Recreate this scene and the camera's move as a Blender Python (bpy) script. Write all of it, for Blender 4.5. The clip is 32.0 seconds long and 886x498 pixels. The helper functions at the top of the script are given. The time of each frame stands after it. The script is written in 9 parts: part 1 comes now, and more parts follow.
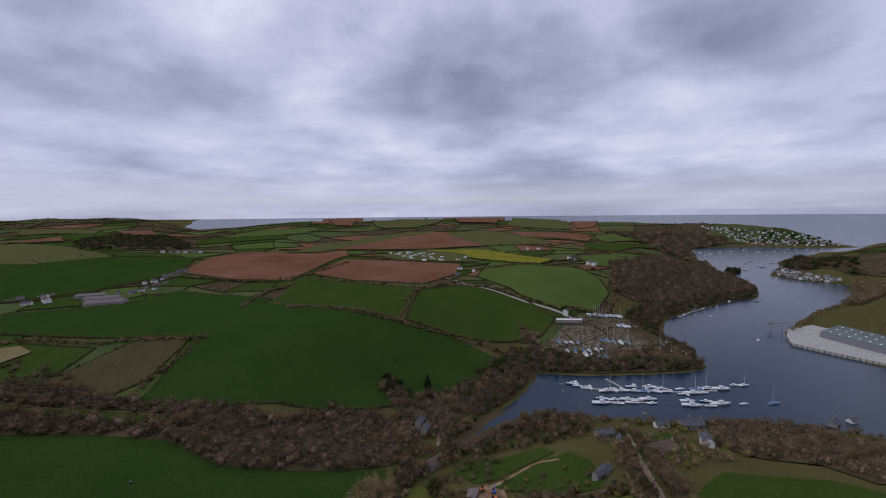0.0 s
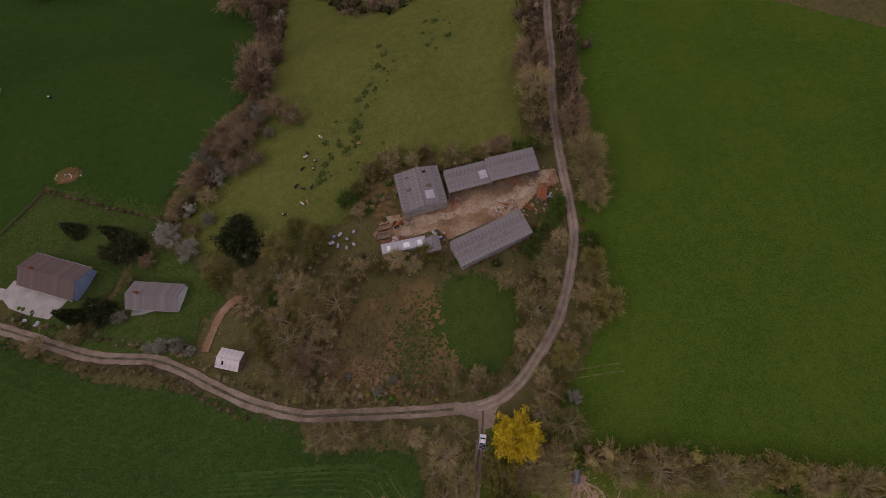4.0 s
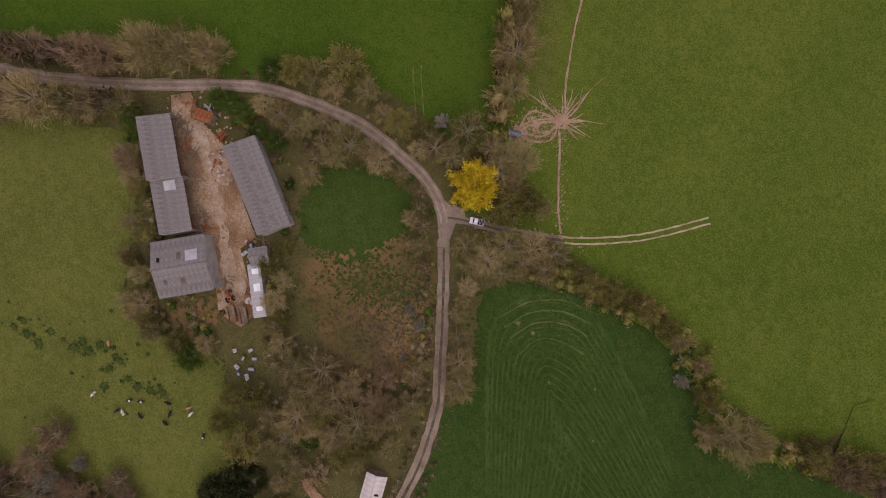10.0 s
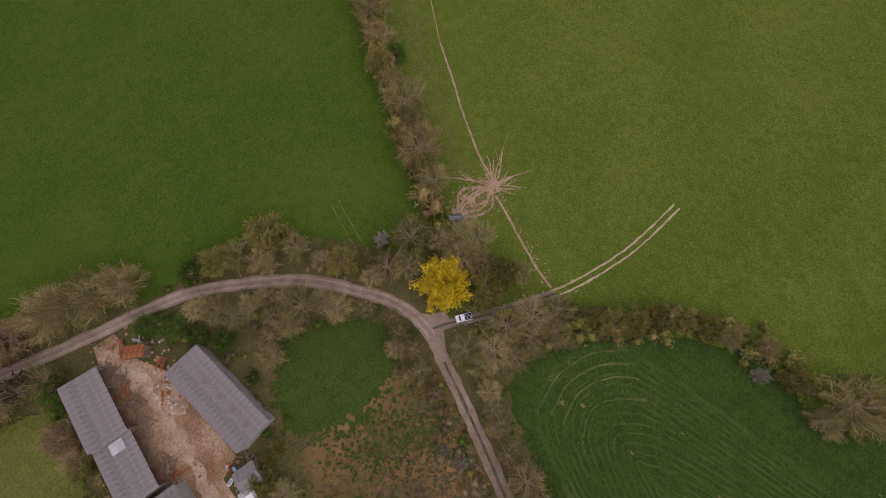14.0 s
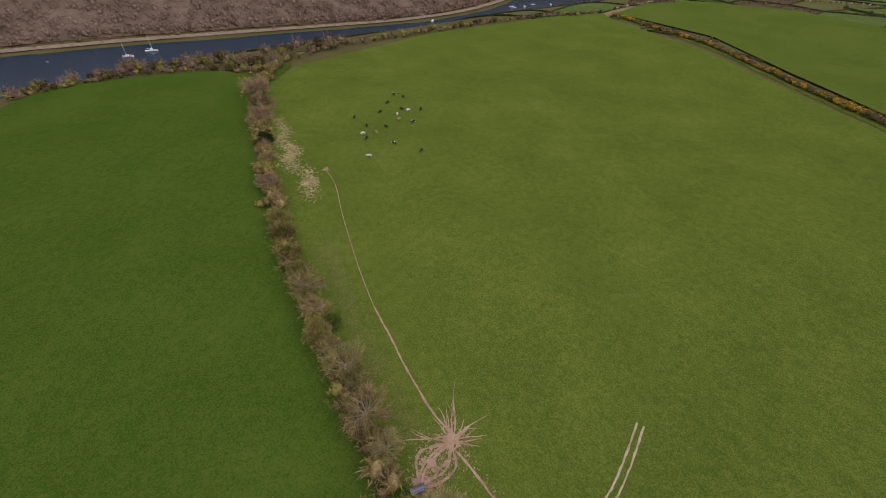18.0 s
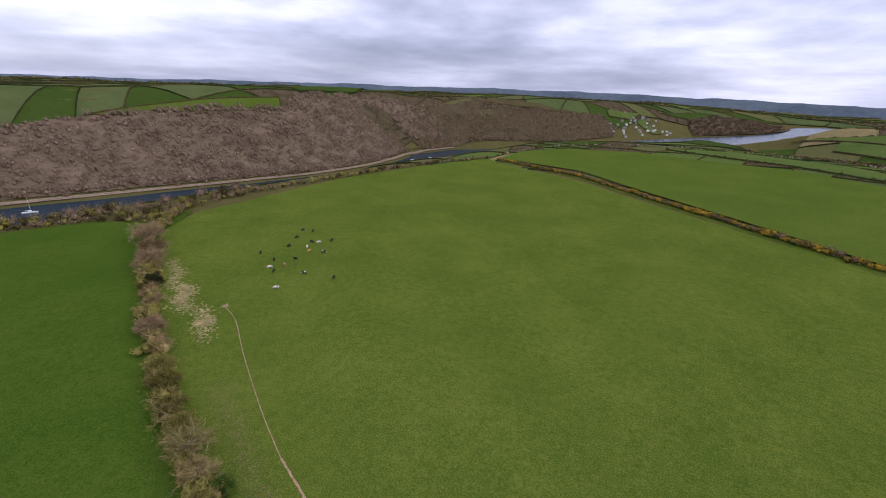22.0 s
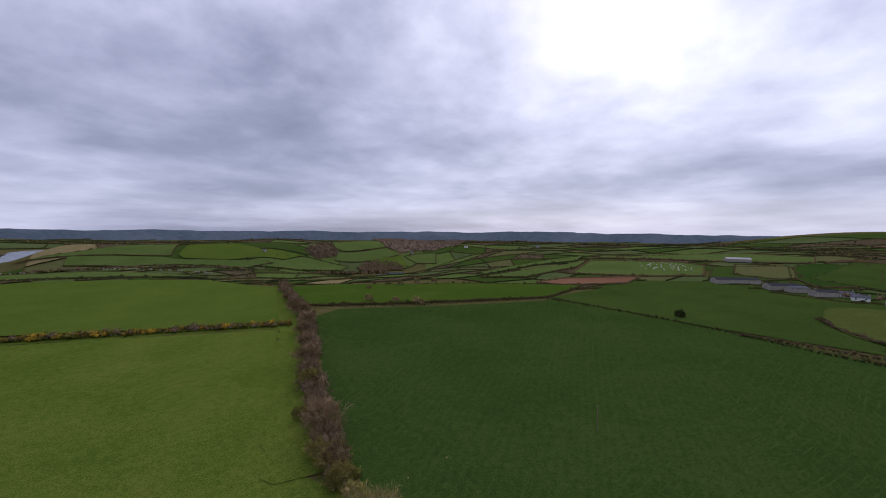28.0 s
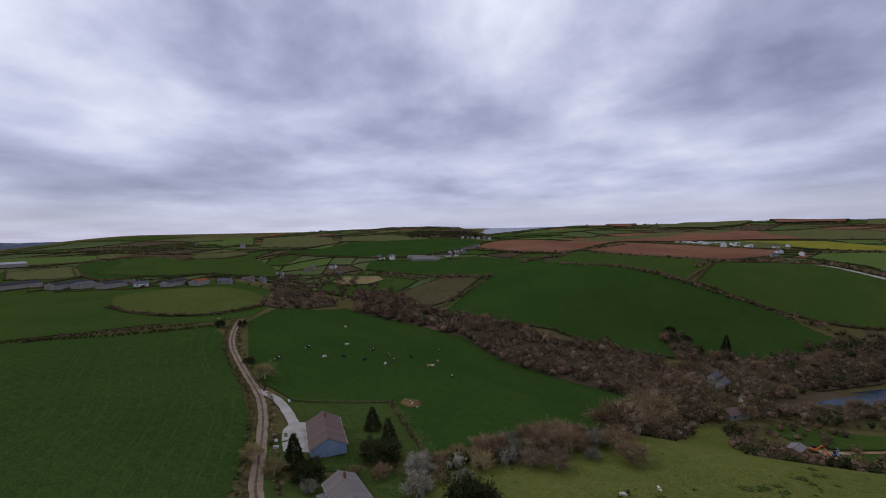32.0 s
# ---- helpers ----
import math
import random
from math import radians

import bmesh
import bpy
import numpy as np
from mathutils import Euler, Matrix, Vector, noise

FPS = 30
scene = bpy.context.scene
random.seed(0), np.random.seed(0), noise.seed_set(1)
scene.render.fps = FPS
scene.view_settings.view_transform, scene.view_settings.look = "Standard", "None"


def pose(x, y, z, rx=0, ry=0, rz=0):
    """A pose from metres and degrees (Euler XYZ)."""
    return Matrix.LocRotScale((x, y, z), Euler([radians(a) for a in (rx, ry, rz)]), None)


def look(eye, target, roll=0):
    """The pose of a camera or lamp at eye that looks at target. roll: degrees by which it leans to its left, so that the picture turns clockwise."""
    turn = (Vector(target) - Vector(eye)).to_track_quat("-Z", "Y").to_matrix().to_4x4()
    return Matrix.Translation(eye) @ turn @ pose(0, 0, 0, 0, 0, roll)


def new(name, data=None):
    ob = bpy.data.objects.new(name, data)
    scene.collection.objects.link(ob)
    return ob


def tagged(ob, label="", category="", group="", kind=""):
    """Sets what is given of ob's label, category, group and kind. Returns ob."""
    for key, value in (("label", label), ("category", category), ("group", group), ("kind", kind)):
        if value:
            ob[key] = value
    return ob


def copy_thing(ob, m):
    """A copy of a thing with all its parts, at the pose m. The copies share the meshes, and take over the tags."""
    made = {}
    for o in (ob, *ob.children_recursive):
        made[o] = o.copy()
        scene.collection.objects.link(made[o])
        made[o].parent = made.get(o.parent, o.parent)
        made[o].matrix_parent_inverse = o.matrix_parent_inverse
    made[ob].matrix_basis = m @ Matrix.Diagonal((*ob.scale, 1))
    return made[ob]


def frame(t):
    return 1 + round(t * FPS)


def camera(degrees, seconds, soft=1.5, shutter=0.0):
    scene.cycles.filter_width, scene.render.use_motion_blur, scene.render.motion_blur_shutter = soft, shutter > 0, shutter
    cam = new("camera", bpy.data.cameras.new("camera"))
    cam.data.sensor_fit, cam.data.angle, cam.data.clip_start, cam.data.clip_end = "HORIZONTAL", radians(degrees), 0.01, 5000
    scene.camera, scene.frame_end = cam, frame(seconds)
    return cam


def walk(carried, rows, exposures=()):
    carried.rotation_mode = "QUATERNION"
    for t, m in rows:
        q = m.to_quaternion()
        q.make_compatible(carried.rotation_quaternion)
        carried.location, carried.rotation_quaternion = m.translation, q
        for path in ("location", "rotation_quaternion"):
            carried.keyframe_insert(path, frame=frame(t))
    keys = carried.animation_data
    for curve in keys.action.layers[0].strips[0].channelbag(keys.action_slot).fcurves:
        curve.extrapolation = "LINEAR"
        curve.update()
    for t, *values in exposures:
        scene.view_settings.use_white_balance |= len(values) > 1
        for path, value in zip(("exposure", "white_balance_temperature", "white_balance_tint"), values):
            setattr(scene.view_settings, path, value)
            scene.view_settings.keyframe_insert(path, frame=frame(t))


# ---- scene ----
# ---- camera and its flight ----
cam = camera(94.2, 32.0, soft=1.0)
# seconds, x, y, z, turn about x, y, z
FLIGHT = [
    (0.0, 0.03, 0.07, 120.27, 85.15, 0.54, 1.17),
    (0.5, 0.21, -0.33, 119.28, 81.98, 0.57, 1.38),
    (1.0, 0.38, -0.74, 118.08, 76.59, 0.61, 1.53),
    (1.5, 0.53, -1.10, 116.82, 69.58, 0.71, 1.60),
    (2.0, 0.63, -1.32, 115.75, 61.22, 1.24, 1.31),
    (2.5, 0.67, -1.30, 115.01, 51.28, 1.02, -1.26),
    (3.0, 0.67, -1.01, 114.57, 40.46, 1.06, -6.08),
    (3.5, 0.64, -0.53, 114.30, 28.91, 1.26, -11.42),
    (4.0, 0.60, -0.07, 113.98, 20.39, 1.17, -15.83),
    (4.5, 0.61, -0.19, 113.30, 14.56, 1.20, -20.02),
    (6.5, 0.88, -2.76, 109.33, 3.81, 1.67, -42.29),
    (7.0, 0.70, -2.74, 108.42, 2.42, 1.42, -53.23),
    (7.5, 0.21, -2.20, 107.55, 1.53, 0.92, -63.26),
    (8.0, -0.29, -1.63, 106.66, 1.06, 0.38, -73.69),
    (8.5, -0.63, -1.21, 105.74, 0.85, 0.03, -84.79),
    (9.0, -0.77, -1.00, 104.79, 0.67, -0.09, -91.95),
    (9.5, -0.75, -1.03, 103.82, 0.54, -0.12, -96.57),
    (10.0, -0.62, -1.25, 102.83, 0.53, -0.08, -101.17),
    (10.5, -0.42, -1.56, 101.82, 0.43, 0.04, -104.44),
    (11.0, -0.11, -1.89, 100.80, 0.41, 0.19, -107.98),
    (11.5, 0.30, -2.20, 99.76, 0.22, 0.36, -111.43),
    (12.0, 0.69, -2.44, 98.71, 0.08, 0.47, -114.59),
    (12.5, 0.89, -2.56, 97.61, 0.18, 0.49, -118.13),
    (13.0, 0.73, -2.51, 96.40, 2.88, 0.49, -121.11),
    (13.5, 0.18, -2.28, 95.04, 8.21, 0.44, -124.55),
    (14.0, -0.49, -1.90, 93.55, 15.79, 0.58, -128.08),
    (14.5, -0.86, -1.44, 92.00, 24.25, 0.50, -131.33),
    (15.0, -0.59, -1.03, 90.65, 32.06, -0.28, -134.41),
    (15.5, 0.28, -0.88, 90.28, 37.89, -0.81, -136.58),
    (17.5, 3.31, -1.40, 93.01, 48.06, -1.85, -140.16),
    (18.0, 3.66, -1.60, 92.78, 49.10, -1.92, -140.96),
    (18.5, 3.71, -1.84, 91.72, 49.99, -1.86, -141.60),
    (19.0, 3.69, -2.07, 90.48, 50.67, -1.82, -142.10),
    (19.5, 3.66, -2.32, 89.20, 51.27, -1.78, -143.21),
    (20.0, 3.61, -2.58, 87.86, 51.77, -1.74, -145.19),
    (20.5, 3.56, -2.92, 86.48, 53.14, -1.73, -147.19),
    (21.0, 3.54, -3.35, 85.06, 57.00, -1.84, -149.70),
    (21.5, 3.57, -3.87, 83.67, 62.70, -1.90, -151.65),
    (22.0, 3.67, -4.42, 82.36, 68.58, -1.87, -153.50),
    (22.5, 3.85, -4.93, 81.07, 72.78, -1.97, -157.44),
    (23.0, 4.13, -5.38, 79.68, 76.25, -2.34, -160.16),
    (23.5, 4.50, -5.80, 78.03, 78.92, -2.38, -164.46),
    (24.0, 4.93, -6.21, 76.14, 80.89, -1.57, -170.99),
    (24.5, 5.31, -6.59, 74.18, 82.77, -1.69, -179.43),
    (25.0, 5.60, -6.81, 72.40, 84.23, -1.85, 168.64),
    (25.5, 5.93, -6.77, 71.14, 85.25, -1.68, 159.75),
    (27.5, 7.86, -6.47, 67.24, 87.13, -0.77, 131.96),
    (28.0, 7.59, -6.77, 65.96, 87.50, -0.50, 120.44),
    (28.5, 6.57, -7.32, 64.47, 87.73, -0.20, 110.12),
    (29.0, 5.31, -7.80, 63.04, 87.87, 0.01, 100.54),
    (29.5, 3.99, -8.07, 61.76, 88.06, 0.10, 90.90),
    (30.0, 2.76, -8.09, 60.60, 88.15, 0.47, 80.99),
    (30.5, 1.70, -7.92, 59.50, 88.13, 0.66, 70.34),
    (31.0, 0.84, -7.64, 58.42, 88.01, 0.81, 60.07),
    (31.5, 0.15, -7.30, 57.36, 87.84, 1.04, 48.78),
    (32.0, -0.40, -6.90, 56.36, 87.64, 1.29, 38.04),
]
EXPOSURES = [(0.0, -0.6, 5950, 8), (2.0, -0.62, 6050, 11), (4.0, -0.55, 6800, 21), (7.0, -0.35, 7000, 20), (12.0, 0.02, 6900, 18), (15.0, 0.02, 6700, 16), (19.0, 0.25, 6500, 11), (23.0, 0.28, 6150, 8), (25.0, 0.2, 6150, 8), (28.0, -0.3, 6050, 8), (32.0, -0.58, 5950, 8)]
walk(cam, [(row[0], pose(*row[1:])) for row in FLIGHT], EXPOSURES)

# ---- overcast sky and a veiled sun ----
SUN_BEARING, SUN_HEIGHT = 105.0, 34.0   # degrees left of +y, degrees up


def make_world():
    w = bpy.data.worlds.new("overcast_sky")
    scene.world = w
    w.use_nodes = True
    n, l = w.node_tree.nodes, w.node_tree.links
    n.clear()

    def math_node(op, a, b=None, clamp=False):
        m = n.new("ShaderNodeMath")
        m.operation, m.use_clamp = op, clamp
        for i, v in enumerate((a, b)):
            if v is None:
                continue
            if isinstance(v, (int, float)):
                m.inputs[i].default_value = v
            else:
                l.new(v, m.inputs[i])
        return m.outputs[0]

    co = n.new("ShaderNodeTexCoord").outputs["Generated"]
    sep = n.new("ShaderNodeSeparateXYZ")
    l.new(co, sep.inputs[0])
    x, y, z = sep.outputs
    up = math_node("MAXIMUM", z, 0.0)
    # clouds lie in banks round the horizon, flatter the lower they are
    turn = n.new("ShaderNodeVectorMath")
    turn.operation = "NORMALIZE"
    level_dir = n.new("ShaderNodeCombineXYZ")
    l.new(x, level_dir.inputs[0])
    l.new(y, level_dir.inputs[1])
    l.new(level_dir.outputs[0], turn.inputs[0])
    lift = n.new("ShaderNodeCombineXYZ")
    l.new(math_node("MULTIPLY", math_node("LOGARITHM", math_node("ADD", up, 0.09), math.e), 0.8), lift.inputs[2])
    flat = n.new("ShaderNodeVectorMath")
    l.new(turn.outputs[0], flat.inputs[0])
    l.new(lift.outputs[0], flat.inputs[1])

    def clouds(scale, detail, rough, seed):
        t = n.new("ShaderNodeTexNoise")
        t.noise_dimensions = "4D"
        t.inputs["W"].default_value = seed
        t.inputs["Scale"].default_value, t.inputs["Detail"].default_value, t.inputs["Roughness"].default_value = scale, detail, rough
        t.inputs["Distortion"].default_value = 0.1
        l.new(flat.outputs[0], t.inputs["Vector"])
        return t.outputs[0]

    big, small = clouds(1.9, 3.0, 0.5, 1.7), clouds(4.6, 7.0, 0.56, 4.2)
    mix = math_node("ADD", math_node("MULTIPLY", big, 0.6), math_node("MULTIPLY", small, 0.4))
    # glow of the veiled sun through the cloud
    b, h = radians(SUN_BEARING), radians(SUN_HEIGHT)
    sun = Vector((-math.sin(b) * math.cos(h), math.cos(b) * math.cos(h), math.sin(h)))
    dot = n.new("ShaderNodeVectorMath")
    dot.operation = "DOT_PRODUCT"
    l.new(co, dot.inputs[0])
    dot.inputs[1].default_value = sun
    glow = math_node("POWER", math_node("MAXIMUM", dot.outputs["Value"], 0.0), 11.0)
    level = math_node("ADD", math_node("ADD", mix, math_node("ADD", math_node("MULTIPLY", up, 0.13), math_node("MULTIPLY", y, 0.045))), math_node("ADD", math_node("MULTIPLY", glow, 0.12), math_node("MULTIPLY", math_node("POWER", math_node("MAXIMUM", dot.outputs["Value"], 0.0), 4.0), 0.07)))
    ramp = n.new("ShaderNodeValToRGB")
    e = ramp.color_ramp.elements
    e[0].position, e[0].color = 0.31, (0.27, 0.285, 0.41, 1)
    e[1].position, e[1].color = 0.84, (1.75, 1.66, 1.75, 1)
    for p, c in ((0.42, (0.42, 0.425, 0.59, 1)), (0.51, (0.62, 0.615, 0.81, 1)), (0.595, (0.88, 0.855, 1.08, 1)), (0.69, (1.2, 1.16, 1.3, 1))):
        q = e.new(p)
        q.color = c
    l.new(level, ramp.inputs[0])
    # pale clear band low over the horizon
    band = math_node("POWER", math_node("SUBTRACT", 1.0, math_node("MULTIPLY", math_node("ABSOLUTE", math_node("SUBTRACT", z, 0.035)), 17.0, True), True), 1.5)
    south = math_node("MULTIPLY", math_node("ADD", math_node("MULTIPLY", y, 0.5), 0.5, True), band)
    pale = n.new("ShaderNodeMixRGB")
    l.new(math_node("MULTIPLY", south, 0.75), pale.inputs[0])
    l.new(ramp.outputs[0], pale.inputs[1])
    pale.inputs[2].default_value = (0.95, 0.90, 1.02, 1)
    sky = n.new("ShaderNodeTexSky")
    sky.sky_type, sky.sun_disc = "NISHITA", False
    sky.sun_elevation, sky.sun_rotation = h, -b
    dim = n.new("ShaderNodeMixRGB")
    dim.blend_type, dim.inputs[0].default_value = "MULTIPLY", 1.0
    l.new(sky.outputs[0], dim.inputs[1])
    dim.inputs[2].default_value = (0.09, 0.09, 0.09, 1)
    over = n.new("ShaderNodeMixRGB")
    over.inputs[0].default_value = 0.9
    l.new(dim.outputs[0], over.inputs[1])
    l.new(pale.outputs[0], over.inputs[2])
    bg = n.new("ShaderNodeBackground")
    l.new(over.outputs[0], bg.inputs[0])
    bg.inputs[1].default_value = 1.0
    out = n.new("ShaderNodeOutputWorld")
    l.new(bg.outputs[0], out.inputs[0])
    lamp = bpy.data.lights.new("veiled_sun", "SUN")
    lamp.energy, lamp.angle, lamp.color = 0.7, radians(18), (1.0, 0.95, 0.88)
    ob = new("veiled_sun", lamp)
    ob.matrix_world = look(sun * 100, (0, 0, 0))


make_world()

# ---- materials ----
MATS = {}


def material(name, colours, scale=0.15, fine=3.0, rough=0.9, bump=0.25, spread=0.0, metal=0.0, coat=0.0, stripes=None, weights=(0.6, 0.4), bump_dist=0.15, mid=0.0):
    """Procedural surface: two sizes of noise run through a ramp of base colours, fine relief, per-object spread."""
    if name in MATS:
        return MATS[name]
    m = bpy.data.materials.new(name)
    m.use_nodes = True
    n, l = m.node_tree.nodes, m.node_tree.links
    bsdf = n["Principled BSDF"]
    co = n.new("ShaderNodeTexCoord").outputs["Object"]

    def noise_tex(s, d, r=0.55):
        t = n.new("ShaderNodeTexNoise")
        t.inputs["Scale"].default_value, t.inputs["Detail"].default_value, t.inputs["Roughness"].default_value = s, d, r
        l.new(co, t.inputs["Vector"])
        return t.outputs[0]

    def calc(op, a, b):
        q = n.new("ShaderNodeMath")
        q.operation = op
        for i, v in enumerate((a, b)):
            if isinstance(v, (int, float)):
                q.inputs[i].default_value = v
            else:
                l.new(v, q.inputs[i])
        return q.outputs[0]

    wide, tight = noise_tex(scale, 4), noise_tex(fine, 5)
    f = calc("ADD", calc("MULTIPLY", wide, weights[0]), calc("MULTIPLY", tight, weights[1]))
    if mid:
        f = calc("ADD", calc("ADD", calc("MULTIPLY", wide, 0.11), calc("MULTIPLY", noise_tex(mid, 6, 0.75), 0.18)), calc("MULTIPLY", noise_tex(fine, 6, 0.9), 0.71))
    if stripes:
        angle, width, amount = stripes
        mp = n.new("ShaderNodeMapping")
        mp.inputs["Rotation"].default_value = (0, 0, radians(angle))
        l.new(co, mp.inputs[0])
        wv = n.new("ShaderNodeTexWave")
        wv.wave_type = "BANDS"
        wv.inputs["Scale"].default_value = 0.314 / width
        wv.inputs["Distortion"].default_value, wv.inputs["Detail"].default_value, wv.inputs["Detail Scale"].default_value = 3.0, 2.0, 0.05 * width
        l.new(mp.outputs[0], wv.inputs[0])
        f = calc("ADD", f, calc("MULTIPLY", calc("SUBTRACT", wv.outputs[1], 0.5), amount))
    if spread:
        rnd = n.new("ShaderNodeObjectInfo").outputs["Random"]
        isl = n.new("ShaderNodeNewGeometry").outputs["Random Per Island"]
        f = calc("ADD", f, calc("MULTIPLY", calc("SUBTRACT", calc("ADD", calc("MULTIPLY", rnd, 0.6), calc("MULTIPLY", isl, 0.4)), 0.5), spread))
    ramp = n.new("ShaderNodeValToRGB")
    e = ramp.color_ramp.elements
    lo, hi = (0.447, 0.553) if mid else (0.34, 0.66)
    while len(e) < len(colours):
        e.new(0.5)
    for i, c in enumerate(colours):
        e[i].position, e[i].color = lo + (hi - lo) * i / max(1, len(colours) - 1), (*c, 1)
    l.new(f, ramp.inputs[0])
    l.new(ramp.outputs[0], bsdf.inputs["Base Color"])
    bsdf.inputs["Roughness"].default_value, bsdf.inputs["Metallic"].default_value = rough, metal
    bsdf.inputs["Specular IOR Level"].default_value = 0.25 if rough < 0.85 else 0.0
    if bump:
        bp = n.new("ShaderNodeBump")
        bp.inputs["Strength"].default_value, bp.inputs["Distance"].default_value = bump, bump_dist
        l.new(f, bp.inputs["Height"])
        l.new(bp.outputs[0], bsdf.inputs["Normal"])
    MATS[name] = m
    return m


def plain(name, colour, rough=0.6, metal=0.0):
    d = tuple(c * 0.78 for c in colour)
    return material(name, (d, colour), 0.6, 6.0, rough, 0.05, metal=metal)


# ground covers
material("rough_ground", ((0.06, 0.058, 0.018), (0.092, 0.083, 0.029), (0.13, 0.105, 0.046)), 0.03, 2.4, bump=0.8, mid=0.4)
material("meadow", ((0.07, 0.082, 0.018), (0.104, 0.116, 0.026), (0.145, 0.143, 0.036)), 0.03, 2.2, bump=0.8, mid=0.35)
material("pasture", ((0.05, 0.083, 0.011), (0.086, 0.118, 0.017), (0.128, 0.15, 0.027)), 0.03, 2.4, bump=1.0, mid=0.4, weights=(0.45, 0.55))
material("grass_lush", ((0.033, 0.067, 0.008), (0.049, 0.087, 0.011), (0.077, 0.105, 0.016)), 0.03, 2.4, bump=0.8, mid=0.4)
material("meadow_dull", ((0.048, 0.064, 0.015), (0.072, 0.09, 0.021), (0.102, 0.113, 0.03)), 0.03, 2.4, bump=0.8, mid=0.4)
material("grass_dark", ((0.03, 0.052, 0.011), (0.042, 0.071, 0.013), (0.062, 0.085, 0.02)), 0.03, 2.4, bump=0.8, mid=0.4)
material("grass_deep", ((0.02, 0.044, 0.009), (0.03, 0.06, 0.011), (0.044, 0.072, 0.016)), 0.02, 2.4, bump=0.8, mid=0.4)
material("grass_lit", ((0.055, 0.088, 0.02), (0.082, 0.118, 0.028), (0.115, 0.14, 0.042)), 0.02, 2.4, bump=0.8, mid=0.4)
material("grass_fresh", ((0.052, 0.085, 0.012), (0.076, 0.112, 0.016), (0.108, 0.134, 0.025)), 0.02, 2.4, bump=0.8, mid=0.4)
material("lawn", ((0.032, 0.054, 0.012), (0.048, 0.074, 0.016), (0.072, 0.088, 0.024)), 0.08, 1.5, bump=0.8, mid=0.35)
material("crop", ((0.022, 0.044, 0.010), (0.034, 0.063, 0.013), (0.055, 0.08, 0.018)), 0.02, 2.4, bump=0.8, mid=0.4, stripes=(78, 2.6, 0.012))
material("olive", ((0.066, 0.074, 0.026), (0.096, 0.1, 0.036), (0.135, 0.126, 0.05)), 0.03, 2.4, bump=0.8, mid=0.4)
material("rape", ((0.13, 0.14, 0.02), (0.26, 0.22, 0.03)), 0.03, 0.4, bump=0.3)
material("straw", ((0.16, 0.13, 0.06), (0.24, 0.19, 0.09)), 0.06, 0.6, bump=0.3)
material("plough", ((0.13, 0.062, 0.036), (0.18, 0.088, 0.052), (0.22, 0.115, 0.07)), 0.012, 0.5, bump=0.5, stripes=(20, 6.0, 0.05))
material("bracken", ((0.072, 0.07, 0.024), (0.13, 0.09, 0.036), (0.25, 0.138, 0.064)), 0.06, 3.0, bump=0.8, weights=(0.7, 0.3))
material("dirt", ((0.12, 0.068, 0.034), (0.25, 0.155, 0.086), (0.43, 0.325, 0.225)), 0.12, 2.4, bump=0.6)
material("mud", ((0.2, 0.13, 0.075), (0.31, 0.205, 0.13), (0.4, 0.28, 0.19)), 0.3, 1.5, bump=0.8)
material("mud_dark", ((0.13, 0.08, 0.05), (0.22, 0.14, 0.092), (0.3, 0.2, 0.14)), 0.3, 1.5, bump=0.8)
material("worn_straw", ((0.15, 0.125, 0.052), (0.25, 0.205, 0.095), (0.38, 0.31, 0.155)), 0.3, 2.0, bump=0.4)
material("track", ((0.15, 0.108, 0.074), (0.225, 0.168, 0.12), (0.3, 0.232, 0.172)), 0.3, 2.5, bump=0.5)
material("gravel", ((0.27, 0.245, 0.21), (0.36, 0.33, 0.285), (0.44, 0.41, 0.36)), 0.3, 4.0, bump=0.3)
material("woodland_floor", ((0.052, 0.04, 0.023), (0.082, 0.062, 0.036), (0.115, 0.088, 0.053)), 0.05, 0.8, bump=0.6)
# pasture green, dulled and lightened in the colour for distance haze
material("far_green_hazed", ((0.055, 0.076, 0.026), (0.076, 0.097, 0.034), (0.1, 0.115, 0.046)), 0.004, 0.05, bump=0.0)
# the blue-grey stands for air haze over the hills, held in base colour
material("far_hill_hazed", ((0.07, 0.09, 0.115), (0.095, 0.117, 0.145), (0.12, 0.142, 0.165)), 0.0025, 0.02, bump=0.0)
material("dead_grass", ((0.05, 0.048, 0.02), (0.078, 0.066, 0.03), (0.11, 0.088, 0.043)), 0.02, 1.5, bump=0.6, mid=0.2)
# plants
material("twigs", ((0.11, 0.084, 0.042), (0.185, 0.142, 0.072), (0.27, 0.21, 0.112)), 0.6, 4.0, bump=0.0, spread=0.35)
material("twigs_red", ((0.12, 0.08, 0.052), (0.19, 0.13, 0.084), (0.26, 0.183, 0.122)), 0.6, 4.0, bump=0.0, spread=0.3)
material("twigs_russet", ((0.15, 0.105, 0.072), (0.225, 0.162, 0.112), (0.3, 0.222, 0.158)), 0.05, 4.0, bump=0.0, spread=0.25)
material("twigs_oak", ((0.17, 0.12, 0.085), (0.25, 0.182, 0.13), (0.33, 0.248, 0.182)), 0.05, 4.0, bump=0.0, spread=0.25)
material("twigs_dark", ((0.062, 0.045, 0.028), (0.105, 0.077, 0.047), (0.165, 0.122, 0.076)), 0.6, 4.0, bump=0.0, spread=0.35)
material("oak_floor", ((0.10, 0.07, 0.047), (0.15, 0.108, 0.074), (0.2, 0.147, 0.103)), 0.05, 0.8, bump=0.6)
material("twigs_near", ((0.15, 0.113, 0.045), (0.29, 0.222, 0.092), (0.44, 0.345, 0.16)), 0.6, 4.0, bump=0.0, spread=0.4)
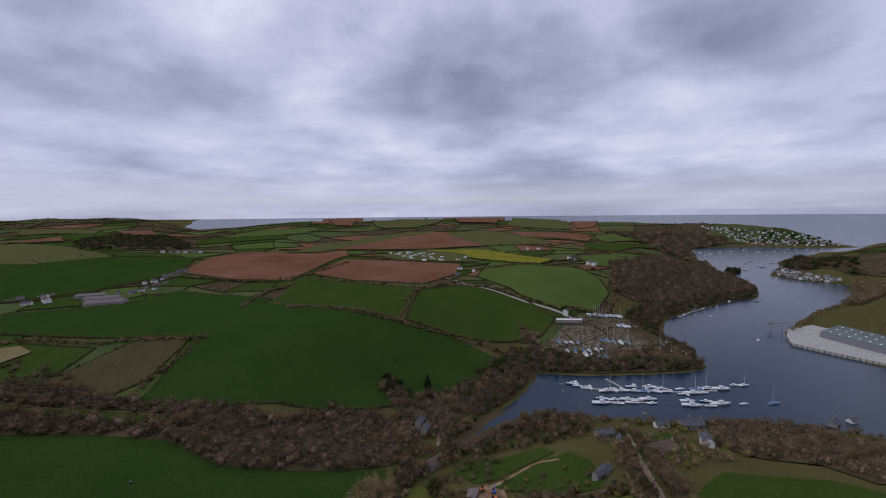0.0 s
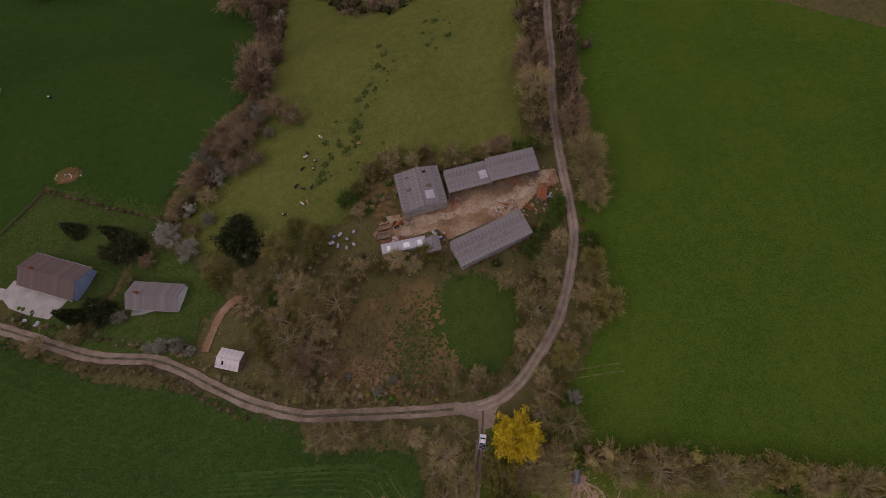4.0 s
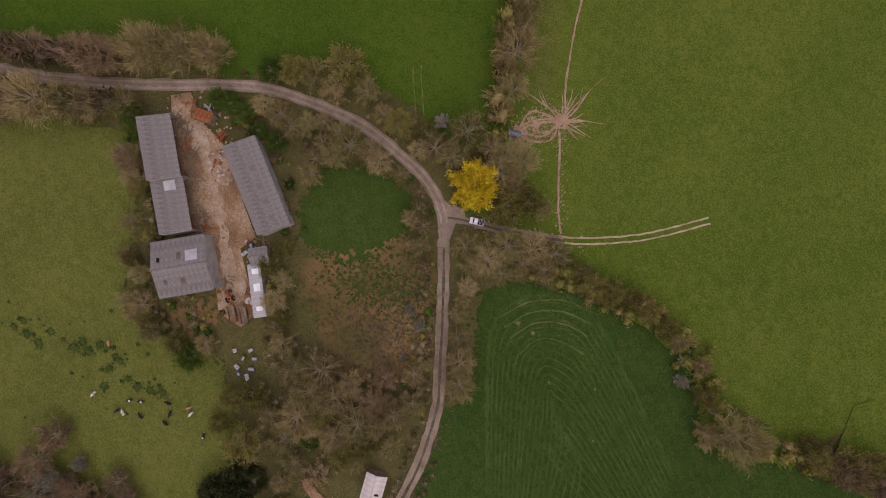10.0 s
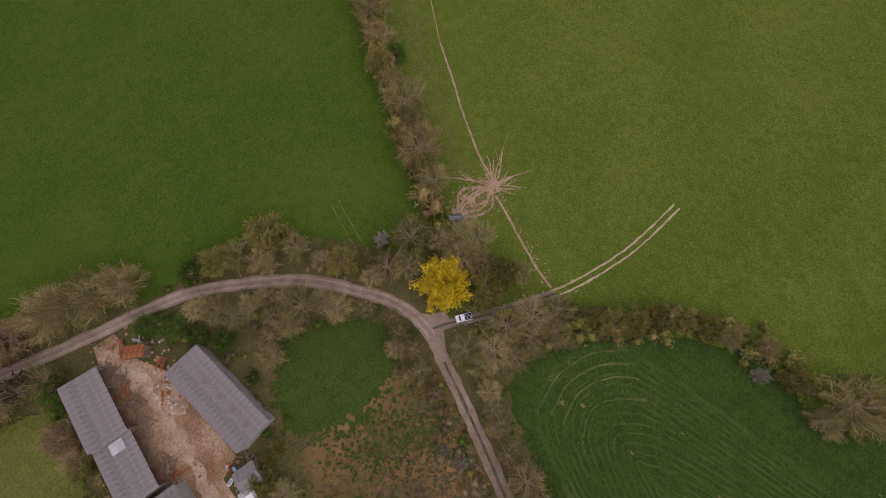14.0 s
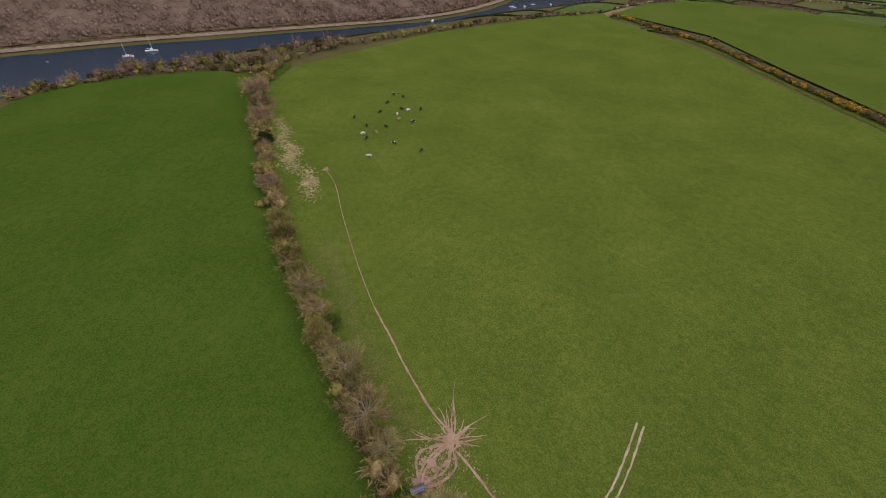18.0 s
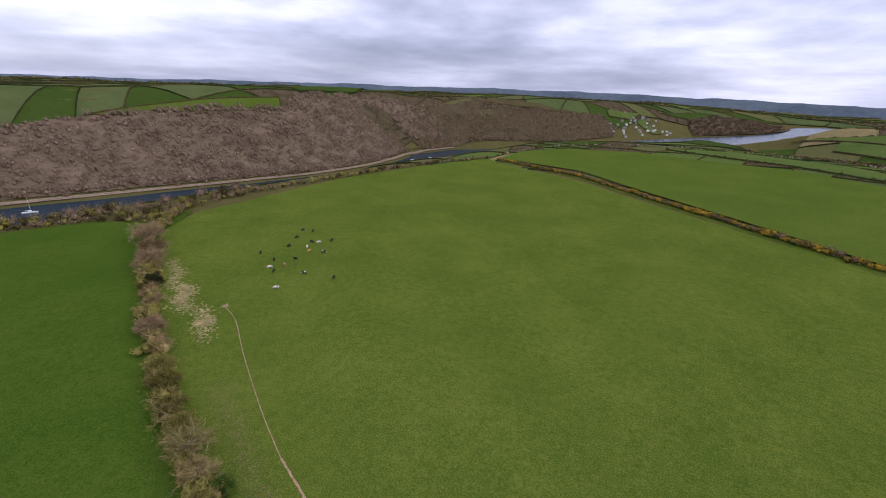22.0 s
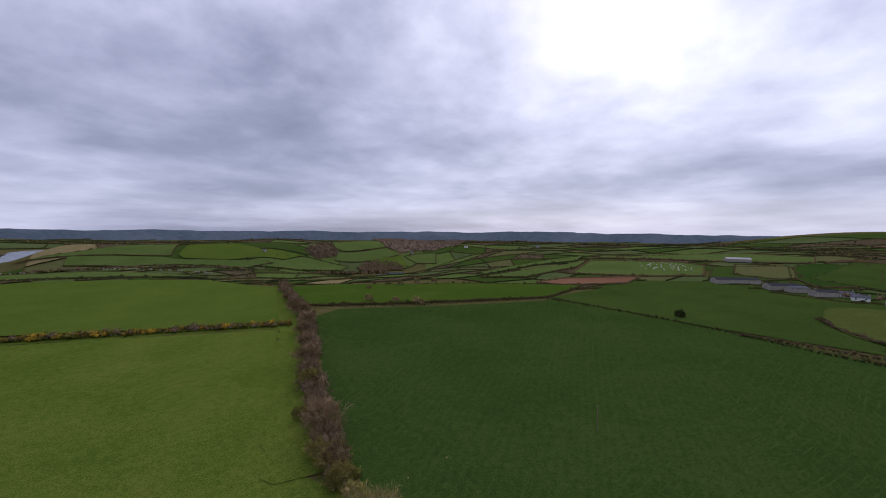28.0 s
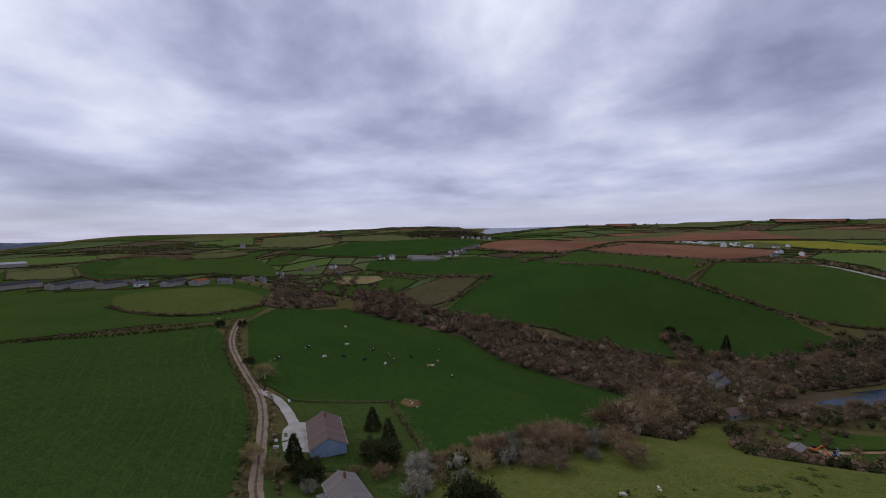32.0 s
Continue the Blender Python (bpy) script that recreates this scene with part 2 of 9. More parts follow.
material("twigs_olive", ((0.115, 0.098, 0.034), (0.225, 0.19, 0.068), (0.35, 0.295, 0.12)), 0.6, 4.0, bump=0.0, spread=0.4)
material("twigs_warm", ((0.125, 0.082, 0.042), (0.235, 0.158, 0.084), (0.34, 0.238, 0.135)), 0.6, 4.0, bump=0.0, spread=0.4)
material("bark", ((0.23, 0.185, 0.115), (0.43, 0.36, 0.245)), 1.0, 6.0, bump=0.4)
material("leaf_olive", ((0.09, 0.082, 0.02), (0.17, 0.15, 0.038), (0.25, 0.215, 0.065)), 0.8, 4.0, bump=0.0, spread=0.4)
material("leaf_green", ((0.03, 0.05, 0.010), (0.06, 0.10, 0.016), (0.10, 0.15, 0.025)), 0.8, 4.0, bump=0.0, spread=0.35)
material("leaf_dark", ((0.022, 0.028, 0.01), (0.048, 0.055, 0.02), (0.075, 0.08, 0.03)), 0.8, 4.0, bump=0.0, spread=0.35)
material("bramble", ((0.04, 0.036, 0.013), (0.075, 0.062, 0.026), (0.13, 0.092, 0.047)), 0.8, 4.0, bump=0.0, spread=0.4)
material("blossom", ((0.14, 0.13, 0.08), (0.24, 0.225, 0.16), (0.4, 0.375, 0.3)), 1.0, 5.0, bump=0.0, spread=0.35)
material("gorse_flower", ((0.1, 0.085, 0.025), (0.31, 0.2, 0.028), (0.56, 0.34, 0.03)), 0.5, 4.0, bump=0.0, spread=0.4)
material("leaf_spring", ((0.11, 0.105, 0.024), (0.19, 0.18, 0.045), (0.28, 0.255, 0.08)), 0.8, 4.0, bump=0.0, spread=0.4)
material("yellow_leaf", ((0.32, 0.23, 0.012), (0.52, 0.38, 0.02), (0.66, 0.5, 0.04)), 0.6, 4.0, bump=0.0, spread=0.35)
material("rush", ((0.032, 0.05, 0.012), (0.05, 0.07, 0.017), (0.075, 0.09, 0.025)), 0.8, 4.0, bump=0.0, spread=0.35)
# buildings and things
material("fibre_cement", ((0.115, 0.1, 0.09), (0.185, 0.163, 0.15), (0.27, 0.243, 0.226)), 0.25, 5.0, 0.85, 0.2, mid=0.9)
material("fibre_cement_pale", ((0.30, 0.28, 0.275), (0.38, 0.36, 0.355), (0.46, 0.44, 0.43)), 0.4, 3.0, 0.85, 0.2)
material("rust", ((0.12, 0.045, 0.022), (0.25, 0.09, 0.04), (0.36, 0.15, 0.07)), 1.2, 6.0, 0.85, 0.3)
material("tile_brown", ((0.095, 0.07, 0.06), (0.135, 0.098, 0.083), (0.175, 0.128, 0.11)), 0.5, 5.0, 0.85, 0.25)
material("tile_grey", ((0.13, 0.112, 0.10), (0.175, 0.152, 0.138), (0.23, 0.20, 0.185)), 0.5, 5.0, 0.85, 0.25)
material("barn_sheet", ((0.03, 0.031, 0.034), (0.05, 0.051, 0.055), (0.075, 0.075, 0.08)), 0.5, 4.0, 0.9, 0.2)
material("slate", ((0.07, 0.072, 0.08), (0.11, 0.112, 0.125), (0.16, 0.16, 0.175)), 0.5, 5.0, 0.85, 0.2)
material("render_white", ((0.55, 0.54, 0.51), (0.68, 0.67, 0.64), (0.78, 0.77, 0.74)), 0.4, 4.0, 0.85, 0.1)
material("render_blue", ((0.17, 0.22, 0.31), (0.21, 0.27, 0.37), (0.25, 0.31, 0.41)), 0.5, 5.0, 0.8, 0.1)
material("block_wall", ((0.2, 0.18, 0.16), (0.28, 0.26, 0.23), (0.36, 0.33, 0.29)), 0.5, 4.0, 0.9, 0.3)
material("timber", ((0.10, 0.07, 0.045), (0.18, 0.13, 0.085), (0.26, 0.2, 0.14)), 0.7, 6.0, 0.85, 0.3)
material("concrete", ((0.32, 0.30, 0.27), (0.42, 0.40, 0.36), (0.52, 0.5, 0.46)), 0.3, 3.0, 0.85, 0.2)
plain("rooflight", (0.5, 0.5, 0.5), 0.4)
plain("white_paint", (0.8, 0.8, 0.8), 0.4)
plain("dark_void", (0.02, 0.018, 0.016), 0.9)
plain("glass_dark", (0.03, 0.035, 0.045), 0.15)
plain("blue_paint", (0.06, 0.16, 0.36), 0.4)
plain("orange_paint", (0.6, 0.17, 0.03), 0.45)
plain("black_hide", (0.02, 0.018, 0.017), 0.8)
plain("tan_hide", (0.42, 0.24, 0.11), 0.8)
plain("white_hide", (0.72, 0.68, 0.6), 0.8)
plain("rubber", (0.03, 0.03, 0.03), 0.85)
plain("steel_grey", (0.3, 0.31, 0.33), 0.5, 0.4)


def make_water():
    m = bpy.data.materials.new("tidal_water")
    m.use_nodes = True
    n, l = m.node_tree.nodes, m.node_tree.links
    b = n["Principled BSDF"]
    b.inputs["Base Color"].default_value = (0.014, 0.032, 0.052, 1)
    b.inputs["Roughness"].default_value, b.inputs["IOR"].default_value = 0.22, 1.33
    b.inputs["Specular IOR Level"].default_value = 0.36
    co = n.new("ShaderNodeTexCoord").outputs["Object"]
    t = n.new("ShaderNodeTexNoise")
    t.inputs["Scale"].default_value, t.inputs["Detail"].default_value = 0.25, 6
    l.new(co, t.inputs["Vector"])
    bp = n.new("ShaderNodeBump")
    bp.inputs["Strength"].default_value, bp.inputs["Distance"].default_value = 0.35, 0.5
    l.new(t.outputs[0], bp.inputs["Height"])
    l.new(bp.outputs[0], b.inputs["Normal"])
    MATS["water"] = m


make_water()
# ---- the lie of the land ----
WATER = -48.0
NEAR_BANK = [(-790, -2760), (-690, -2460), (-508, -2105), (-386, -1830), (-248, -1560), (-105, -1350), (24, -1155), (180, -980), (300, -860), (340, -740), (370, -600),
             (430, -373), (480, -206), (500, -60), (470, 100), (400, 230), (341, 285), (286, 312), (239, 319), (178, 320), (137, 326), (79, 333),
             (47, 317), (7, 283)]
CREEK_BANK = [(3, 291), (27, 329), (60, 366), (90, 424), (148, 418), (227, 423), (272, 434), (291, 494), (284, 530), (297, 584), (337, 646),
              (496, 758), (600, 808), (652, 881), (715, 1063), (748, 1213), (865, 1456), (1028, 1772), (1119, 1915), (1424, 1985), (1661, 1865),
              (1850, 1890)]
SEA_COAST = [(1960, 2150), (1750, 2500), (1300, 2750), (600, 3300), (-400, 3600), (-1250, 2950), (-1900, 3000), (-2300, 3500), (-2600, 4300),
             (-2500, 5600), (6000, 5600), (6000, 2500), (2500, 1850)]
FAR_BANK = [(1757, 1712), (1503, 1700), (1200, 1450), (1025, 1287), (828, 1084), (851, 976), (904, 936), (800, 800), (600, 680), (470, 575),
            (428, 517), (466, 439), (560, 380), (640, 200), (650, 0), (605, -130), (549, -252), (481, -398), (434, -507), (419, -638),
            (440, -760), (400, -880), (332, -940), (190, -1150), (85, -1360), (-24, -1527), (-110, -1650), (-212, -1794), (-338, -1966), (-460, -2213),
            (-530, -2437), (-640, -2700), (-800, -2860)]
POND = [(-800, -650), (-830, -635), (-880, -640), (-905, -680), (-870, -700), (-810, -680)]
SHORES = [NEAR_BANK + CREEK_BANK + SEA_COAST + FAR_BANK, POND]
# valley floors: x, y, height
VALLEYS = [([(5, 288, -47), (-60, 250, -42), (-133, 238, -34), (-250, 265, -25), (-348, 300, -17), (-500, 330, -7), (-800, 330, 8)], 150.0),
           ([(-1500, -450, 5), (-1150, -560, -30), (-850, -670, -47)], 320.0),
           ([(-860, -670, -47), (-700, -720, -46), (-560, -800, -45), (-450, -920, -46), (-320, -1090, -46), (-180, -1330, -47)], 250.0)]
# far skyline: bearing (degrees left of the first view), height
SKYLINE = [(-180, 5), (-164, 25), (-128, 30), (-100, 50), (-60, 95), (-20, 92), (20, 92), (25, 78), (29, 50), (32, 25), (36, 90), (45, 104), (55, 75), (65, 25),
           (80, -40), (100, -45), (130, -55), (164, -40), (180, 5)]


def smooth(a, b, x):
    t = np.clip((np.asarray(x, float) - a) / (b - a), 0, 1)
    return t * t * (3 - 2 * t)


def segment_distance(x, y, ax, ay, bx, by):
    dx, dy = bx - ax, by - ay
    t = np.clip(((x - ax) * dx + (y - ay) * dy) / (dx * dx + dy * dy + 1e-9), 0, 1)
    return np.hypot(x - ax - t * dx, y - ay - t * dy), t


def inside(x, y, ring):
    r = np.zeros(np.shape(x), bool)
    for (ax, ay), (bx, by) in zip(ring, ring[1:] + ring[:1]):
        if ay != by:
            r ^= ((ay > y) != (by > y)) & (x < (bx - ax) * (y - ay) / (by - ay) + ax)
    return r


def shore(x, y):
    """Distance to the waterline, above 0 on land."""
    d, wet = np.full(np.shape(x), 1e9), np.zeros(np.shape(x), bool)
    for ring in SHORES:
        for (ax, ay), (bx, by) in zip(ring, ring[1:] + ring[:1]):
            d = np.minimum(d, segment_distance(x, y, ax, ay, bx, by)[0])
        wet |= inside(x, y, ring)
    return np.where(wet, -d, d)


def bump(x, y, cx, cy, rx, ry, h):
    return h * np.exp(-((x - cx) / rx) ** 2 - ((y - cy) / ry) ** 2)


def water_level(x, y):
    r = np.hypot(x, y)
    return WATER + 136 * np.clip((r - 2900) / 2050, 0, 1) ** 1.4 * smooth(-200, 1400, y)


def rolling(x, y):
    """Low swells that break up the slopes."""
    return (np.sin(x * 0.0061 + 1.3) * np.cos(y * 0.0053 - 0.4) + 0.6 * np.sin(x * 0.0113 - y * 0.0097) + 0.4 * np.sin(y * 0.0171 + x * 0.0052)) / 2


def height(x, y):
    x, y = np.asarray(x, float), np.asarray(y, float)
    r = np.hypot(x, y)
    bearing = np.degrees(np.arctan2(-x, y))
    skyline = np.interp(bearing, [a for a, _ in SKYLINE], [b for _, b in SKYLINE])
    base = 1.5 - 0.036 * np.clip(x, -800, 0) - 0.004 * np.clip(x, 0, 300)
    base = base + bump(x, y, 60, -420, 260, 200, 5) + bump(x, y, -150, 520, 330, 190, 6) + bump(x, y, -100, 850, 700, 300, 12) + bump(x, y, -170, 120, 150, 60, -9) + bump(x, y, -520, 560, 250, 150, -22) + bump(x, y, -100, 80, 75, 70, -9) + bump(x, y, -210, -1020, 240, 180, -27) + bump(x, y, -440, -340, 170, 130, -8) + bump(x, y, -630, -570, 205, 190, -62) + bump(x, y, -640, -1230, 300, 200, 8) + bump(x, y, -77, 53, 26, 22, -3)
    side = smooth(-60, 60, x - np.interp(y, [-2600, -1300, -900, -600, -200, 0, 300, 600, 1300], [-500, 0, 330, 430, 560, 640, 560, 500, 900]))
    base = base + side * (68 - base) * smooth(1100, 700, y)
    base = base + smooth(-900, -1300, y) * smooth(-700, -100, x) * (60 - base) * 0.6
    base = base + rolling(x, y) * (2 + 10 * smooth(250, 1500, r)) * smooth(120, 400, r)
    far = smooth(900, 4300, r) ** 0.8
    base = base * (1 - far) + (skyline + rolling(x * 0.8, y * 0.8) * 13) * far
    for line, wide in VALLEYS:
        near, floor = np.full(x.shape, 1e9), np.zeros(x.shape)
        for (ax, ay, az), (bx, by, bz) in zip(line, line[1:]):
            d, t = segment_distance(x, y, ax, ay, bx, by)
            floor = np.where(d < near, az + t * (bz - az), floor)
            near = np.minimum(near, d)
        base = base + np.minimum(floor - base, 0) * (1 - smooth(8, wide, near))
    d = shore(x, y)
    level = water_level(x, y)
    steep = 190 + 160 * smooth(700, 2500, r)
    land = level + 0.4 + np.maximum(base - level, 3) * smooth(-12, steep, d) ** 1.15
    flat = smooth(1.0, 0.72, np.hypot((x - 522) / 88, (y - 490) / 130))
    land = land * (1 - flat) + np.minimum(land, WATER + 2.6) * flat
    return np.where(d > 0, land, level + np.maximum(d * 0.12, -6) + 0.4 * smooth(-4, 0, d))


# ---- mesh helpers ----
def from_arrays(name, verts, faces, mat, smooth_shade=False):
    me = bpy.data.meshes.new(name)
    me.from_pydata([tuple(v) for v in verts], [], [tuple(f) for f in faces])
    me.materials.append(MATS[mat])
    if smooth_shade:
        me.polygons.foreach_set("use_smooth", [True] * len(me.polygons))
    me.update()
    return me


def part(name, bm, mat, parent=None, label=""):
    """Links a bmesh as one mesh object under a thing or a part."""
    me = bpy.data.meshes.new(name)
    bm.to_mesh(me)
    bm.free()
    me.materials.append(MATS[mat])
    ob = new(name, me)
    ob.parent = parent
    return tagged(ob, label)


def thing(name, label, category, m=None, group="", kind=""):
    ob = new(name)
    if m is not None:
        ob.matrix_world = m
    return tagged(ob, label, category, group, kind)


def copy_at(ob, m):
    """A copy at the pose m, whatever size the first one was given."""
    return copy_thing(ob, m @ Matrix.Diagonal((*[1 / c for c in ob.scale], 1)))


def lift_at(x, y):
    return 0.12 + 0.0016 * np.hypot(x, y)


def ground_z(x, y):
    """Top of the field surface at one place."""
    return float(height(x, y) + lift_at(x, y))


def make_ground():
    rad = np.concatenate([[0.0], np.geomspace(6, 4950, 215)])
    turns = 320
    a = np.linspace(0, 2 * math.pi, turns, endpoint=False)
    rr, aa = np.meshgrid(rad[1:], a, indexing="ij")
    x, y = rr * np.sin(aa), rr * np.cos(aa)
    z = height(x, y)
    verts = [(0, 0, float(height(0.0, 0.0)))] + list(zip(x.ravel(), y.ravel(), z.ravel()))
    faces = [(0, 1 + (j + 1) % turns, 1 + j) for j in range(turns)]
    for i in range(len(rad) - 2):
        o = 1 + i * turns
        faces += [(o + j, o + (j + 1) % turns, o + turns + (j + 1) % turns, o + turns + j) for j in range(turns)]
    ob = new("ground", from_arrays("ground", verts, faces, "rough_ground", True))
    tagged(ob, "rough green and brown countryside round the estuary", "ground", kind="structure")


def make_sea():
    rad = np.concatenate([[0.0], np.linspace(60, 2900, 24), np.linspace(3000, 4950, 40)])
    turns = 96
    a = np.linspace(0, 2 * math.pi, turns, endpoint=False)
    rr, aa = np.meshgrid(rad[1:], a, indexing="ij")
    x, y = rr * np.sin(aa), rr * np.cos(aa)
    z = water_level(x, y)
    verts = [(0, 0, WATER)] + list(zip(x.ravel(), y.ravel(), z.ravel()))
    faces = [(0, 1 + (j + 1) % turns, 1 + j) for j in range(turns)]
    for i in range(len(rad) - 2):
        o = 1 + i * turns
        faces += [(o + j, o + (j + 1) % turns, o + turns + (j + 1) % turns, o + turns + j) for j in range(turns)]
    ob = new("water", from_arrays("water", verts, faces, "water", True))
    tagged(ob, "dark blue-grey tidal river and open sea", "water", kind="structure")


def densify(line, step):
    out = []
    for (ax, ay), (bx, by) in zip(line, line[1:]):
        k = max(1, int(math.hypot(bx - ax, by - ay) / step))
        out += [(ax + (bx - ax) * i / k, ay + (by - ay) * i / k) for i in range(k)]
    return out + [tuple(line[-1])]


def rounded(line, step=2.0, times=2):
    """Corner-cut a plan line so that lanes and hedges bend softly."""
    p = [Vector(q) for q in line]
    for _ in range(times):
        q = [p[0]]
        for u, v in zip(p, p[1:]):
            q += [u.lerp(v, 0.25), u.lerp(v, 0.75)]
        p = q + [p[-1]]
    return densify([tuple(v) for v in p], step)


def drape(name, ring, mat, extra=0.0, raised=0.0):
    """A sheet laid over the land inside a plan ring."""
    from mathutils.geometry import delaunay_2d_cdt
    cx, cy = np.mean([p[0] for p in ring]), np.mean([p[1] for p in ring])
    far = math.hypot(cx, cy)
    size = max(max(abs(p[0] - cx), abs(p[1] - cy)) for p in ring)
    step = max(2.5, min(size / 7, 0.022 * far + 2))
    edge = densify(list(ring) + [ring[0]], step)[:-1]
    xs = np.arange(min(p[0] for p in ring), max(p[0] for p in ring), step)
    ys = np.arange(min(p[1] for p in ring), max(p[1] for p in ring), step * 0.87)
    gx, gy = np.meshgrid(xs, ys)
    gx = gx + (np.arange(len(ys)) % 2)[:, None] * step * 0.5
    gx, gy = gx.ravel(), gy.ravel()
    ok = inside(gx, gy, list(ring))
    gap = np.full(gx.shape, 1e9)
    for (ax, ay), (bx, by) in zip(ring, list(ring[1:]) + [ring[0]]):
        gap = np.minimum(gap, segment_distance(gx, gy, ax, ay, bx, by)[0])
    ok &= gap > step * 0.4
    pts = [Vector(p) for p in edge] + [Vector((a, b)) for a, b in zip(gx[ok], gy[ok])]
    v, _, f, _, _, _ = delaunay_2d_cdt(pts, [], [list(range(len(edge)))], 1, 1e-4)
    x, y = np.array([q.x for q in v]), np.array([q.y for q in v])
    z = height(x, y) + lift_at(x, y) + extra
    if raised:
        z[len(edge):] += raised * smooth(2, 14, shore(x, y))[len(edge):] * (0.8 + 0.4 * np.sin(x[len(edge):] * 1.7 + y[len(edge):] * 2.3))
    me = from_arrays(name, zip(x, y, z), f, mat, True)
    if me.polygons and sum(q.normal.z for q in me.polygons) < 0:
        me.flip_normals()
    return me


def hedge_bank(line, wide, tall, seed):
    """Mesh of a far hedge: a ragged, lumpy bank of growth along a plan line."""
    rng = np.random.default_rng(seed)
    far = float(np.mean([math.hypot(*q) for q in line]))
    p = densify(line, max(1.8, far * 0.0035))
    x, y = np.array([q[0] for q in p]), np.array([q[1] for q in p])
    n = len(p)
    tx, ty = np.gradient(x), np.gradient(y)
    ln = np.hypot(tx, ty) + 1e-9
    nx, ny = -ty / ln, tx / ln
    z = height(x, y) + lift_at(x, y)
    lump = 0.55 + 0.55 * rng.random(n) + 0.9 * (rng.random(n) > 0.93)
    rows = []
    for off, up in ((-1.0, -0.1), (-0.85, 0.55), (-0.35, 0.95), (0.3, 1.0), (0.85, 0.6), (1.0, -0.1)):
        w = off * wide * (0.75 + 0.5 * rng.random(n))
        rows.append(np.stack([x + nx * w, y + ny * w, z + up * tall * lump * (0.85 + 0.3 * rng.random(n))], 1))
    v = np.concatenate(rows)
    faces = [(k * n + i, k * n + i + 1, (k + 1) * n + i + 1, (k + 1) * n + i) for k in range(5) for i in range(n - 1)]
    me = from_arrays("hedge", v, faces, ("bramble", "leaf_dark", "bramble")[seed % 3])
    return me


def laid(v):
    """Sets heights above the field surface to true heights."""
    q = np.array(v)
    q[:, 2] += height(q[:, 0], q[:, 1]) + lift_at(q[:, 0], q[:, 1])
    return q


def fleck_band(line, n, spread, size, mat, label, seed, word="bare ground"):
    """Thinly worn ground along a line: many tiny bare flecks in one sheet."""
    rng = random.Random(seed)
    p = densify(line, 0.5)
    v, f = [], []
    for i in range(n):
        x, y = rng.choice(p)
        cx, cy, s = x + rng.gauss(0, spread), y + rng.gauss(0, spread), size * rng.uniform(0.4, 1.5)
        o, lift = len(v), 0.03 + 0.003 * (i % 9)
        v.append((cx, cy, lift))
        for k in range(7):
            q = s * rng.uniform(0.5, 1.4)
            px, py = cx + math.cos(6.283 * k / 7) * q, cy + math.sin(6.283 * k / 7) * q
            v.append((px, py, lift))
            f.append((o, o + 1 + k, o + 1 + (k + 1) % 7))
    tagged(new("bare_flecks", from_arrays("bare_flecks", laid(v), f, mat, True)), label, word, kind="stuff")


FIELD_COUNT = [0]
RINGS = []
LAID = [0]


def round_ring(ring):
    """The same ring with its corners cut twice."""
    for _ in range(2):
        ring = [(p[0] * (1 - k) + q[0] * k, p[1] * (1 - k) + q[1] * k) for p, q in zip(ring, ring[1:] + ring[:1]) for k in (0.25, 0.75)]
    return ring


def field(mat, label, ring):
    far = math.hypot(np.mean([p[0] for p in ring]), np.mean([p[1] for p in ring]))
    LAID[0] += 1
    rise = (LAID[0] % 5) * 0.0006 * far if far > 330 else 0.0
    ob = new("field", drape("field", ring, mat, rise + (0.35 if mat == "dead_grass" else 1.6 if mat == "straw" else 0.0)))
    RINGS.append(list(ring))
    tagged(ob, label, "field", kind="structure")
    if min(math.hypot(*p) for p in ring) > 300 and mat not in ("straw", "dirt", "bracken"):
        FIELD_COUNT[0] += 1
        size = 0.75 + far / 2600
        h = new("hedge", hedge_bank(list(ring) + [ring[0]], 1.1 * size, 1.7 * size, FIELD_COUNT[0]))
        tagged(h, "dark overgrown hedge round a field", "hedge", kind="stuff")


    # round the farm the growth runs out raggedly over the edge
    near = [p for p in densify(list(ring) + [ring[0]], 1.5) if math.hypot(p[0], p[1] + 5) < 150]
    if len(near) > 20 and mat != "dirt":
        fleck_band(near, min(1500, len(near) * 4), 0.75, 0.5, mat, "ragged edge of " + label.split(" with ")[0], len(near), "field edge")


far_field = field


def ribbon(line, width, mat, extra, step=1.6, wobble=0.0, seed=1):
    """Mesh of a strip of ground along a plan line, with a slightly uneven edge."""
    p = rounded(line, step)
    rnd = random.Random(seed)
    x, y = np.array([q[0] for q in p]), np.array([q[1] for q in p])
    tx, ty = np.gradient(x), np.gradient(y)
    ln = np.hypot(tx, ty) + 1e-9
    nx, ny = -ty / ln, tx / ln
    rows = 4
    w = np.array([width / 2 * (1 + wobble * (rnd.random() - 0.5) * 2) for _ in p])
    w2 = np.array([width / 2 * (1 + wobble * (rnd.random() - 0.5) * 2) for _ in p])
    cols = []
    for k in range(rows + 1):
        s = k / rows
        off = -w * (1 - s) + w2 * s
        cols.append(np.stack([x + nx * off, y + ny * off], 1))
    v = np.concatenate(cols)
    z = height(v[:, 0], v[:, 1]) + lift_at(v[:, 0], v[:, 1]) + extra
    n = len(p)
    faces = [(k * n + i, k * n + i + 1, (k + 1) * n + i + 1, (k + 1) * n + i) for k in range(rows) for i in range(n - 1)]
    me = from_arrays("strip", np.column_stack([v, z]), faces, mat, True)
    if me.polygons and me.polygons[0].normal.z < 0:
        me.flip_normals()
    return me


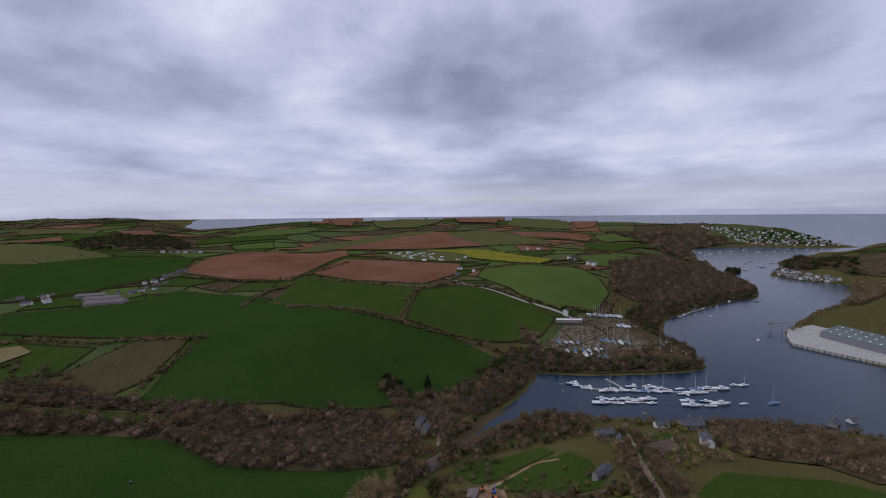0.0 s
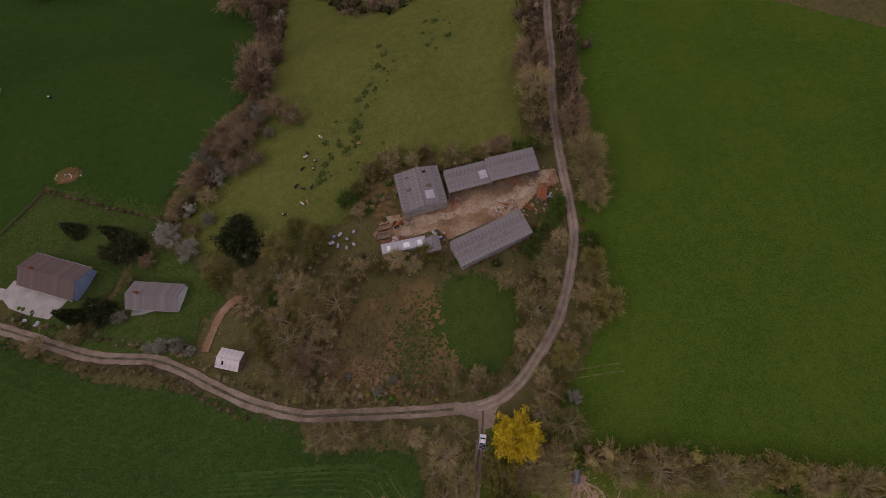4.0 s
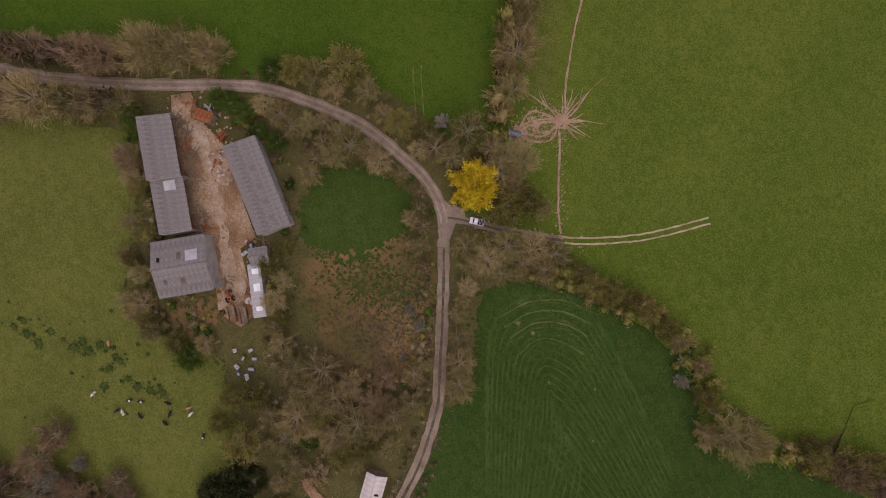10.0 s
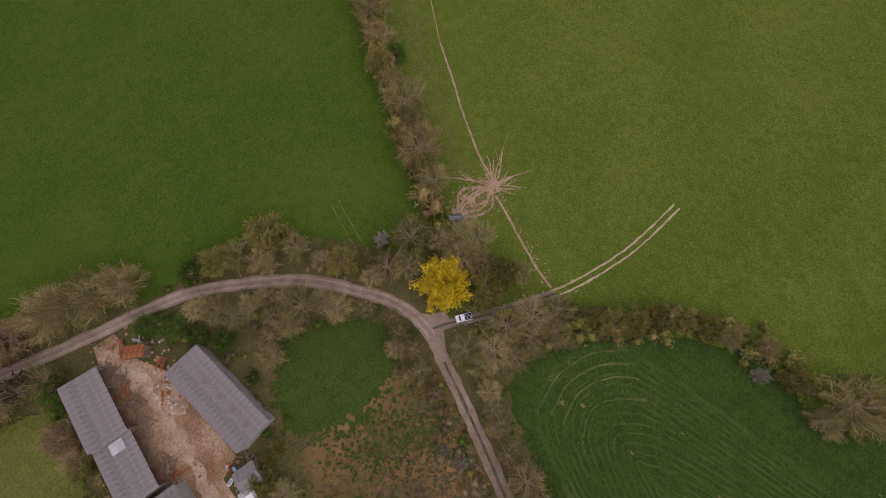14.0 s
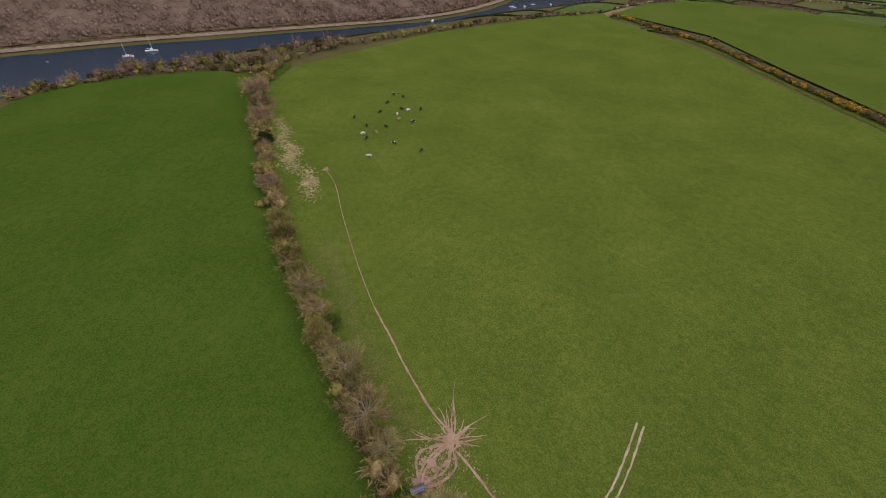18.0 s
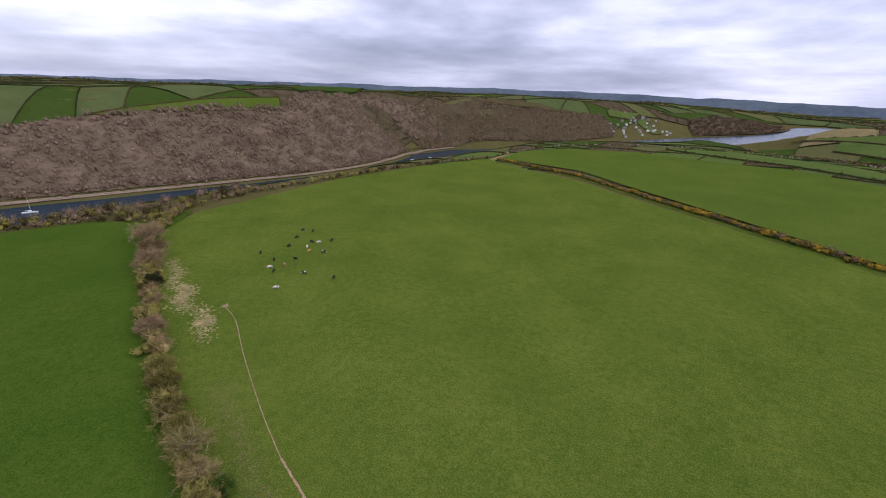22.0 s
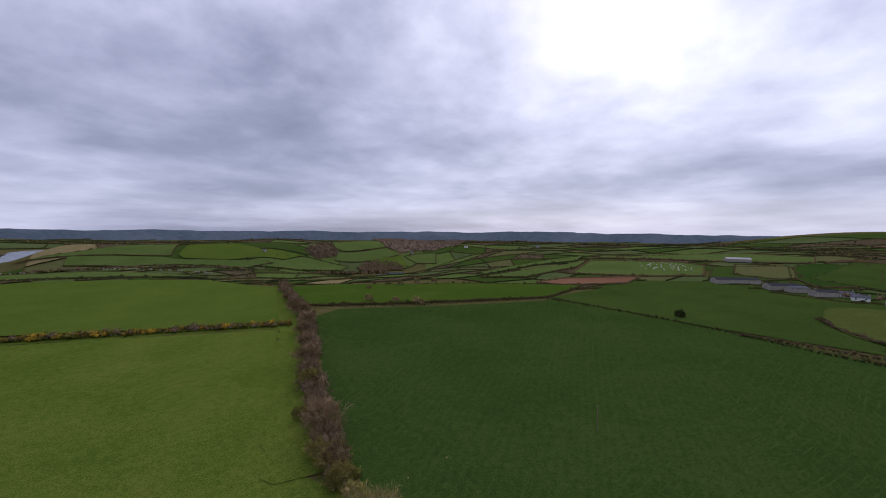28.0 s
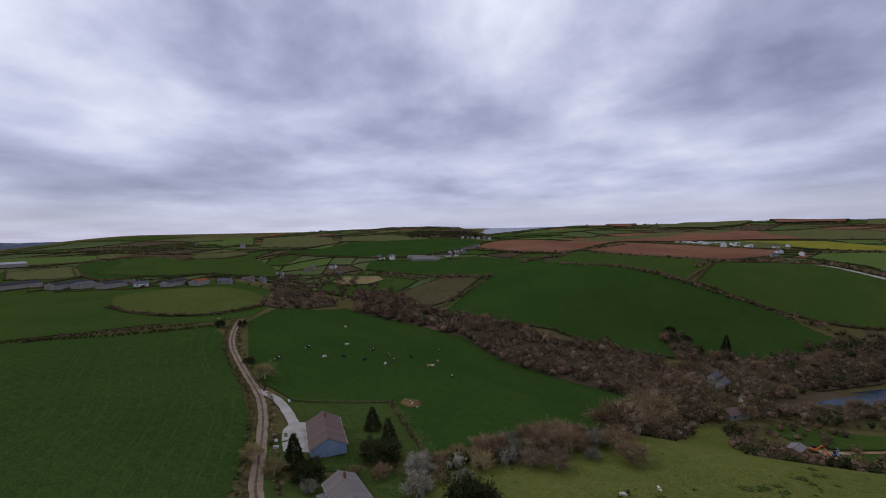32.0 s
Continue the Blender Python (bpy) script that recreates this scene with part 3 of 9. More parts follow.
def make_skyline():
    """Hills that close the land at its edge, blue-grey haze put into their colour."""
    turns, rng = 720, np.random.default_rng(5)
    a = np.linspace(0, 2 * math.pi, turns, endpoint=False)
    bearing = np.degrees(np.arctan2(-np.sin(a), np.cos(a)))
    top = np.interp(bearing, [-180, -165, -150, -136, -125, -110, -90, -55, -40, 40, 55, 65, 75, 85, 92, 100, 107, 116, 130, 150, 165, 180],
                    [76, 90, 85, 86, 74, 68, 60, 40, -60, -60, 60, 88, 50, 48, 48, 60, 68, 56, 50, 50, 50, 76])
    top = top + 4 * np.sin(a * 23 + 1) + 3 * np.sin(a * 41) + 2 * np.sin(a * 97 + 2) + rng.normal(0, 1.3, turns)
    v = []
    for r, lift in ((4560, -190), (4760, -60), (4900, -6), (4930, 0), (4945, -160)):
        v += [(r * math.sin(t), r * math.cos(t), z + lift) for t, z in zip(a, top)]
    f = [(k * turns + i, k * turns + (i + 1) % turns, (k + 1) * turns + (i + 1) % turns, (k + 1) * turns + i) for k in range(4) for i in range(turns)]
    tagged(new("backdrop", from_arrays("backdrop", v, f, "far_hill_hazed", True)), "horizon hills with blue-grey haze in their colour", "hills", kind="structure")


make_ground()
make_sea()
make_skyline()
# ---- lanes, paths and hedge lines in plan ----
LANE_MAIN = [(8.3, -4.2), (11.2, -3.1), (15.5, -1.9), (20.5, 0.8), (24.9, 4.2), (31.1, 9), (36.7, 15.2), (41.3, 22.2), (45.5, 29.2), (48.7, 36.2), (51, 46.2), (52.9, 56.2), (55.1, 66.2), (58, 77.6), (62.5, 91), (66.1, 99), (70.2, 114.7), (83.9, 150.5), (94.5, 177.5), (99.7, 201.7), (121.3, 266.4), (129.2, 294.9)]
LANE_WEST = [(8.3, -4.2), (4.8, -2.6), (0.6, -1.8), (-6.5, -0.4), (-13.5, 1.2), (-20.5, 2.9), (-30.3, 5.3), (-37.2, 7), (-44.2, 10.8), (-49.9, 13.8), (-59.9, 21.4), (-68.1, 28.2), (-76.5, 33.5), (-85, 36), (-93.3, 38.7), (-103.5, 44.7), (-115, 52), (-130.3, 60.9), (-145.5, 68.1), (-160.2, 72.1), (-181.7, 78), (-201.8, 84.2), (-220.5, 92.4), (-241, 104.1), (-254.5, 114)]
TRACK = [(7.6, -4.2), (5.7, -9.3), (2.7, -14.9), (-0.1, -21.9), (-3.2, -30.2), (-4.9, -37.2), (-6.4, -48.4), (-6.3, -56.8), (-5.5, -66.7)]
COW_PATH = [(27.8, -37.7), (32.9, -38.5), (40.7, -41.4), (49.8, -44.9), (51.8, -46.2), (65.9, -51.9), (79.2, -58.8), (94.3, -67.6), (109.1, -76.5), (125.9, -88), (136.8, -91.7)]
COW_PATH_SOUTH = [(23, -35.2), (17.4, -34.1), (11.3, -32.6), (3.8, -31), (-1.7, -30.6)]
DRIVE = [(-61.6, 31), (-58.9, 37.6), (-56.1, 42), (-52.4, 44.1), (-50.2, 43.2)]
STAR = [(25.3, -36.1)]
HEDGE_N = [(24.1, -19.2), (34, -23.1), (41, -24.8), (48.1, -27.9), (55.1, -31.4), (67.1, -35.1), (85.1, -41.9), (103.2, -49.8), (124.8, -59.2), (146, -69.8), (172, -84.5), (201.1, -103.3), (239.5, -124.1), (272.1, -161.4)]
HEDGE_NFAR = [(328.4, -29.5), (325, -60), (318, -85), (295.9, -123.1), (267.2, -141.4), (277.5, -174.2), (276, -224.6), (250, -303.8), (221, -388), (177, -476)]
GORSE = [(163, -476), (112, -451), (62, -427), (12.5, -377.5), (-29.5, -332.2), (-65.9, -296.4), (-97.8, -264.5), (-127.4, -239.1), (-156.9, -208.5)]
HEDGE_W = [(-261, -349), (-212.7, -276.1), (-166.8, -205.1), (-127.6, -158.8), (-98.6, -125.9), (-78.6, -98.4), (-67.1, -82.1)]
HEDGE_BROW = [(-255, -351), (-261, -424), (-264, -475), (-201, -526), (-146, -624), (-17, -728)]
HEDGE_BROW2 = [(-275, -495), (-236, -731), (-130, -848), (-19, -812), (99, -710), (152, -623), (175, -511)]
HEDGE_WW = [(-194, -241.7), (-233.5, -188.3), (-261.5, -156.4), (-313.6, -98.5)]
HEDGE_E = [(-313.6, -98.5), (-293, -42.2), (-278.3, -8.7), (-258.3, 30.6), (-249.6, 49.5), (-247.2, 72.8), (-249.2, 96.2)]
HEDGE_C = [(1.3, -13.5), (-5.6, -19.9), (-11.3, -26.9), (-16, -35.9), (-21.2, -43.2), (-27.3, -49.6), (-34.9, -53.6), (-43.9, -56.4), (-49.9, -56.8), (-57, -59.2), (-60.2, -65.8), (-64.1, -74.7)]

SOUTH_HEDGES = [[(-189, 463), (-149, 462), (-99, 443), (-44, 444), (0, 454), (39, 462), (66, 454), (81, 429)], [(-445, 667), (-338, 634), (-280, 625), (-246, 678), (-205, 823)],
                [(-221, 648), (-140, 626), (-83, 597), (-33, 594), (14, 664)], [(22, 636), (65, 594), (101, 567), (142, 544)], [(-235, 373), (-239, 348), (-246, 329), (-251, 307)],
                [(-360, 310), (-336, 312), (-301, 305), (-247, 299), (-214, 296)], [(382, 1159), (404, 983), (531, 971)], [(56, 800), (146, 877), (225, 816), (309, 789)],
                [(309, 789), (279, 697), (220, 589), (149, 536)], [(-437, 380), (-405, 386), (-352, 378), (-310, 380), (-234, 374)], [(-245, 469), (-256, 553), (-239, 612)], [(-60, 507), (-45, 592), (13, 636)]]


def drill_arc(k):
    """One of the nested turns of the seed drill at the field's head."""
    x, n = -14.8 - 3.4 * k, 1.5 * k
    w = -60 - 9 * math.floor(k) % 4 - 1.2 * k
    return [(w, -0.5 - n * 0.9), (x - 10, -7.6 - n), (x - 3, -11.2 - n * 0.8), (x, -19.4 - 0.1 * k), (x - 1.5, -28.9 + n * 0.8), (x - 6, -34.7 + n), (w - 3, -45.1 + n)]

# ---- trees and large shrubs in plan: x, y, crown radius ----
RUSSET = []
RUSSET += [(57.6, 97.8, 8.4), (58, 72.5, 6.1), (61.3, 68.2, 5.3), (-3.4, 3.6, 1.9), (-33.2, 19.8, 3.3), (-33.2, 22.6, 4.2), (-27.7, 18.2, 3.2), (36.4, 69.1, 4.2), (-43.3, 100.8, 5.1), (-48.8, 97.8, 5.9), (-58.2, 89.1, 4.2), (-32, 109.6, 5.2), (-40.2, 104.2, 3.8), (-37.3, 140.4, 8.4), (-38.8, 123.9, 6.8), (-51.6, 102.7, 5.4), (-43.9, 110, 4.1), (-48.4, 106.6, 4.1), (-63.8, 90.1, 4), (-32.9, 147, 7), (-35.4, 128.8, 5.4), (-55, 100.4, 4), (-61.3, 93.3, 3.6), (-70.2, 79, 3), (-79.6, 65.6, 3), (67.5, 84.6, 4.2), (65.2, 76.3, 4.1), (61.3, 70.7, 3.9), (68.5, 91.3, 3.9), (198.5, -101.3, 7.2)]
RUSSET += [(-78.8, -98.9, 7.2), (161.7, -80.5, 4.4), (140.3, -68.2, 4.9), (130.8, -64.2, 3.7), (-236.8, -314.7, 5.4), (-205.6, -269.6, 6.1), (-175.4, -222.1, 7.9), (-147.8, -185.3, 6.7), (-131.8, -166.1, 6), (-116.5, -147.7, 6.5), (-189, -243.5, 6), (-165.3, -203.7, 5.9), (-107.3, -137.8, 4.5), (144.1, -68.8, 4.4), (231.3, -119.9, 8.9), (211.5, -109.1, 7.5), (196.4, -98, 5.7), (-44.7, 212.4, 14), (-26.5, 102.9, 4.5), (-64.6, 72, 2.6)]
BARE = []
BARE += [(56.4, 85.2, 8.9), (52.7, 78.3, 7.3), (58.9, 59.9, 8.1), (57.2, 51.5, 7), (55.5, 44.6, 6.8), (46.9, 19.9, 4.7), (43.4, 17.3, 3.8), (41, 9, 3.7), (35.3, 6.4, 2.9), (26.4, -12.6, 5.4), (24.6, -4.9, 4.3), (21.7, -8.3, 4), (24.7, -0.1, 3.1), (19.2, -20.6, 4.8), (15.1, -18.4, 5.4), (17, -23.9, 4.9), (22, -17.9, 3.7), (5.2, -26.9, 3.1), (10.9, -21.7, 3.7), (55.5, -33, 5.9), (42.5, -27.7, 6.5), (34.2, -25.3, 4.5), (30.8, -23.1, 2.2), (49.3, -30.7, 4.1), (39.7, 30.5, 3.9), (36.2, 28.6, 3.8), (43.3, 33.9, 3.5), (36, 24.4, 3.3), (37.2, 20.2, 3), (29.4, 14.9, 5.5)]
BARE += [(24.3, 8.2, 4.3), (33, 17.6, 2.9), (27.7, 24.7, 3.2), (23.9, 26.2, 3.2), (31.8, 21.8, 2.7), (20.1, 4.9, 2.8), (27.2, 10.9, 3.7), (27.5, 19.8, 3.8), (15.1, 1.3, 2.2), (11, 2.4, 2.5), (6.9, 1.9, 2.8), (2.1, 3.7, 2.8), (9, 4.8, 2.5), (-0.3, -6.8, 3.9), (-3.9, -11.5, 4.7), (-2.1, -17.1, 4.7), (-3.6, -22.5, 4.8), (-5.9, -27.9, 4), (-9.2, -24.3, 3.4), (-5.2, -7.3, 3.3), (-9.9, -5.5, 2.8), (-8.1, -14.1, 3.3), (-6.9, -19.6, 3.6), (-32.3, -52, 3.2), (-39.1, -56.6, 2.6), (-55, -59, 6.9), (-54.8, -53.7, 3.7), (-59.1, -65.4, 3.2), (-26.7, 1.6, 4.5), (-32.2, 1.1, 4.6)]
BARE += [(-27.9, 11.3, 3.2), (-34.7, 12.9, 3.5), (-36.7, 17.8, 3.9), (-26.6, 7.4, 2), (-21.4, -0.6, 2.8), (-15.9, -1.7, 2.5), (-13.3, -3.6, 2.2), (-16.5, 3.1, 1.4), (-14.7, 41.7, 3.4), (-20.4, 39.1, 3.7), (-23.3, 32.8, 5.7), (-27.4, 36.5, 5.2), (-33, 41.1, 6), (-31.5, 48.3, 2.9), (-29.6, 30.9, 5.1), (-37.3, 27, 5.2), (-39.4, 33.5, 4.4), (-44.4, 44.6, 3.7), (-48.8, 49.3, 3.1), (-44.3, 20.2, 3.1), (-27.6, 26.6, 3.9), (-37.2, 45.7, 4.2), (-35.8, 37.6, 3.5), (-47.1, 29.5, 2.9), (-38.7, 22.8, 3.6), (8.7, 72.3, 3.1), (1.7, 74, 3.5), (-5.4, 72.2, 3.5), (-11.4, 60.2, 3), (0.5, 38.3, 3)]
BARE += [(-4.3, 41.3, 3.6), (-10.5, 42.9, 2.7), (-67.8, 83.2, 3.5), (-99.4, 45.1, 3.9), (-104.7, 45.4, 4), (-85, 61, 2.6), (51, 75.3, 4.7), (49.8, 67, 4.9), (55.1, 92, 4.2), (51.4, 80.7, 4), (60.6, 56.8, 6.4), (58.2, 49.6, 5.1), (57.2, 43.6, 4.7), (60.2, 62.9, 3.4), (48.7, 29.8, 3), (41.6, 16.6, 2.9), (61.8, 91.7, 3.4), (3.5, 77.6, 2.6), (13.5, 74.4, 2.9), (21.9, 71.9, 2.9), (31.7, 68.9, 3.3), (37.2, 68.8, 3), (-0.3, 77.1, 2.6), (84.9, -42.9, 6), (75.9, -39.8, 4.6), (64, -34.2, 4), (79.2, -40.3, 3.4), (-161.1, 77.3, 5.7), (-58.2, 82, 3.7)]
BARE += [(-48.2, 89.5, 4), (-41.6, 90.5, 3.6)]
GREEN = []
GREEN += [(49.4, 30.9, 4), (48.2, 44.9, 3), (45, 42.2, 2.9), (42.1, 39.5, 2.9), (37.2, 36.9, 2.3), (33.3, 32.8, 2.8), (23.1, 32.2, 1.5), (-35.1, -54.2, 1.9), (-40.1, 40, 2.6), (-14.1, 64.8, 3.7), (43.2, 66, 2.8), (47.4, 67.3, 3.2), (70, -40.1, 2.9)]
OLIVE = []
OLIVE += [(49.2, 25.4, 4.7), (48.1, 12.9, 4.9), (44.5, 10.3, 3.3), (31.8, 3.1, 4.6), (28.8, -3, 2.9), (7.5, -18.8, 4.5), (7.3, -23.6, 4), (5.5, -16, 2.8), (46.7, -27.1, 3.9), (-11.5, -32, 2.6), (-15.6, -34.9, 3.5), (-17.8, -39.6, 3), (-20, -43.5, 3.3), (-24.1, -46.7, 3.4), (-28.2, -49.8, 3.4), (-45.7, -55.5, 3.3), (-19.1, -37.5, 2.4), (-42.9, 25.8, 3.4), (-44.3, 32.2, 3.8), (-33, 35.3, 4), (-25.8, 50.9, 3.9), (-25.7, 56.7, 3.6), (-37.2, 56, 5.1), (-31.4, 61.5, 3.1), (29.4, 68.7, 3.1), (-9.8, 67.4, 3.1), (4.8, 40.9, 3), (7.4, 38, 1.8), (18.3, 67.9, 2), (8, 35.2, 2.1)]
OLIVE += [(12.9, 73.9, 2.4), (-2.5, 74.2, 2.5), (-8.5, 40, 2.7), (-55.6, 51.2, 4.1), (-58.5, 55.2, 3.5), (49.8, 24, 3), (46, 20.1, 3.6), (-4.5, 72.5, 2.9), (119.9, -57.9, 4.3), (110.6, -53.7, 4.5), (100.9, -49, 4.2), (92.1, -46.2, 4), (69.4, -35, 4.4), (-98.9, -126.6, 5.6), (-67.4, -83.8, 5.1), (-64.8, -77.5, 3.6)]
BLOSSOM = []
BLOSSOM += [(30.7, -7.2, 2.9), (-37, -52.7, 1.9), (-49.7, -57.3, 1.7), (-41.6, -51.1, 2.6), (-26.2, -48.6, 2.2), (-12.9, 9.2, 2), (-17, 7.4, 2.2), (-23.7, 13.2, 1.4), (-38, 107.9, 5.2), (-55, 94.1, 3.8), (-40.6, 114.8, 3.7), (-58.9, 97.8, 4.5), (-72.7, 72.4, 6), (-87.2, 49.1, 3.3), (-77.7, 36.3, 2.7), (-73.3, 36.3, 3.4), (-68.6, 34.9, 3.4), (-65.1, 32.4, 2), (-54.2, 88.2, 4.4), (-35.4, 99.7, 3.1), (-58.9, 73.9, 3.2), (-66.1, 65.1, 5.3)]
DARK = []
DARK += [(-49, 62.9, 8.4), (-48.2, 56.7, 5.3), (-49, 69, 4.5), (-43, 59.4, 3.9), (-84.6, 71.6, 7.1), (-90.2, 71.4, 5.4), (-91.7, 51.7, 5.6), (-95.3, 55.2, 3.9), (177.8, -89.2, 5.9), (-91.5, -115.8, 4.8), (-181, 81.5, 4), (-241.5, 105.5, 4.5)]
CONIFER = []
CONIFER += [(-101.9, 83, 1.2), (-88.2, 77.3, 1.1), (-98.7, 52.2, 1.1)]

# ---- further plan lines: moorings, woods, settlements, stock ----
PONTOON_A = [(123.3, 385.1), (169.1, 380.7), (206.2, 376.9), (248.7, 379.7)]
PONTOON_B = [(129.5, 356.9), (150.1, 355.7), (176.2, 355.3)]
PONTOON_C = [(201.8, 353.7), (219, 351.4), (237.3, 351.5)]
PONTOON_D = [(361.9, 653.8), (404.8, 692.2), (442.2, 717.1)]
BOATS_A = [(117.4, 395.3), (122, 390.7), (128.1, 386), (145.1, 379.4), (149.8, 380.4), (159, 379.8), (172, 388.8), (170.9, 379.1), (179.5, 378.5), (189, 387.7), (189.2, 377.9), (199.3, 384.2), (200.9, 377.1), (216.1, 383.1), (212.6, 372.3), (222.8, 374.3), (230.7, 382.1), (232.9, 375), (240.1, 384.3), (254.6, 383.3)]
BOATS_B = [(134.4, 362.8), (131.9, 354.2), (145, 360.9), (145.8, 353.3), (157.4, 361.4), (159.4, 355), (166.3, 359.6), (176, 361.5), (175.8, 353.9), (209.1, 358.1), (207.9, 349.5), (224.5, 357.2), (223.1, 348.5), (235, 352.7)]
BOATS_LOOSE = [(259.3, 385.9), (272.1, 392.2), (281.4, 391.6), (254.9, 352.8), (280.6, 353.7), (107.4, 395.9), (104.4, 379.3), (112.8, 352.9), (120.9, 329.1), (161.5, 335.7), (195.4, 332.5), (167.5, 429), (178.3, 425), (184.2, 421.3)]
BOATS_FAR = [(363, 655.8), (379.7, 670.7), (412.9, 698.4), (436.4, 715), (455.7, 723.4), (462.6, 718.7), (518.2, 769.3), (566.4, 767.8), (583.3, 777.5), (416.2, 658.4), (399.7, 534.1), (474.5, 860.7), (662.5, 1242.3)]
MOORED = [(1026.8, 1767.5), (1012.5, 1695.5), (1011.1, 1627.7), (1089.9, 1687.2), (1174.3, 1750.9), (1258.7, 1793), (1261.3, 1716.3), (1200.3, 1587.4), (1338.7, 1732.3), (954.6, 1344.7), (1006.6, 1402.7), (979.3, 1342.8), (950.9, 1287.8), (836.9, 1182.3), (1056.8, 1448.8), (1028.2, 1339), (924.7, 1237), (924.1, 1514.8), (1328.2, 1661.7)]
RIVER_BOATS = [(543.2, -151.8), (546.6, -176.9), (578, -91.8), (611.3, -140.3), (391.1, -705.2), (388.3, -729.7), (344.2, -750.1), (337.7, -743.3), (367.5, -753), (430.4, -511.7)]
NORTH_BOATS = [(401.6, -683.8), (375.6, -647.9), (389.6, -701.7), (350.6, -701.1), (344.9, -658), (365, -676.4), (374.3, -619.5)]
YARD_ROW_A = [(183, 546), (201, 567), (219, 584), (237, 601), (251, 610)]
YARD_ROW_B = [(223, 548), (233, 556), (245, 565), (256, 568)]
YARD_ROW_C = [(178, 484), (184, 483), (191, 482), (199, 481), (207, 481)]
YARD_ROW_D = [(126, 481), (134, 480), (141, 479), (148, 478)]
YARD_ROW_E = [(132, 464), (141, 463), (150, 463), (157, 464), (166, 466), (172, 467)]
YARD_ROW_F = [(150, 457), (157, 455), (164, 453), (171, 452)]
YARD_ROW_G = [(245, 490), (253, 493), (264, 502), (239, 468), (253, 470), (269, 474)]
YARD_ROUND = [(110, 482), (124, 492), (157, 530), (186, 555), (257, 610), (263, 571), (266, 523), (281, 478), (260, 448), (204, 449), (171, 442), (140, 443), (120, 466)]
YARD_SHED = [(133, 517), (164, 516)]
YARD_HOUSE = [(140, 531), (154, 533)]
WOOD_SOUTH = [(337, 892), (436, 958), (593, 1094), (878, 1436), (982, 1511), (860, 1226), (725, 980), (618, 848), (520, 789), (428, 737), (368, 694), (326, 644), (299, 595), (305, 637), (322, 701), (282, 729), (303, 777)]
WOOD_CREEK = [(93, 424), (73, 394), (53, 375.4), (23.3, 343.6), (7.4, 326.6), (-7.1, 300.9), (-21.2, 300.5), (-37.2, 322), (-53.6, 334.5), (-66.1, 352), (-57.1, 363.8), (-34.5, 349.4), (-2.9, 366.8), (31.9, 394.8), (60, 430), (86, 438)]
WOOD_YARD = [(85, 430), (114, 437), (145, 422), (199, 437), (263, 464), (288, 481), (311, 537), (234, 476), (178, 449), (128, 455), (105, 473), (103, 500), (83, 516), (87, 463)]
WOOD_NEARBANK = [(6.9, 301), (22.3, 326.9), (61.2, 353.8), (80, 341.6), (99.9, 320.5), (88.8, 296.2), (59.5, 310.6), (24.6, 287.2), (-2.3, 278.2)]
WOOD_RIGHT = [(207.6, 324.2), (246, 332), (270, 300), (306, 265), (221.1, 186.7), (202.4, 191), (208.2, 225.4), (185.3, 241.5), (179.8, 275.3)]
VALLEY_A = [(-388, 319), (-362, 322), (-311, 314), (-252, 299), (-214, 298), (-171, 294), (-125, 289), (-96, 311), (-55, 320), (-42, 260), (-94, 246), (-144, 239), (-184, 256), (-208, 268), (-194, 276), (-207, 286), (-266, 287), (-310, 288), (-353, 287)]
VALLEY_B = [(-332, 268), (-303, 280), (-256, 276), (-208, 273), (-190, 259), (-243, 259), (-278, 254), (-304, 242)]
VALLEY_LEFT = [(-289.3, 142.3), (-347, 199), (-367, 246), (-333, 248), (-281.6, 176.4), (-274.1, 153.1)]
WOOD_EAST_TOP = [(615, -422), (588, -476), (560, -540), (582, -569), (586, -646), (579, -702), (549, -738), (513, -754), (468, -753), (249, -410)]
WOOD_EAST_LEFT = [(685, -207), (674, -259), (656, -314), (625, -394)]
HILL_NORTH = [(537, -814), (520, -990), (440, -1100), (341, -1190), (264, -1340), (170, -1500), (110, -1470), (110, -1385), (205, -1170), (314, -1030), (392, -930), (440, -800)]
WOOD_REACH = [(-120, -1690), (-225, -1830), (-350, -2000), (-480, -2250), (-560, -2480), (-420, -2480), (-250, -2200), (-100, -1900)]
WOOD_POND = [(-864, -801), (-959, -816), (-1002, -745), (-940, -690), (-915, -720), (-821, -714)]
WOOD_DELL = [(-767, -907), (-850, -940), (-920, -963), (-873, -876), (-780, -864)]
WOOD_WEST = [(-1180, -1010), (-1500, -1150), (-1700, -900), (-1400, -760), (-1178, -735), (-1060, -790), (-1056, -844)]
REEDS = [(-745, -600), (-820, -590), (-900, -600), (-1000, -640), (-930, -560), (-800, -520), (-700, -520)]
WOOD_COMBE = [(-1051, 1120), (-1249, 1498), (-969, 1394), (-795, 1239), (-661, 1006), (-934, 1023)]
WOOD_TOWN = [(613, 1723), (1084, 2131), (1356, 2129), (1392, 2051), (1063, 1875), (787, 1341), (772, 1397), (734, 1637)]
WOOD_QUAY = [(836, 900), (924, 921), (700, 560), (640, 540), (650, 650), (772, 851)]
WOOD_QUAY2 = [(1067, 1367), (1281, 1549), (1019, 1064), (973, 979), (950, 979), (932, 1097), (977, 1226)]
SCRUB_SITE = [(-10.6, 247.3), (5.3, 233.9), (7.9, 199.8), (20.9, 161.6), (36.6, 169.2), (59.7, 190.7), (72, 190.3), (84, 181.8), (90.9, 209.5), (82.6, 237.7), (67.6, 255.4), (41.2, 240.9), (10, 254.3)]
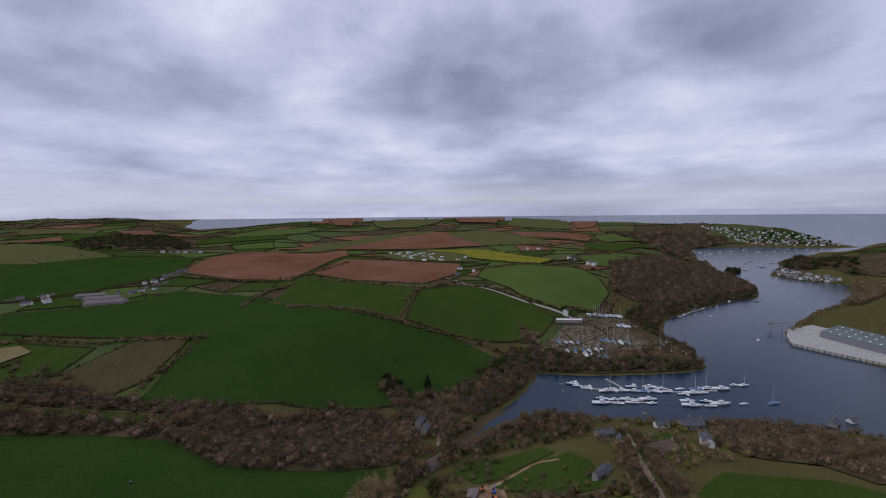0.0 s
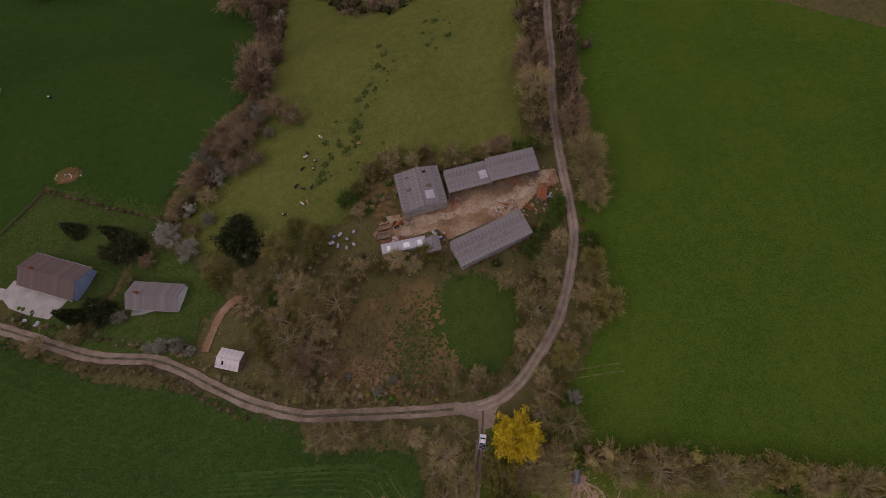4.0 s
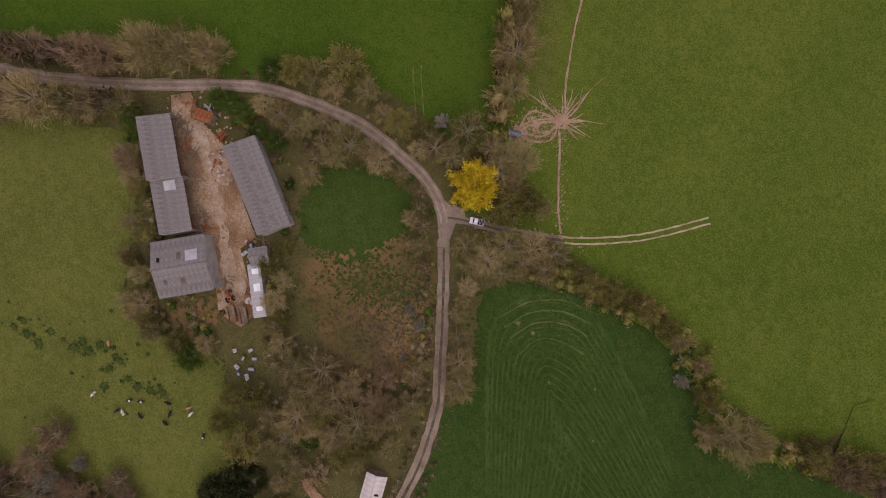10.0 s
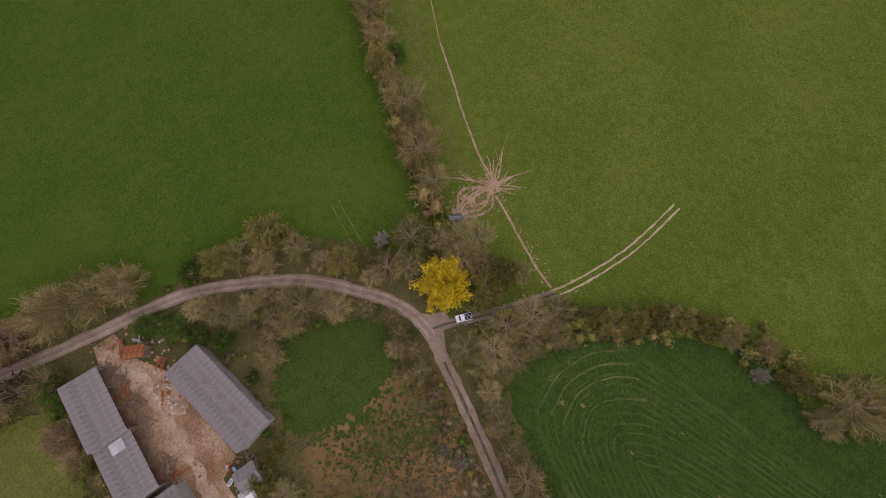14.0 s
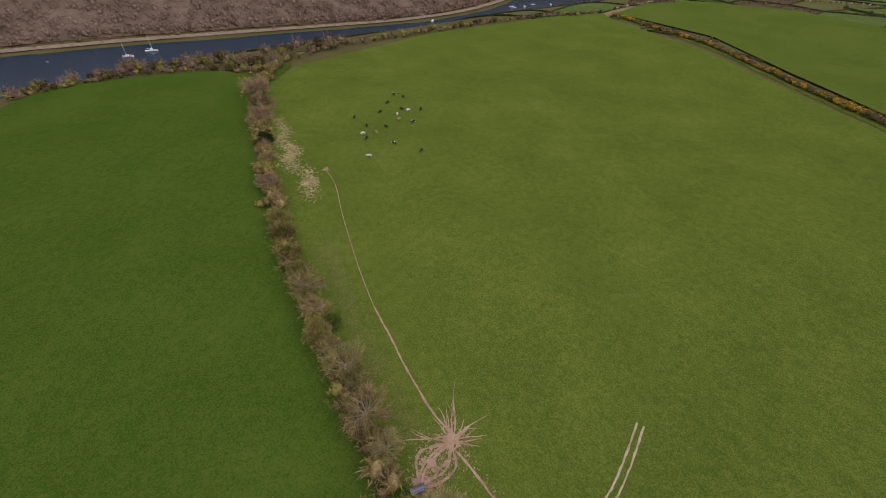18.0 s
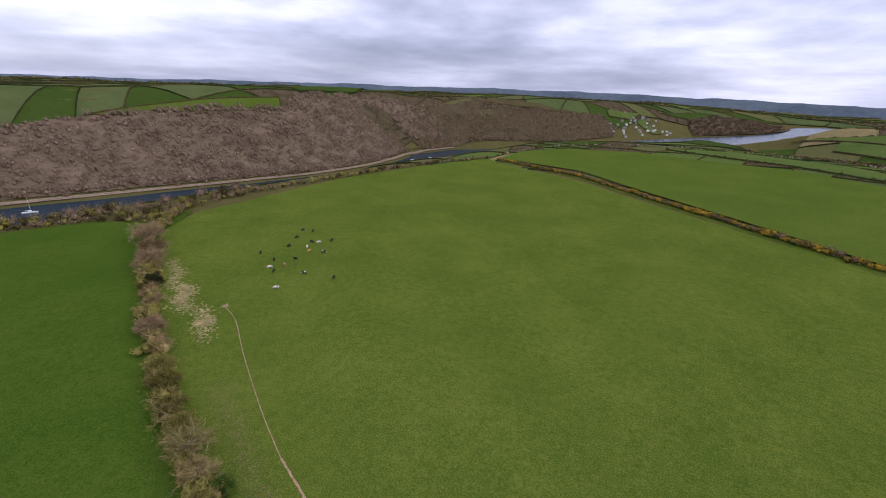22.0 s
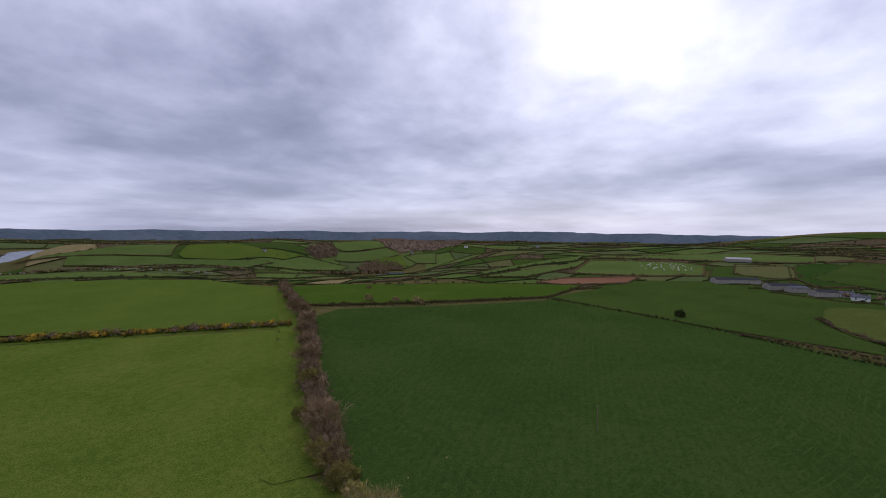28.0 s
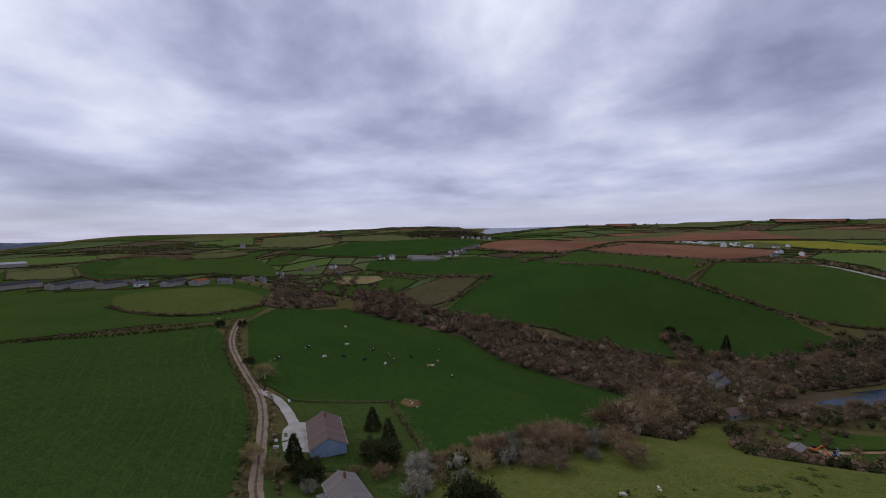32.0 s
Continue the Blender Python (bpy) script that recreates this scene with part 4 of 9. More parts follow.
SCRUB_MILL = [(-37.6, 281), (-25.2, 299), (-36, 325.4), (-45.1, 319.6), (-62.2, 304), (-76, 277.3), (-56.1, 255.6), (-36.2, 264)]
TOWN = [(1320, 2247), (1481, 2209), (1618, 2131), (1741, 2014), (1800, 1930), (1660, 1905), (1471, 2010), (1430, 2088)]
QUAY_TOWN = [(883, 1182), (843, 1068), (845, 1001), (859, 956), (882, 912), (906, 902), (907, 955), (891, 1062), (989, 1274)]
VILLAGE = [(150, -1400), (95, -1395), (-10, -1530), (-60, -1640), (20, -1740), (130, -1620)]
CARAVANS = [(-166, 1073), (-97, 1107), (-21, 1030), (30, 917), (-31, 892), (-103, 893)]
CARAVAN_ROW = [(-168, 1273), (-101, 1045), (-65, 1131), (-33, 1094), (-4, 1075), (-68, 1410), (-122, 1411), (-157, 1415)]
HOUSES_S = [(33, 994), (16, 795), (10, 730), (41, 772)]
HOUSES_S2 = [(231, 1253), (268, 1275), (283, 992), (285, 953), (287, 861), (291, 842)]
QUAY = [(425, 513), (440, 484), (467, 441), (500, 385), (560, 385), (575, 560), (530, 600), (470, 575), (445, 546)]
QUAY_SHED = [(482, 538), (506, 424), (562, 436), (538, 550)]
CONVEYOR = [(460.4, 580.7), (483.2, 559.1), (508.1, 628.3)]
FARM_LEFT = [(-543, 507), (-561, 555), (-510, 547), (-480, 540), (-438, 512), (-478, 572), (-461, 577), (-480, 627), (-473, 639), (-473, 683), (-468, 691)]
FARM_W = [(-702, 58), (-474, 36), (-455, 55), (-441, 70), (-428, 84), (-434, 104), (-430, 111), (-434, -4), (-468, 8)]
FARM_W2 = [(-419, 109), (-400, 124), (-392, 134), (-388, 141), (-380, 161), (-413, 198), (-431, 223), (-570, 324), (-545, 313), (-567, 370), (-564, 378), (-537, 396), (-499, 377), (-580, 519), (-574, 528), (-567, 550)]
BARNS_S32 = [(-403, 447), (-390, 457), (-485, 524)]
SHEEP = [(-543, -48), (-607, -36), (-607, -16), (-583, 5), (-535, -1), (-548, -24)]
MILL = [(-27, 319.3), (-21, 310.2), (-16.7, 291.4), (-13, 267.7), (-4.5, 263.2), (-15.2, 307.3)]
COTTAGES = [(117, 304.8), (122.4, 292.8), (137.5, 258.8), (155.6, 290.8), (188.4, 316.9), (200.2, 316.2), (176.5, 274.5), (145.5, 305.8), (85.7, 226.3)]
COWS_N = [(175.1, -171.9), (168.9, -161), (168.4, -172.9), (162.8, -149.3), (157, -159.5), (153, -160.9), (149.1, -166.3), (153.9, -153), (148.7, -148.8), (141.4, -151.3), (167.7, -135.3), (155.6, -132.7), (150.2, -125.4), (145.3, -123.1), (146.3, -130.4), (147.2, -138.2), (132, -128.2), (131.6, -111.9), (117.5, -130.9)]
COWS_W = [(-18.5, 92.3), (-24.7, 86.2), (-22.7, 80.9), (-26.5, 81.9), (-29.5, 76), (-27.2, 74.3), (-26.6, 69.1), (-28.4, 69.2), (-34.6, 67.2), (-23.9, 87.6), (-24.5, 74), (-6.5, 85.3), (-21.9, 83.8)]
COWS_L = [(-187.9, 116.5), (-172.3, 115.2), (-179.1, 94.6), (-169.7, 124.6), (-161.7, 131.5), (-174.7, 149.1), (-153, 137.8), (-164.3, 151.2), (-156.2, 147.1), (-160.5, 165.4), (-143.8, 160.8), (-143.7, 163.5), (-178.1, 212.1), (-153.4, 180.9), (-120.7, 151.8), (-185.9, 140.2), (-224.3, 169.7)]
RUSHES = [(8.7, 115.1), (10.2, 122.4), (9.5, 129.2), (2.1, 109.1), (3.1, 106), (-3.1, 103.5), (-1, 99.4), (-5.9, 94.6), (-4.8, 92.3), (-6.6, 87.9), (-10.1, 84.8), (-17, 89.4), (-16.3, 83), (-20.2, 78.2), (-21.5, 75.4), (-11.8, 83.8), (-31.4, 111.2), (-50.2, 90.5), (-47.5, 91.5), (29.4, 136.3), (32.6, 134.2), (35.2, 123.4), (26.9, 121), (-13, 87.1), (-18.8, 81.1), (-7.6, 91.2), (-0, 106.2), (6.6, 117), (65.8, 145)]
# ---- fields ----
field("meadow", "tussocky olive-green cattle pasture with dark rush clumps", [(-26.3, 244.8), (-28.9, 228.7), (-31.2, 149.6), (-40, 110.3), (-56.8, 84.4), (-64.1, 89.7), (-68.7, 78.7), (-67.4, 65.6), (-49.7, 60.3), (-35.5, 58.4), (-19.2, 58.7), (-10.9, 62.4), (-4.1, 76.4), (6.9, 78.3), (27, 70.9), (42.3, 66.9), (48.2, 81.3), (58, 101.4), (66.5, 133.6), (85.8, 185.1), (65.8, 202.7), (45.7, 185.2), (24, 161.3), (4.3, 164.8), (-1.8, 205.5), (-13.7, 232.7)])
field("grass_lush", "plain green grass field beside the hedged lane", [(90.2, 132.9), (134.5, 128.3), (148.2, 123.4), (149.5, 112.5), (148.9, 103.2), (317.7, -28), (336.6, -51.7), (315.1, -80.9), (293.7, -122), (267.7, -137.8), (201.1, -103.3), (167, -84.2), (130.9, -62.9), (100, -48.2), (84.1, -42.6), (65, -33.4), (52.2, -27.9), (42.4, -22.6), (34.8, -20.2), (28.3, -22.2), (24.1, -18.5), (22.2, -12.7), (30.3, -4.5), (36.1, -1.9), (45.1, 9.2), (49.7, 17.6), (52.3, 29), (52, 40.4), (63, 66.4), (67.5, 82.9), (71.3, 96), (73.4, 100.9)])
field("grass_dark", "dark green field between hedges above the creek", [(97.8, 164.8), (138.5, 203.3), (186.1, 194.8), (201.9, 160.8), (160.9, 116.7), (155, 126.6), (138, 133.5), (113.3, 137.7), (97, 142)])
field("grass_deep", "deep green cattle field sloping to the creek", [(-316.3, 242.7), (-252.9, 260.6), (-192, 262), (-156, 243), (-118, 243), (-44, 256), (-41.1, 207.8), (-43.4, 123.6), (-65.6, 96.4), (-77.2, 84.4), (-116.5, 106.5), (-115.4, 104), (-126.6, 88.3), (-137.8, 76.5), (-162.6, 75.6), (-183.6, 82.8), (-216.5, 99.3), (-248.5, 115.5), (-280.1, 156.6), (-283.9, 188.1)])
field("lawn", "mown lawn round the blue-gabled bungalow", [(-111.1, 104.1), (-74.9, 83.4), (-77.5, 76), (-87, 73.6), (-89.1, 64.4), (-94.3, 56.8), (-100.7, 48.4), (-108.5, 49.6), (-118.3, 58.4), (-109.6, 55.3), (-124.5, 70.3), (-145.3, 74.1), (-152.8, 71.5), (-137, 76), (-114.6, 103.2)])
field("lawn", "rough lawn round the grey-roofed bungalow", [(-82.5, 71.8), (-69.3, 64.4), (-63, 56), (-57, 48), (-55.9, 43.9), (-63.1, 41.3), (-66, 30.5), (-81.6, 35.5), (-98.9, 42.7), (-91, 51.9), (-87.5, 59.9)])
field("grass_dark", "small green clearing behind the barns", [(25.6, 23.4), (24, 17.1), (19.3, 7.2), (15, 3.8), (7.9, 5.5), (4.5, 10.6), (1.3, 19.3), (4.4, 26.3), (10.3, 32.6), (17.3, 30.1)])
field("bracken", "rust-brown patch of dead bracken and brambles", [(4.4, 26.3), (1.3, 19.3), (4.5, 10.6), (3.6, 4.9), (-0.7, 1.5), (-10.6, 2.6), (-21.8, 6.5), (-28.7, 13.1), (-30, 20.3), (-24.1, 27.3), (-15.4, 32.8), (-8.3, 31.1), (-2.5, 33.8), (4.6, 32.8)])
field("crop", "dark green crop field with curved drill lines", [(-11.7, -9.4), (-16.6, -7.1), (-27.7, -4.6), (-36, -2.2), (-38.7, 6.3), (-47.1, 9.4), (-57, 16.9), (-72, 23), (-92.2, 31.1), (-118.7, 50.1), (-118.1, 49.7), (-132.6, 57), (-155.4, 66.3), (-187, 75.6), (-221.7, 90.1), (-244.3, 94.1), (-247.2, 72.8), (-249.6, 49.5), (-258.3, 30.6), (-266.6, 14.4), (-273.8, -8.6), (-289.4, -41.8), (-307.1, -96.6), (-256.2, -153.5), (-205.1, -216.7), (-181.3, -213.4), (-133.3, -159.1), (-97.4, -119), (-74.7, -86), (-67.6, -72.3), (-62.3, -58.5), (-56, -52.6), (-47, -54.3), (-37, -52.2), (-28.1, -46.1), (-20.1, -36.4), (-14.6, -24.8), (-10.4, -15.4)])
field("pasture", "yellow-green grazed pasture crossed by a trodden cow path", [(8.7, -8.8), (1.4, -19.6), (-5.8, -30.3), (-14.6, -39.9), (-23.4, -49.3), (-34.1, -57.1), (-48.6, -60.6), (-62.1, -77.3), (-60.8, -89.9), (-90.2, -131.5), (-134.9, -192.7), (-146.7, -205.8), (-95, -257.5), (-28.1, -319.6), (59, -403), (157, -456), (179, -482), (214, -386), (248.8, -289.3), (257.3, -210.2), (260.5, -166), (242.2, -130.9), (169.6, -79.3), (138, -64.9), (107.6, -46), (86, -39.4), (66.4, -32.3), (50.4, -24.7), (53.7, -31.7), (38.1, -27.5), (30.3, -24.4), (22.6, -22), (19.9, -16.9), (14.4, -12.5)])
field("dirt", "beige dirt farmyard with ruts and rubble", [(50.5, 57), (50.3, 52), (41.6, 50.1), (36.5, 46.7), (12.1, 43.3), (10.1, 47.7), (-6.4, 47), (-9.1, 51.6), (-4.6, 56.5), (8.3, 55.1), (15.4, 55.5), (17, 59.1), (29.8, 58.5), (44.1, 57.9)])
field("grass_fresh", "green field behind the gorse hedge", [(165, -488), (66, -459), (-31.2, -348.7), (-100.7, -272), (-158.4, -221.5), (-247, -336), (-241, -441), (-139, -598), (18, -675), (122, -633), (162, -567)])
field("grass_lit", "light green field on the brow", [(-18, -759), (-122, -801), (-215, -665), (-253, -463), (-150, -643)])
field("grass_lush", "green field beyond the tree row", [(-202.9, -245.9), (-241.6, -194.4), (-320.3, -100.5), (-384, -87.3), (-353, -208), (-307, -317), (-256, -341)])
field("grass_dark", "pale-streaked green field beside the lane end", [(-321.4, -98.5), (-447, -40), (-475, 18), (-406, 70), (-348.4, 62.3), (-287.4, 82.2), (-267.1, 76.2), (-266.4, 42.4), (-274.4, 5.6)])
tagged(new("field", drape("field", [(-262, 76), (-290, 80), (-345, 60), (-400, 68), (-470, 20), (-490, 120), (-400, 175), (-330, 195), (-285, 150), (-258, 122)], "grass_dark", -0.25)), "rough green paddocks round the western farm", "field", kind="structure")
field("plough", "small ploughed brown field", [(-390, -132), (-424, -113), (-468, -47), (-420, -53), (-382.9, -102.5)])
field("meadow_dull", "round olive-green field before the farm", round_ring([(-330.9, 68), (-380, 81), (-383, 118), (-356, 153), (-317.7, 163), (-285, 148), (-276, 116.3), (-283, 83), (-300, 70)]))
field("grass_deep", "big green field over the round hill above the creek", [(-239.7, 294.5), (-239, 373), (-276, 383), (-464, 400), (-509, 449), (-466, 474), (-414, 525), (-396, 582), (-249, 520), (-196, 473), (-126, 452), (-64, 446), (-2, 457), (60, 437), (76, 418), (36.9, 379.6), (-2.4, 350.5), (-53, 332.6), (-97.6, 310.2), (-184, 294.3)])
field("grass_dark", "green field below the ploughed land", [(-220, 484), (-245, 668), (-174, 650), (-49, 585), (-51, 518), (-61, 450), (-128, 459)])
field("grass_dark", "dark green field beside the lane", [(-45, 585), (5, 623), (46, 611), (103, 564), (133, 525), (107, 493), (51, 477), (-2, 461), (-53, 456)])
field("grass_lit", "green field between lane and wood", [(43, 712), (93, 953), (175, 877), (273, 763), (272, 710), (200, 580), (144, 543), (97, 578)])
field("plough", "reddish-brown ploughed field", [(-462, 695), (-524, 874), (-512, 989), (-305, 1182), (-239, 944), (-252, 734), (-257, 640), (-345, 645)])
field("plough", "reddish-brown ploughed field below the caravan site", [(-241, 699), (-223, 853), (19, 882), (6, 746), (-45, 635), (-157, 651)])
field("plough", "long reddish-brown ploughed field on the hill", [(-481, 1132), (-400, 1302), (-198, 1930), (-32, 1968), (107, 1279), (-63, 1161), (-277, 1193)])
field("olive", "dull olive field on the hill", [(-67, 1937), (150, 2141), (331, 1713), (341, 1393), (111, 1332)])
field("plough", "narrow brown field on the hill", [(250, 1995), (450, 1866), (555, 1632), (503, 1528), (307, 1694)])
field("rape", "yellow flowering field behind the caravans", [(-77, 1152), (97, 1156), (248, 994), (191, 900), (59, 998)])
field("grass_lit", "bright green field above the wood", [(310, 1016), (431, 1086), (500, 926), (430, 871), (294, 834)])
field("olive", "mown grass of the caravan site", [(-190, 972), (-91, 1144), (36, 1064), (38, 926), (-117, 883)])
field("grass_dark", "dark green field by the western farm", [(-621, 562), (-851, 807), (-784, 883), (-579, 870), (-489, 739), (-488, 634), (-570, 595)])
field("dead_grass", "brown rough ground with scrub", [(-339, 321), (-318, 359), (-295, 386), (-248, 379), (-251, 325), (-269, 304), (-307, 304)])
field("dirt", "orange earth of a building site with diggers", [(11.7, 236), (29.7, 241.1), (31.6, 207.7), (15.8, 207.3)])
field("grass_dark", "rough grass bank above the creek", [(29.9, 242.9), (66.1, 267.5), (79.7, 255.6), (86.1, 206.3), (68.2, 211.6), (45.6, 218.9)])
field("grass_dark", "rough green bank above the creek", [(-0.8, 255), (10.6, 265), (34, 270), (63, 281), (71, 273), (45, 258), (27, 245), (14, 241)])
field("grass_dark", "weedy green slope below the haul track", [(24, 236), (46, 252), (70, 267), (80, 269), (87, 251), (85, 229), (76, 224), (51, 222)])
field("lawn", "garden lawn round the creekside bungalow", [(116, 256), (128, 276), (142, 288), (160, 300), (163, 282), (150, 250), (137, 230), (117, 217), (111, 224)])
# ---- far fields ----
far_field("grass_lit", "green field at the end of the spur", [(-307, -1345), (-409, -1268), (-595, -1194), (-527, -1100), (-415, -1229)])
far_field("grass_fresh", "bright green field over the spur", [(-540, -1088), (-602, -1152), (-662, -1067), (-674, -955), (-746, -880), (-685, -881), (-587, -969), (-538, -1060)])
far_field("grass_lit", "green field low on the spur", [(-378, -1258), (-509, -1105), (-524, -1064), (-594, -953), (-652, -878), (-575, -900), (-500, -1010), (-440, -1110), (-358, -1218)])
far_field("grass_lit", "green field above the creek woods", [(-588, -943), (-756, -873), (-853, -820), (-791, -790), (-684, -821), (-620, -880)])
far_field("grass_dark", "green strip field behind the spur", [(-633, -1175), (-707, -1030), (-793, -918), (-828, -900), (-765, -883), (-678, -962)])
far_field("grass_lit", "green field across the side valley", [(-881, -922), (-978, -967), (-1180, -1010), (-1045, -842), (-902, -889)])
far_field("grass_lit", "green sloping field above the pond", [(-880, -884), (-1044, -834), (-1038, -787), (-836, -854)])
far_field("grass_fresh", "small green field beside the pond", [(-939, -827), (-1040, -776), (-995, -716), (-951, -774)])
far_field("grass_lit", "green field up the side valley", [(-1048, -769), (-1148, -715), (-1062, -658), (-1034, -711)])
far_field("olive", "rough green field on the scrubby hill", [(506, -989), (460, -1084), (430, -1050), (441, -995), (488, -952)])
far_field("olive", "small rough field on the scrubby hill", [(432, -1026), (368, -1155), (373, -1096), (417, -1018)])
far_field("dead_grass", "brownish field on the hilltop", [(444, -1086), (322, -1296), (267, -1328), (365, -1168)])
far_field("grass_lit", "small green field above the village", [(161, -1577), (60, -1705), (82, -1607), (146, -1530)])
far_field("grass_dark", "green slope beyond the village", [(-2, -1832), (-244, -2231), (-133, -1945)])
far_field("grass_fresh", "bright green field above the oak wood", [(662, -303), (652, -345), (624, -434), (582, -545), (560, -528), (584, -472), (621, -391), (651, -319)])
far_field("grass_dark", "green strip between the valley trees", [(-351, 285), (-309, 286), (-264, 286), (-208, 284), (-209, 272), (-256, 275), (-301, 278), (-331, 267)])
far_field("grass_lit", "bright strip field", [(-453, -227), (-581, -184), (-675, -148), (-594, -139), (-535, -178), (-437, -209)])
far_field("grass_lit", "bright green field below the strip", [(-409, -203), (-538, -141), (-611, -127), (-521, -123), (-421, -154)])
far_field("grass_lit", "green sheep field by the farm", [(-463, -116), (-613, -123), (-654, -14), (-631, 16), (-518, 12), (-480, -43), (-470, -76)])
far_field("grass_dark", "green field behind the long shed", [(-623, 25), (-667, 108), (-539, 89), (-497, 52), (-496, 16)])
far_field("grass_lit", "light field on the ridge", [(-650, -130), (-758, -15), (-795, 77), (-775, 155), (-710, 142), (-694, 28), (-680, -51)])
far_field("grass_deep", "dark green field behind the farm", [(-669, 114), (-698, 139), (-685, 198), (-512, 148), (-478, 98), (-542, 94)])
far_field("grass_dark", "green field above the hamlet", [(-542, 105), (-673, 162), (-852, 321), (-804, 395), (-652, 357), (-568, 327), (-461, 210), (-467, 146)])
far_field("olive", "olive field on the ridge", [(-717, 154), (-746, 209), (-894, 338), (-869, 416), (-823, 405), (-861, 305)])
far_field("olive", "green-brown hill field", [(-954, 499), (-2060, 1117), (-1537, 1121), (-871, 667), (-872, 568)])
far_field("grass_lit", "hilltop field with a farm", [(-1411, 538), (-3907, 1744), (-3847, 1979), (-1232, 625), (-987, 434)])
far_field("olive", "dull field strip", [(-903, 692), (-1453, 1149), (-975, 1036), (-710, 841), (-762, 723)])
far_field("grass_deep", "wide dark green field", [(-750, 436), (-833, 673), (-710, 841), (-557, 880), (-467, 693), (-516, 608), (-586, 496), (-651, 445)])
far_field("straw", "pale bare patch in a green field", [(-456, 334), (-466, 361), (-412, 375), (-391, 365), (-401, 346), (-428, 331)])
far_field("grass_dark", "green field with a pale patch", [(-434, 293), (-489, 370), (-430, 382), (-337, 372), (-338, 333), (-353, 294), (-392, 286)])
far_field("olive", "field beyond the long shed", [(-661, 52), (-665, 109), (-547, 101), (-526, 72), (-549, 41)])
far_field("plough", "brown field on the skyline hill", [(-1431, 4557), (-1016, 4715), (-541, 2223), (-618, 2185)])
far_field("plough", "brown field far on the hill", [(-95, 4701), (601, 4699), (276, 2528), (50, 2706)])
far_field("plough", "brown field on the coast hill", [(1170, 4251), (899, 2555), (708, 2077), (622, 2053)])
far_field("olive", "green field on the coast hill", [(688, 4678), (1133, 4319), (584, 2010), (384, 2204), (333, 2460)])
far_field("grass_lit", "green field by the harbour wood", [(573, 1666), (920, 1890), (921, 1789), (548, 1475)])
far_field("grass_dark", "dark green field by the harbour wood", [(468, 1465), (528, 1419), (806, 1604), (487, 1217), (427, 1302)])
far_field("olive", "narrow green field on the ridge", [(-424, 1030), (-415, 1264), (-254, 1827), (-68, 2016), (-217, 1555), (-360, 1090)])
far_field("grass_dark", "green hillside field", [(-803, 1257), (-956, 1776), (-677, 1673), (-615, 1512), (-729, 1344)])
far_field("olive", "long field below the headland", [(-1780, 1661), (-1508, 1746), (-1295, 1470), (-1591, 1478)])
far_field("plough", "brown field below the headland", [(-1307, 1587), (-1277, 1722), (-1004, 1398), (-934, 1227)])
far_field("plough", "brown strip below the headland", [(-1315, 1214), (-1327, 1372), (-1085, 1126), (-1187, 1109)])
far_field("grass_dark", "green field below the headland", [(-1352, 1399), (-1269, 1539), (-946, 1220), (-951, 1124), (-1061, 1125)])
far_field("grass_deep", "dark field with hedges", [(-832, 755), (-789, 813), (-741, 852), (-714, 687), (-739, 663)])
far_field("grass_dark", "dark green field before the village", [(-1008, 933), (-626, 911), (-587, 887), (-731, 854), (-853, 808)])
far_field("grass_lit", "field above the far woods", [(-947, 1672), (-871, 1964), (-654, 2023), (-589, 1678), (-737, 1559)])
far_field("olive", "field on the far hill", [(-470, 2473), (-285, 4833), (-58, 2887), (-188, 2198), (-329, 2001)])
far_field("grass_dark", "far green field on the skyline", [(609, -602), (1107, -1293), (764, -1159), (605, -783), (592, -606)])


# ---- patchwork of small fields out to the skyline ----
def in_fields(x, y):
    """True where a field of its own already lies."""
    r = np.zeros(np.shape(x), bool)
    for ring in RINGS:
        r |= inside(x, y, ring)
    return r


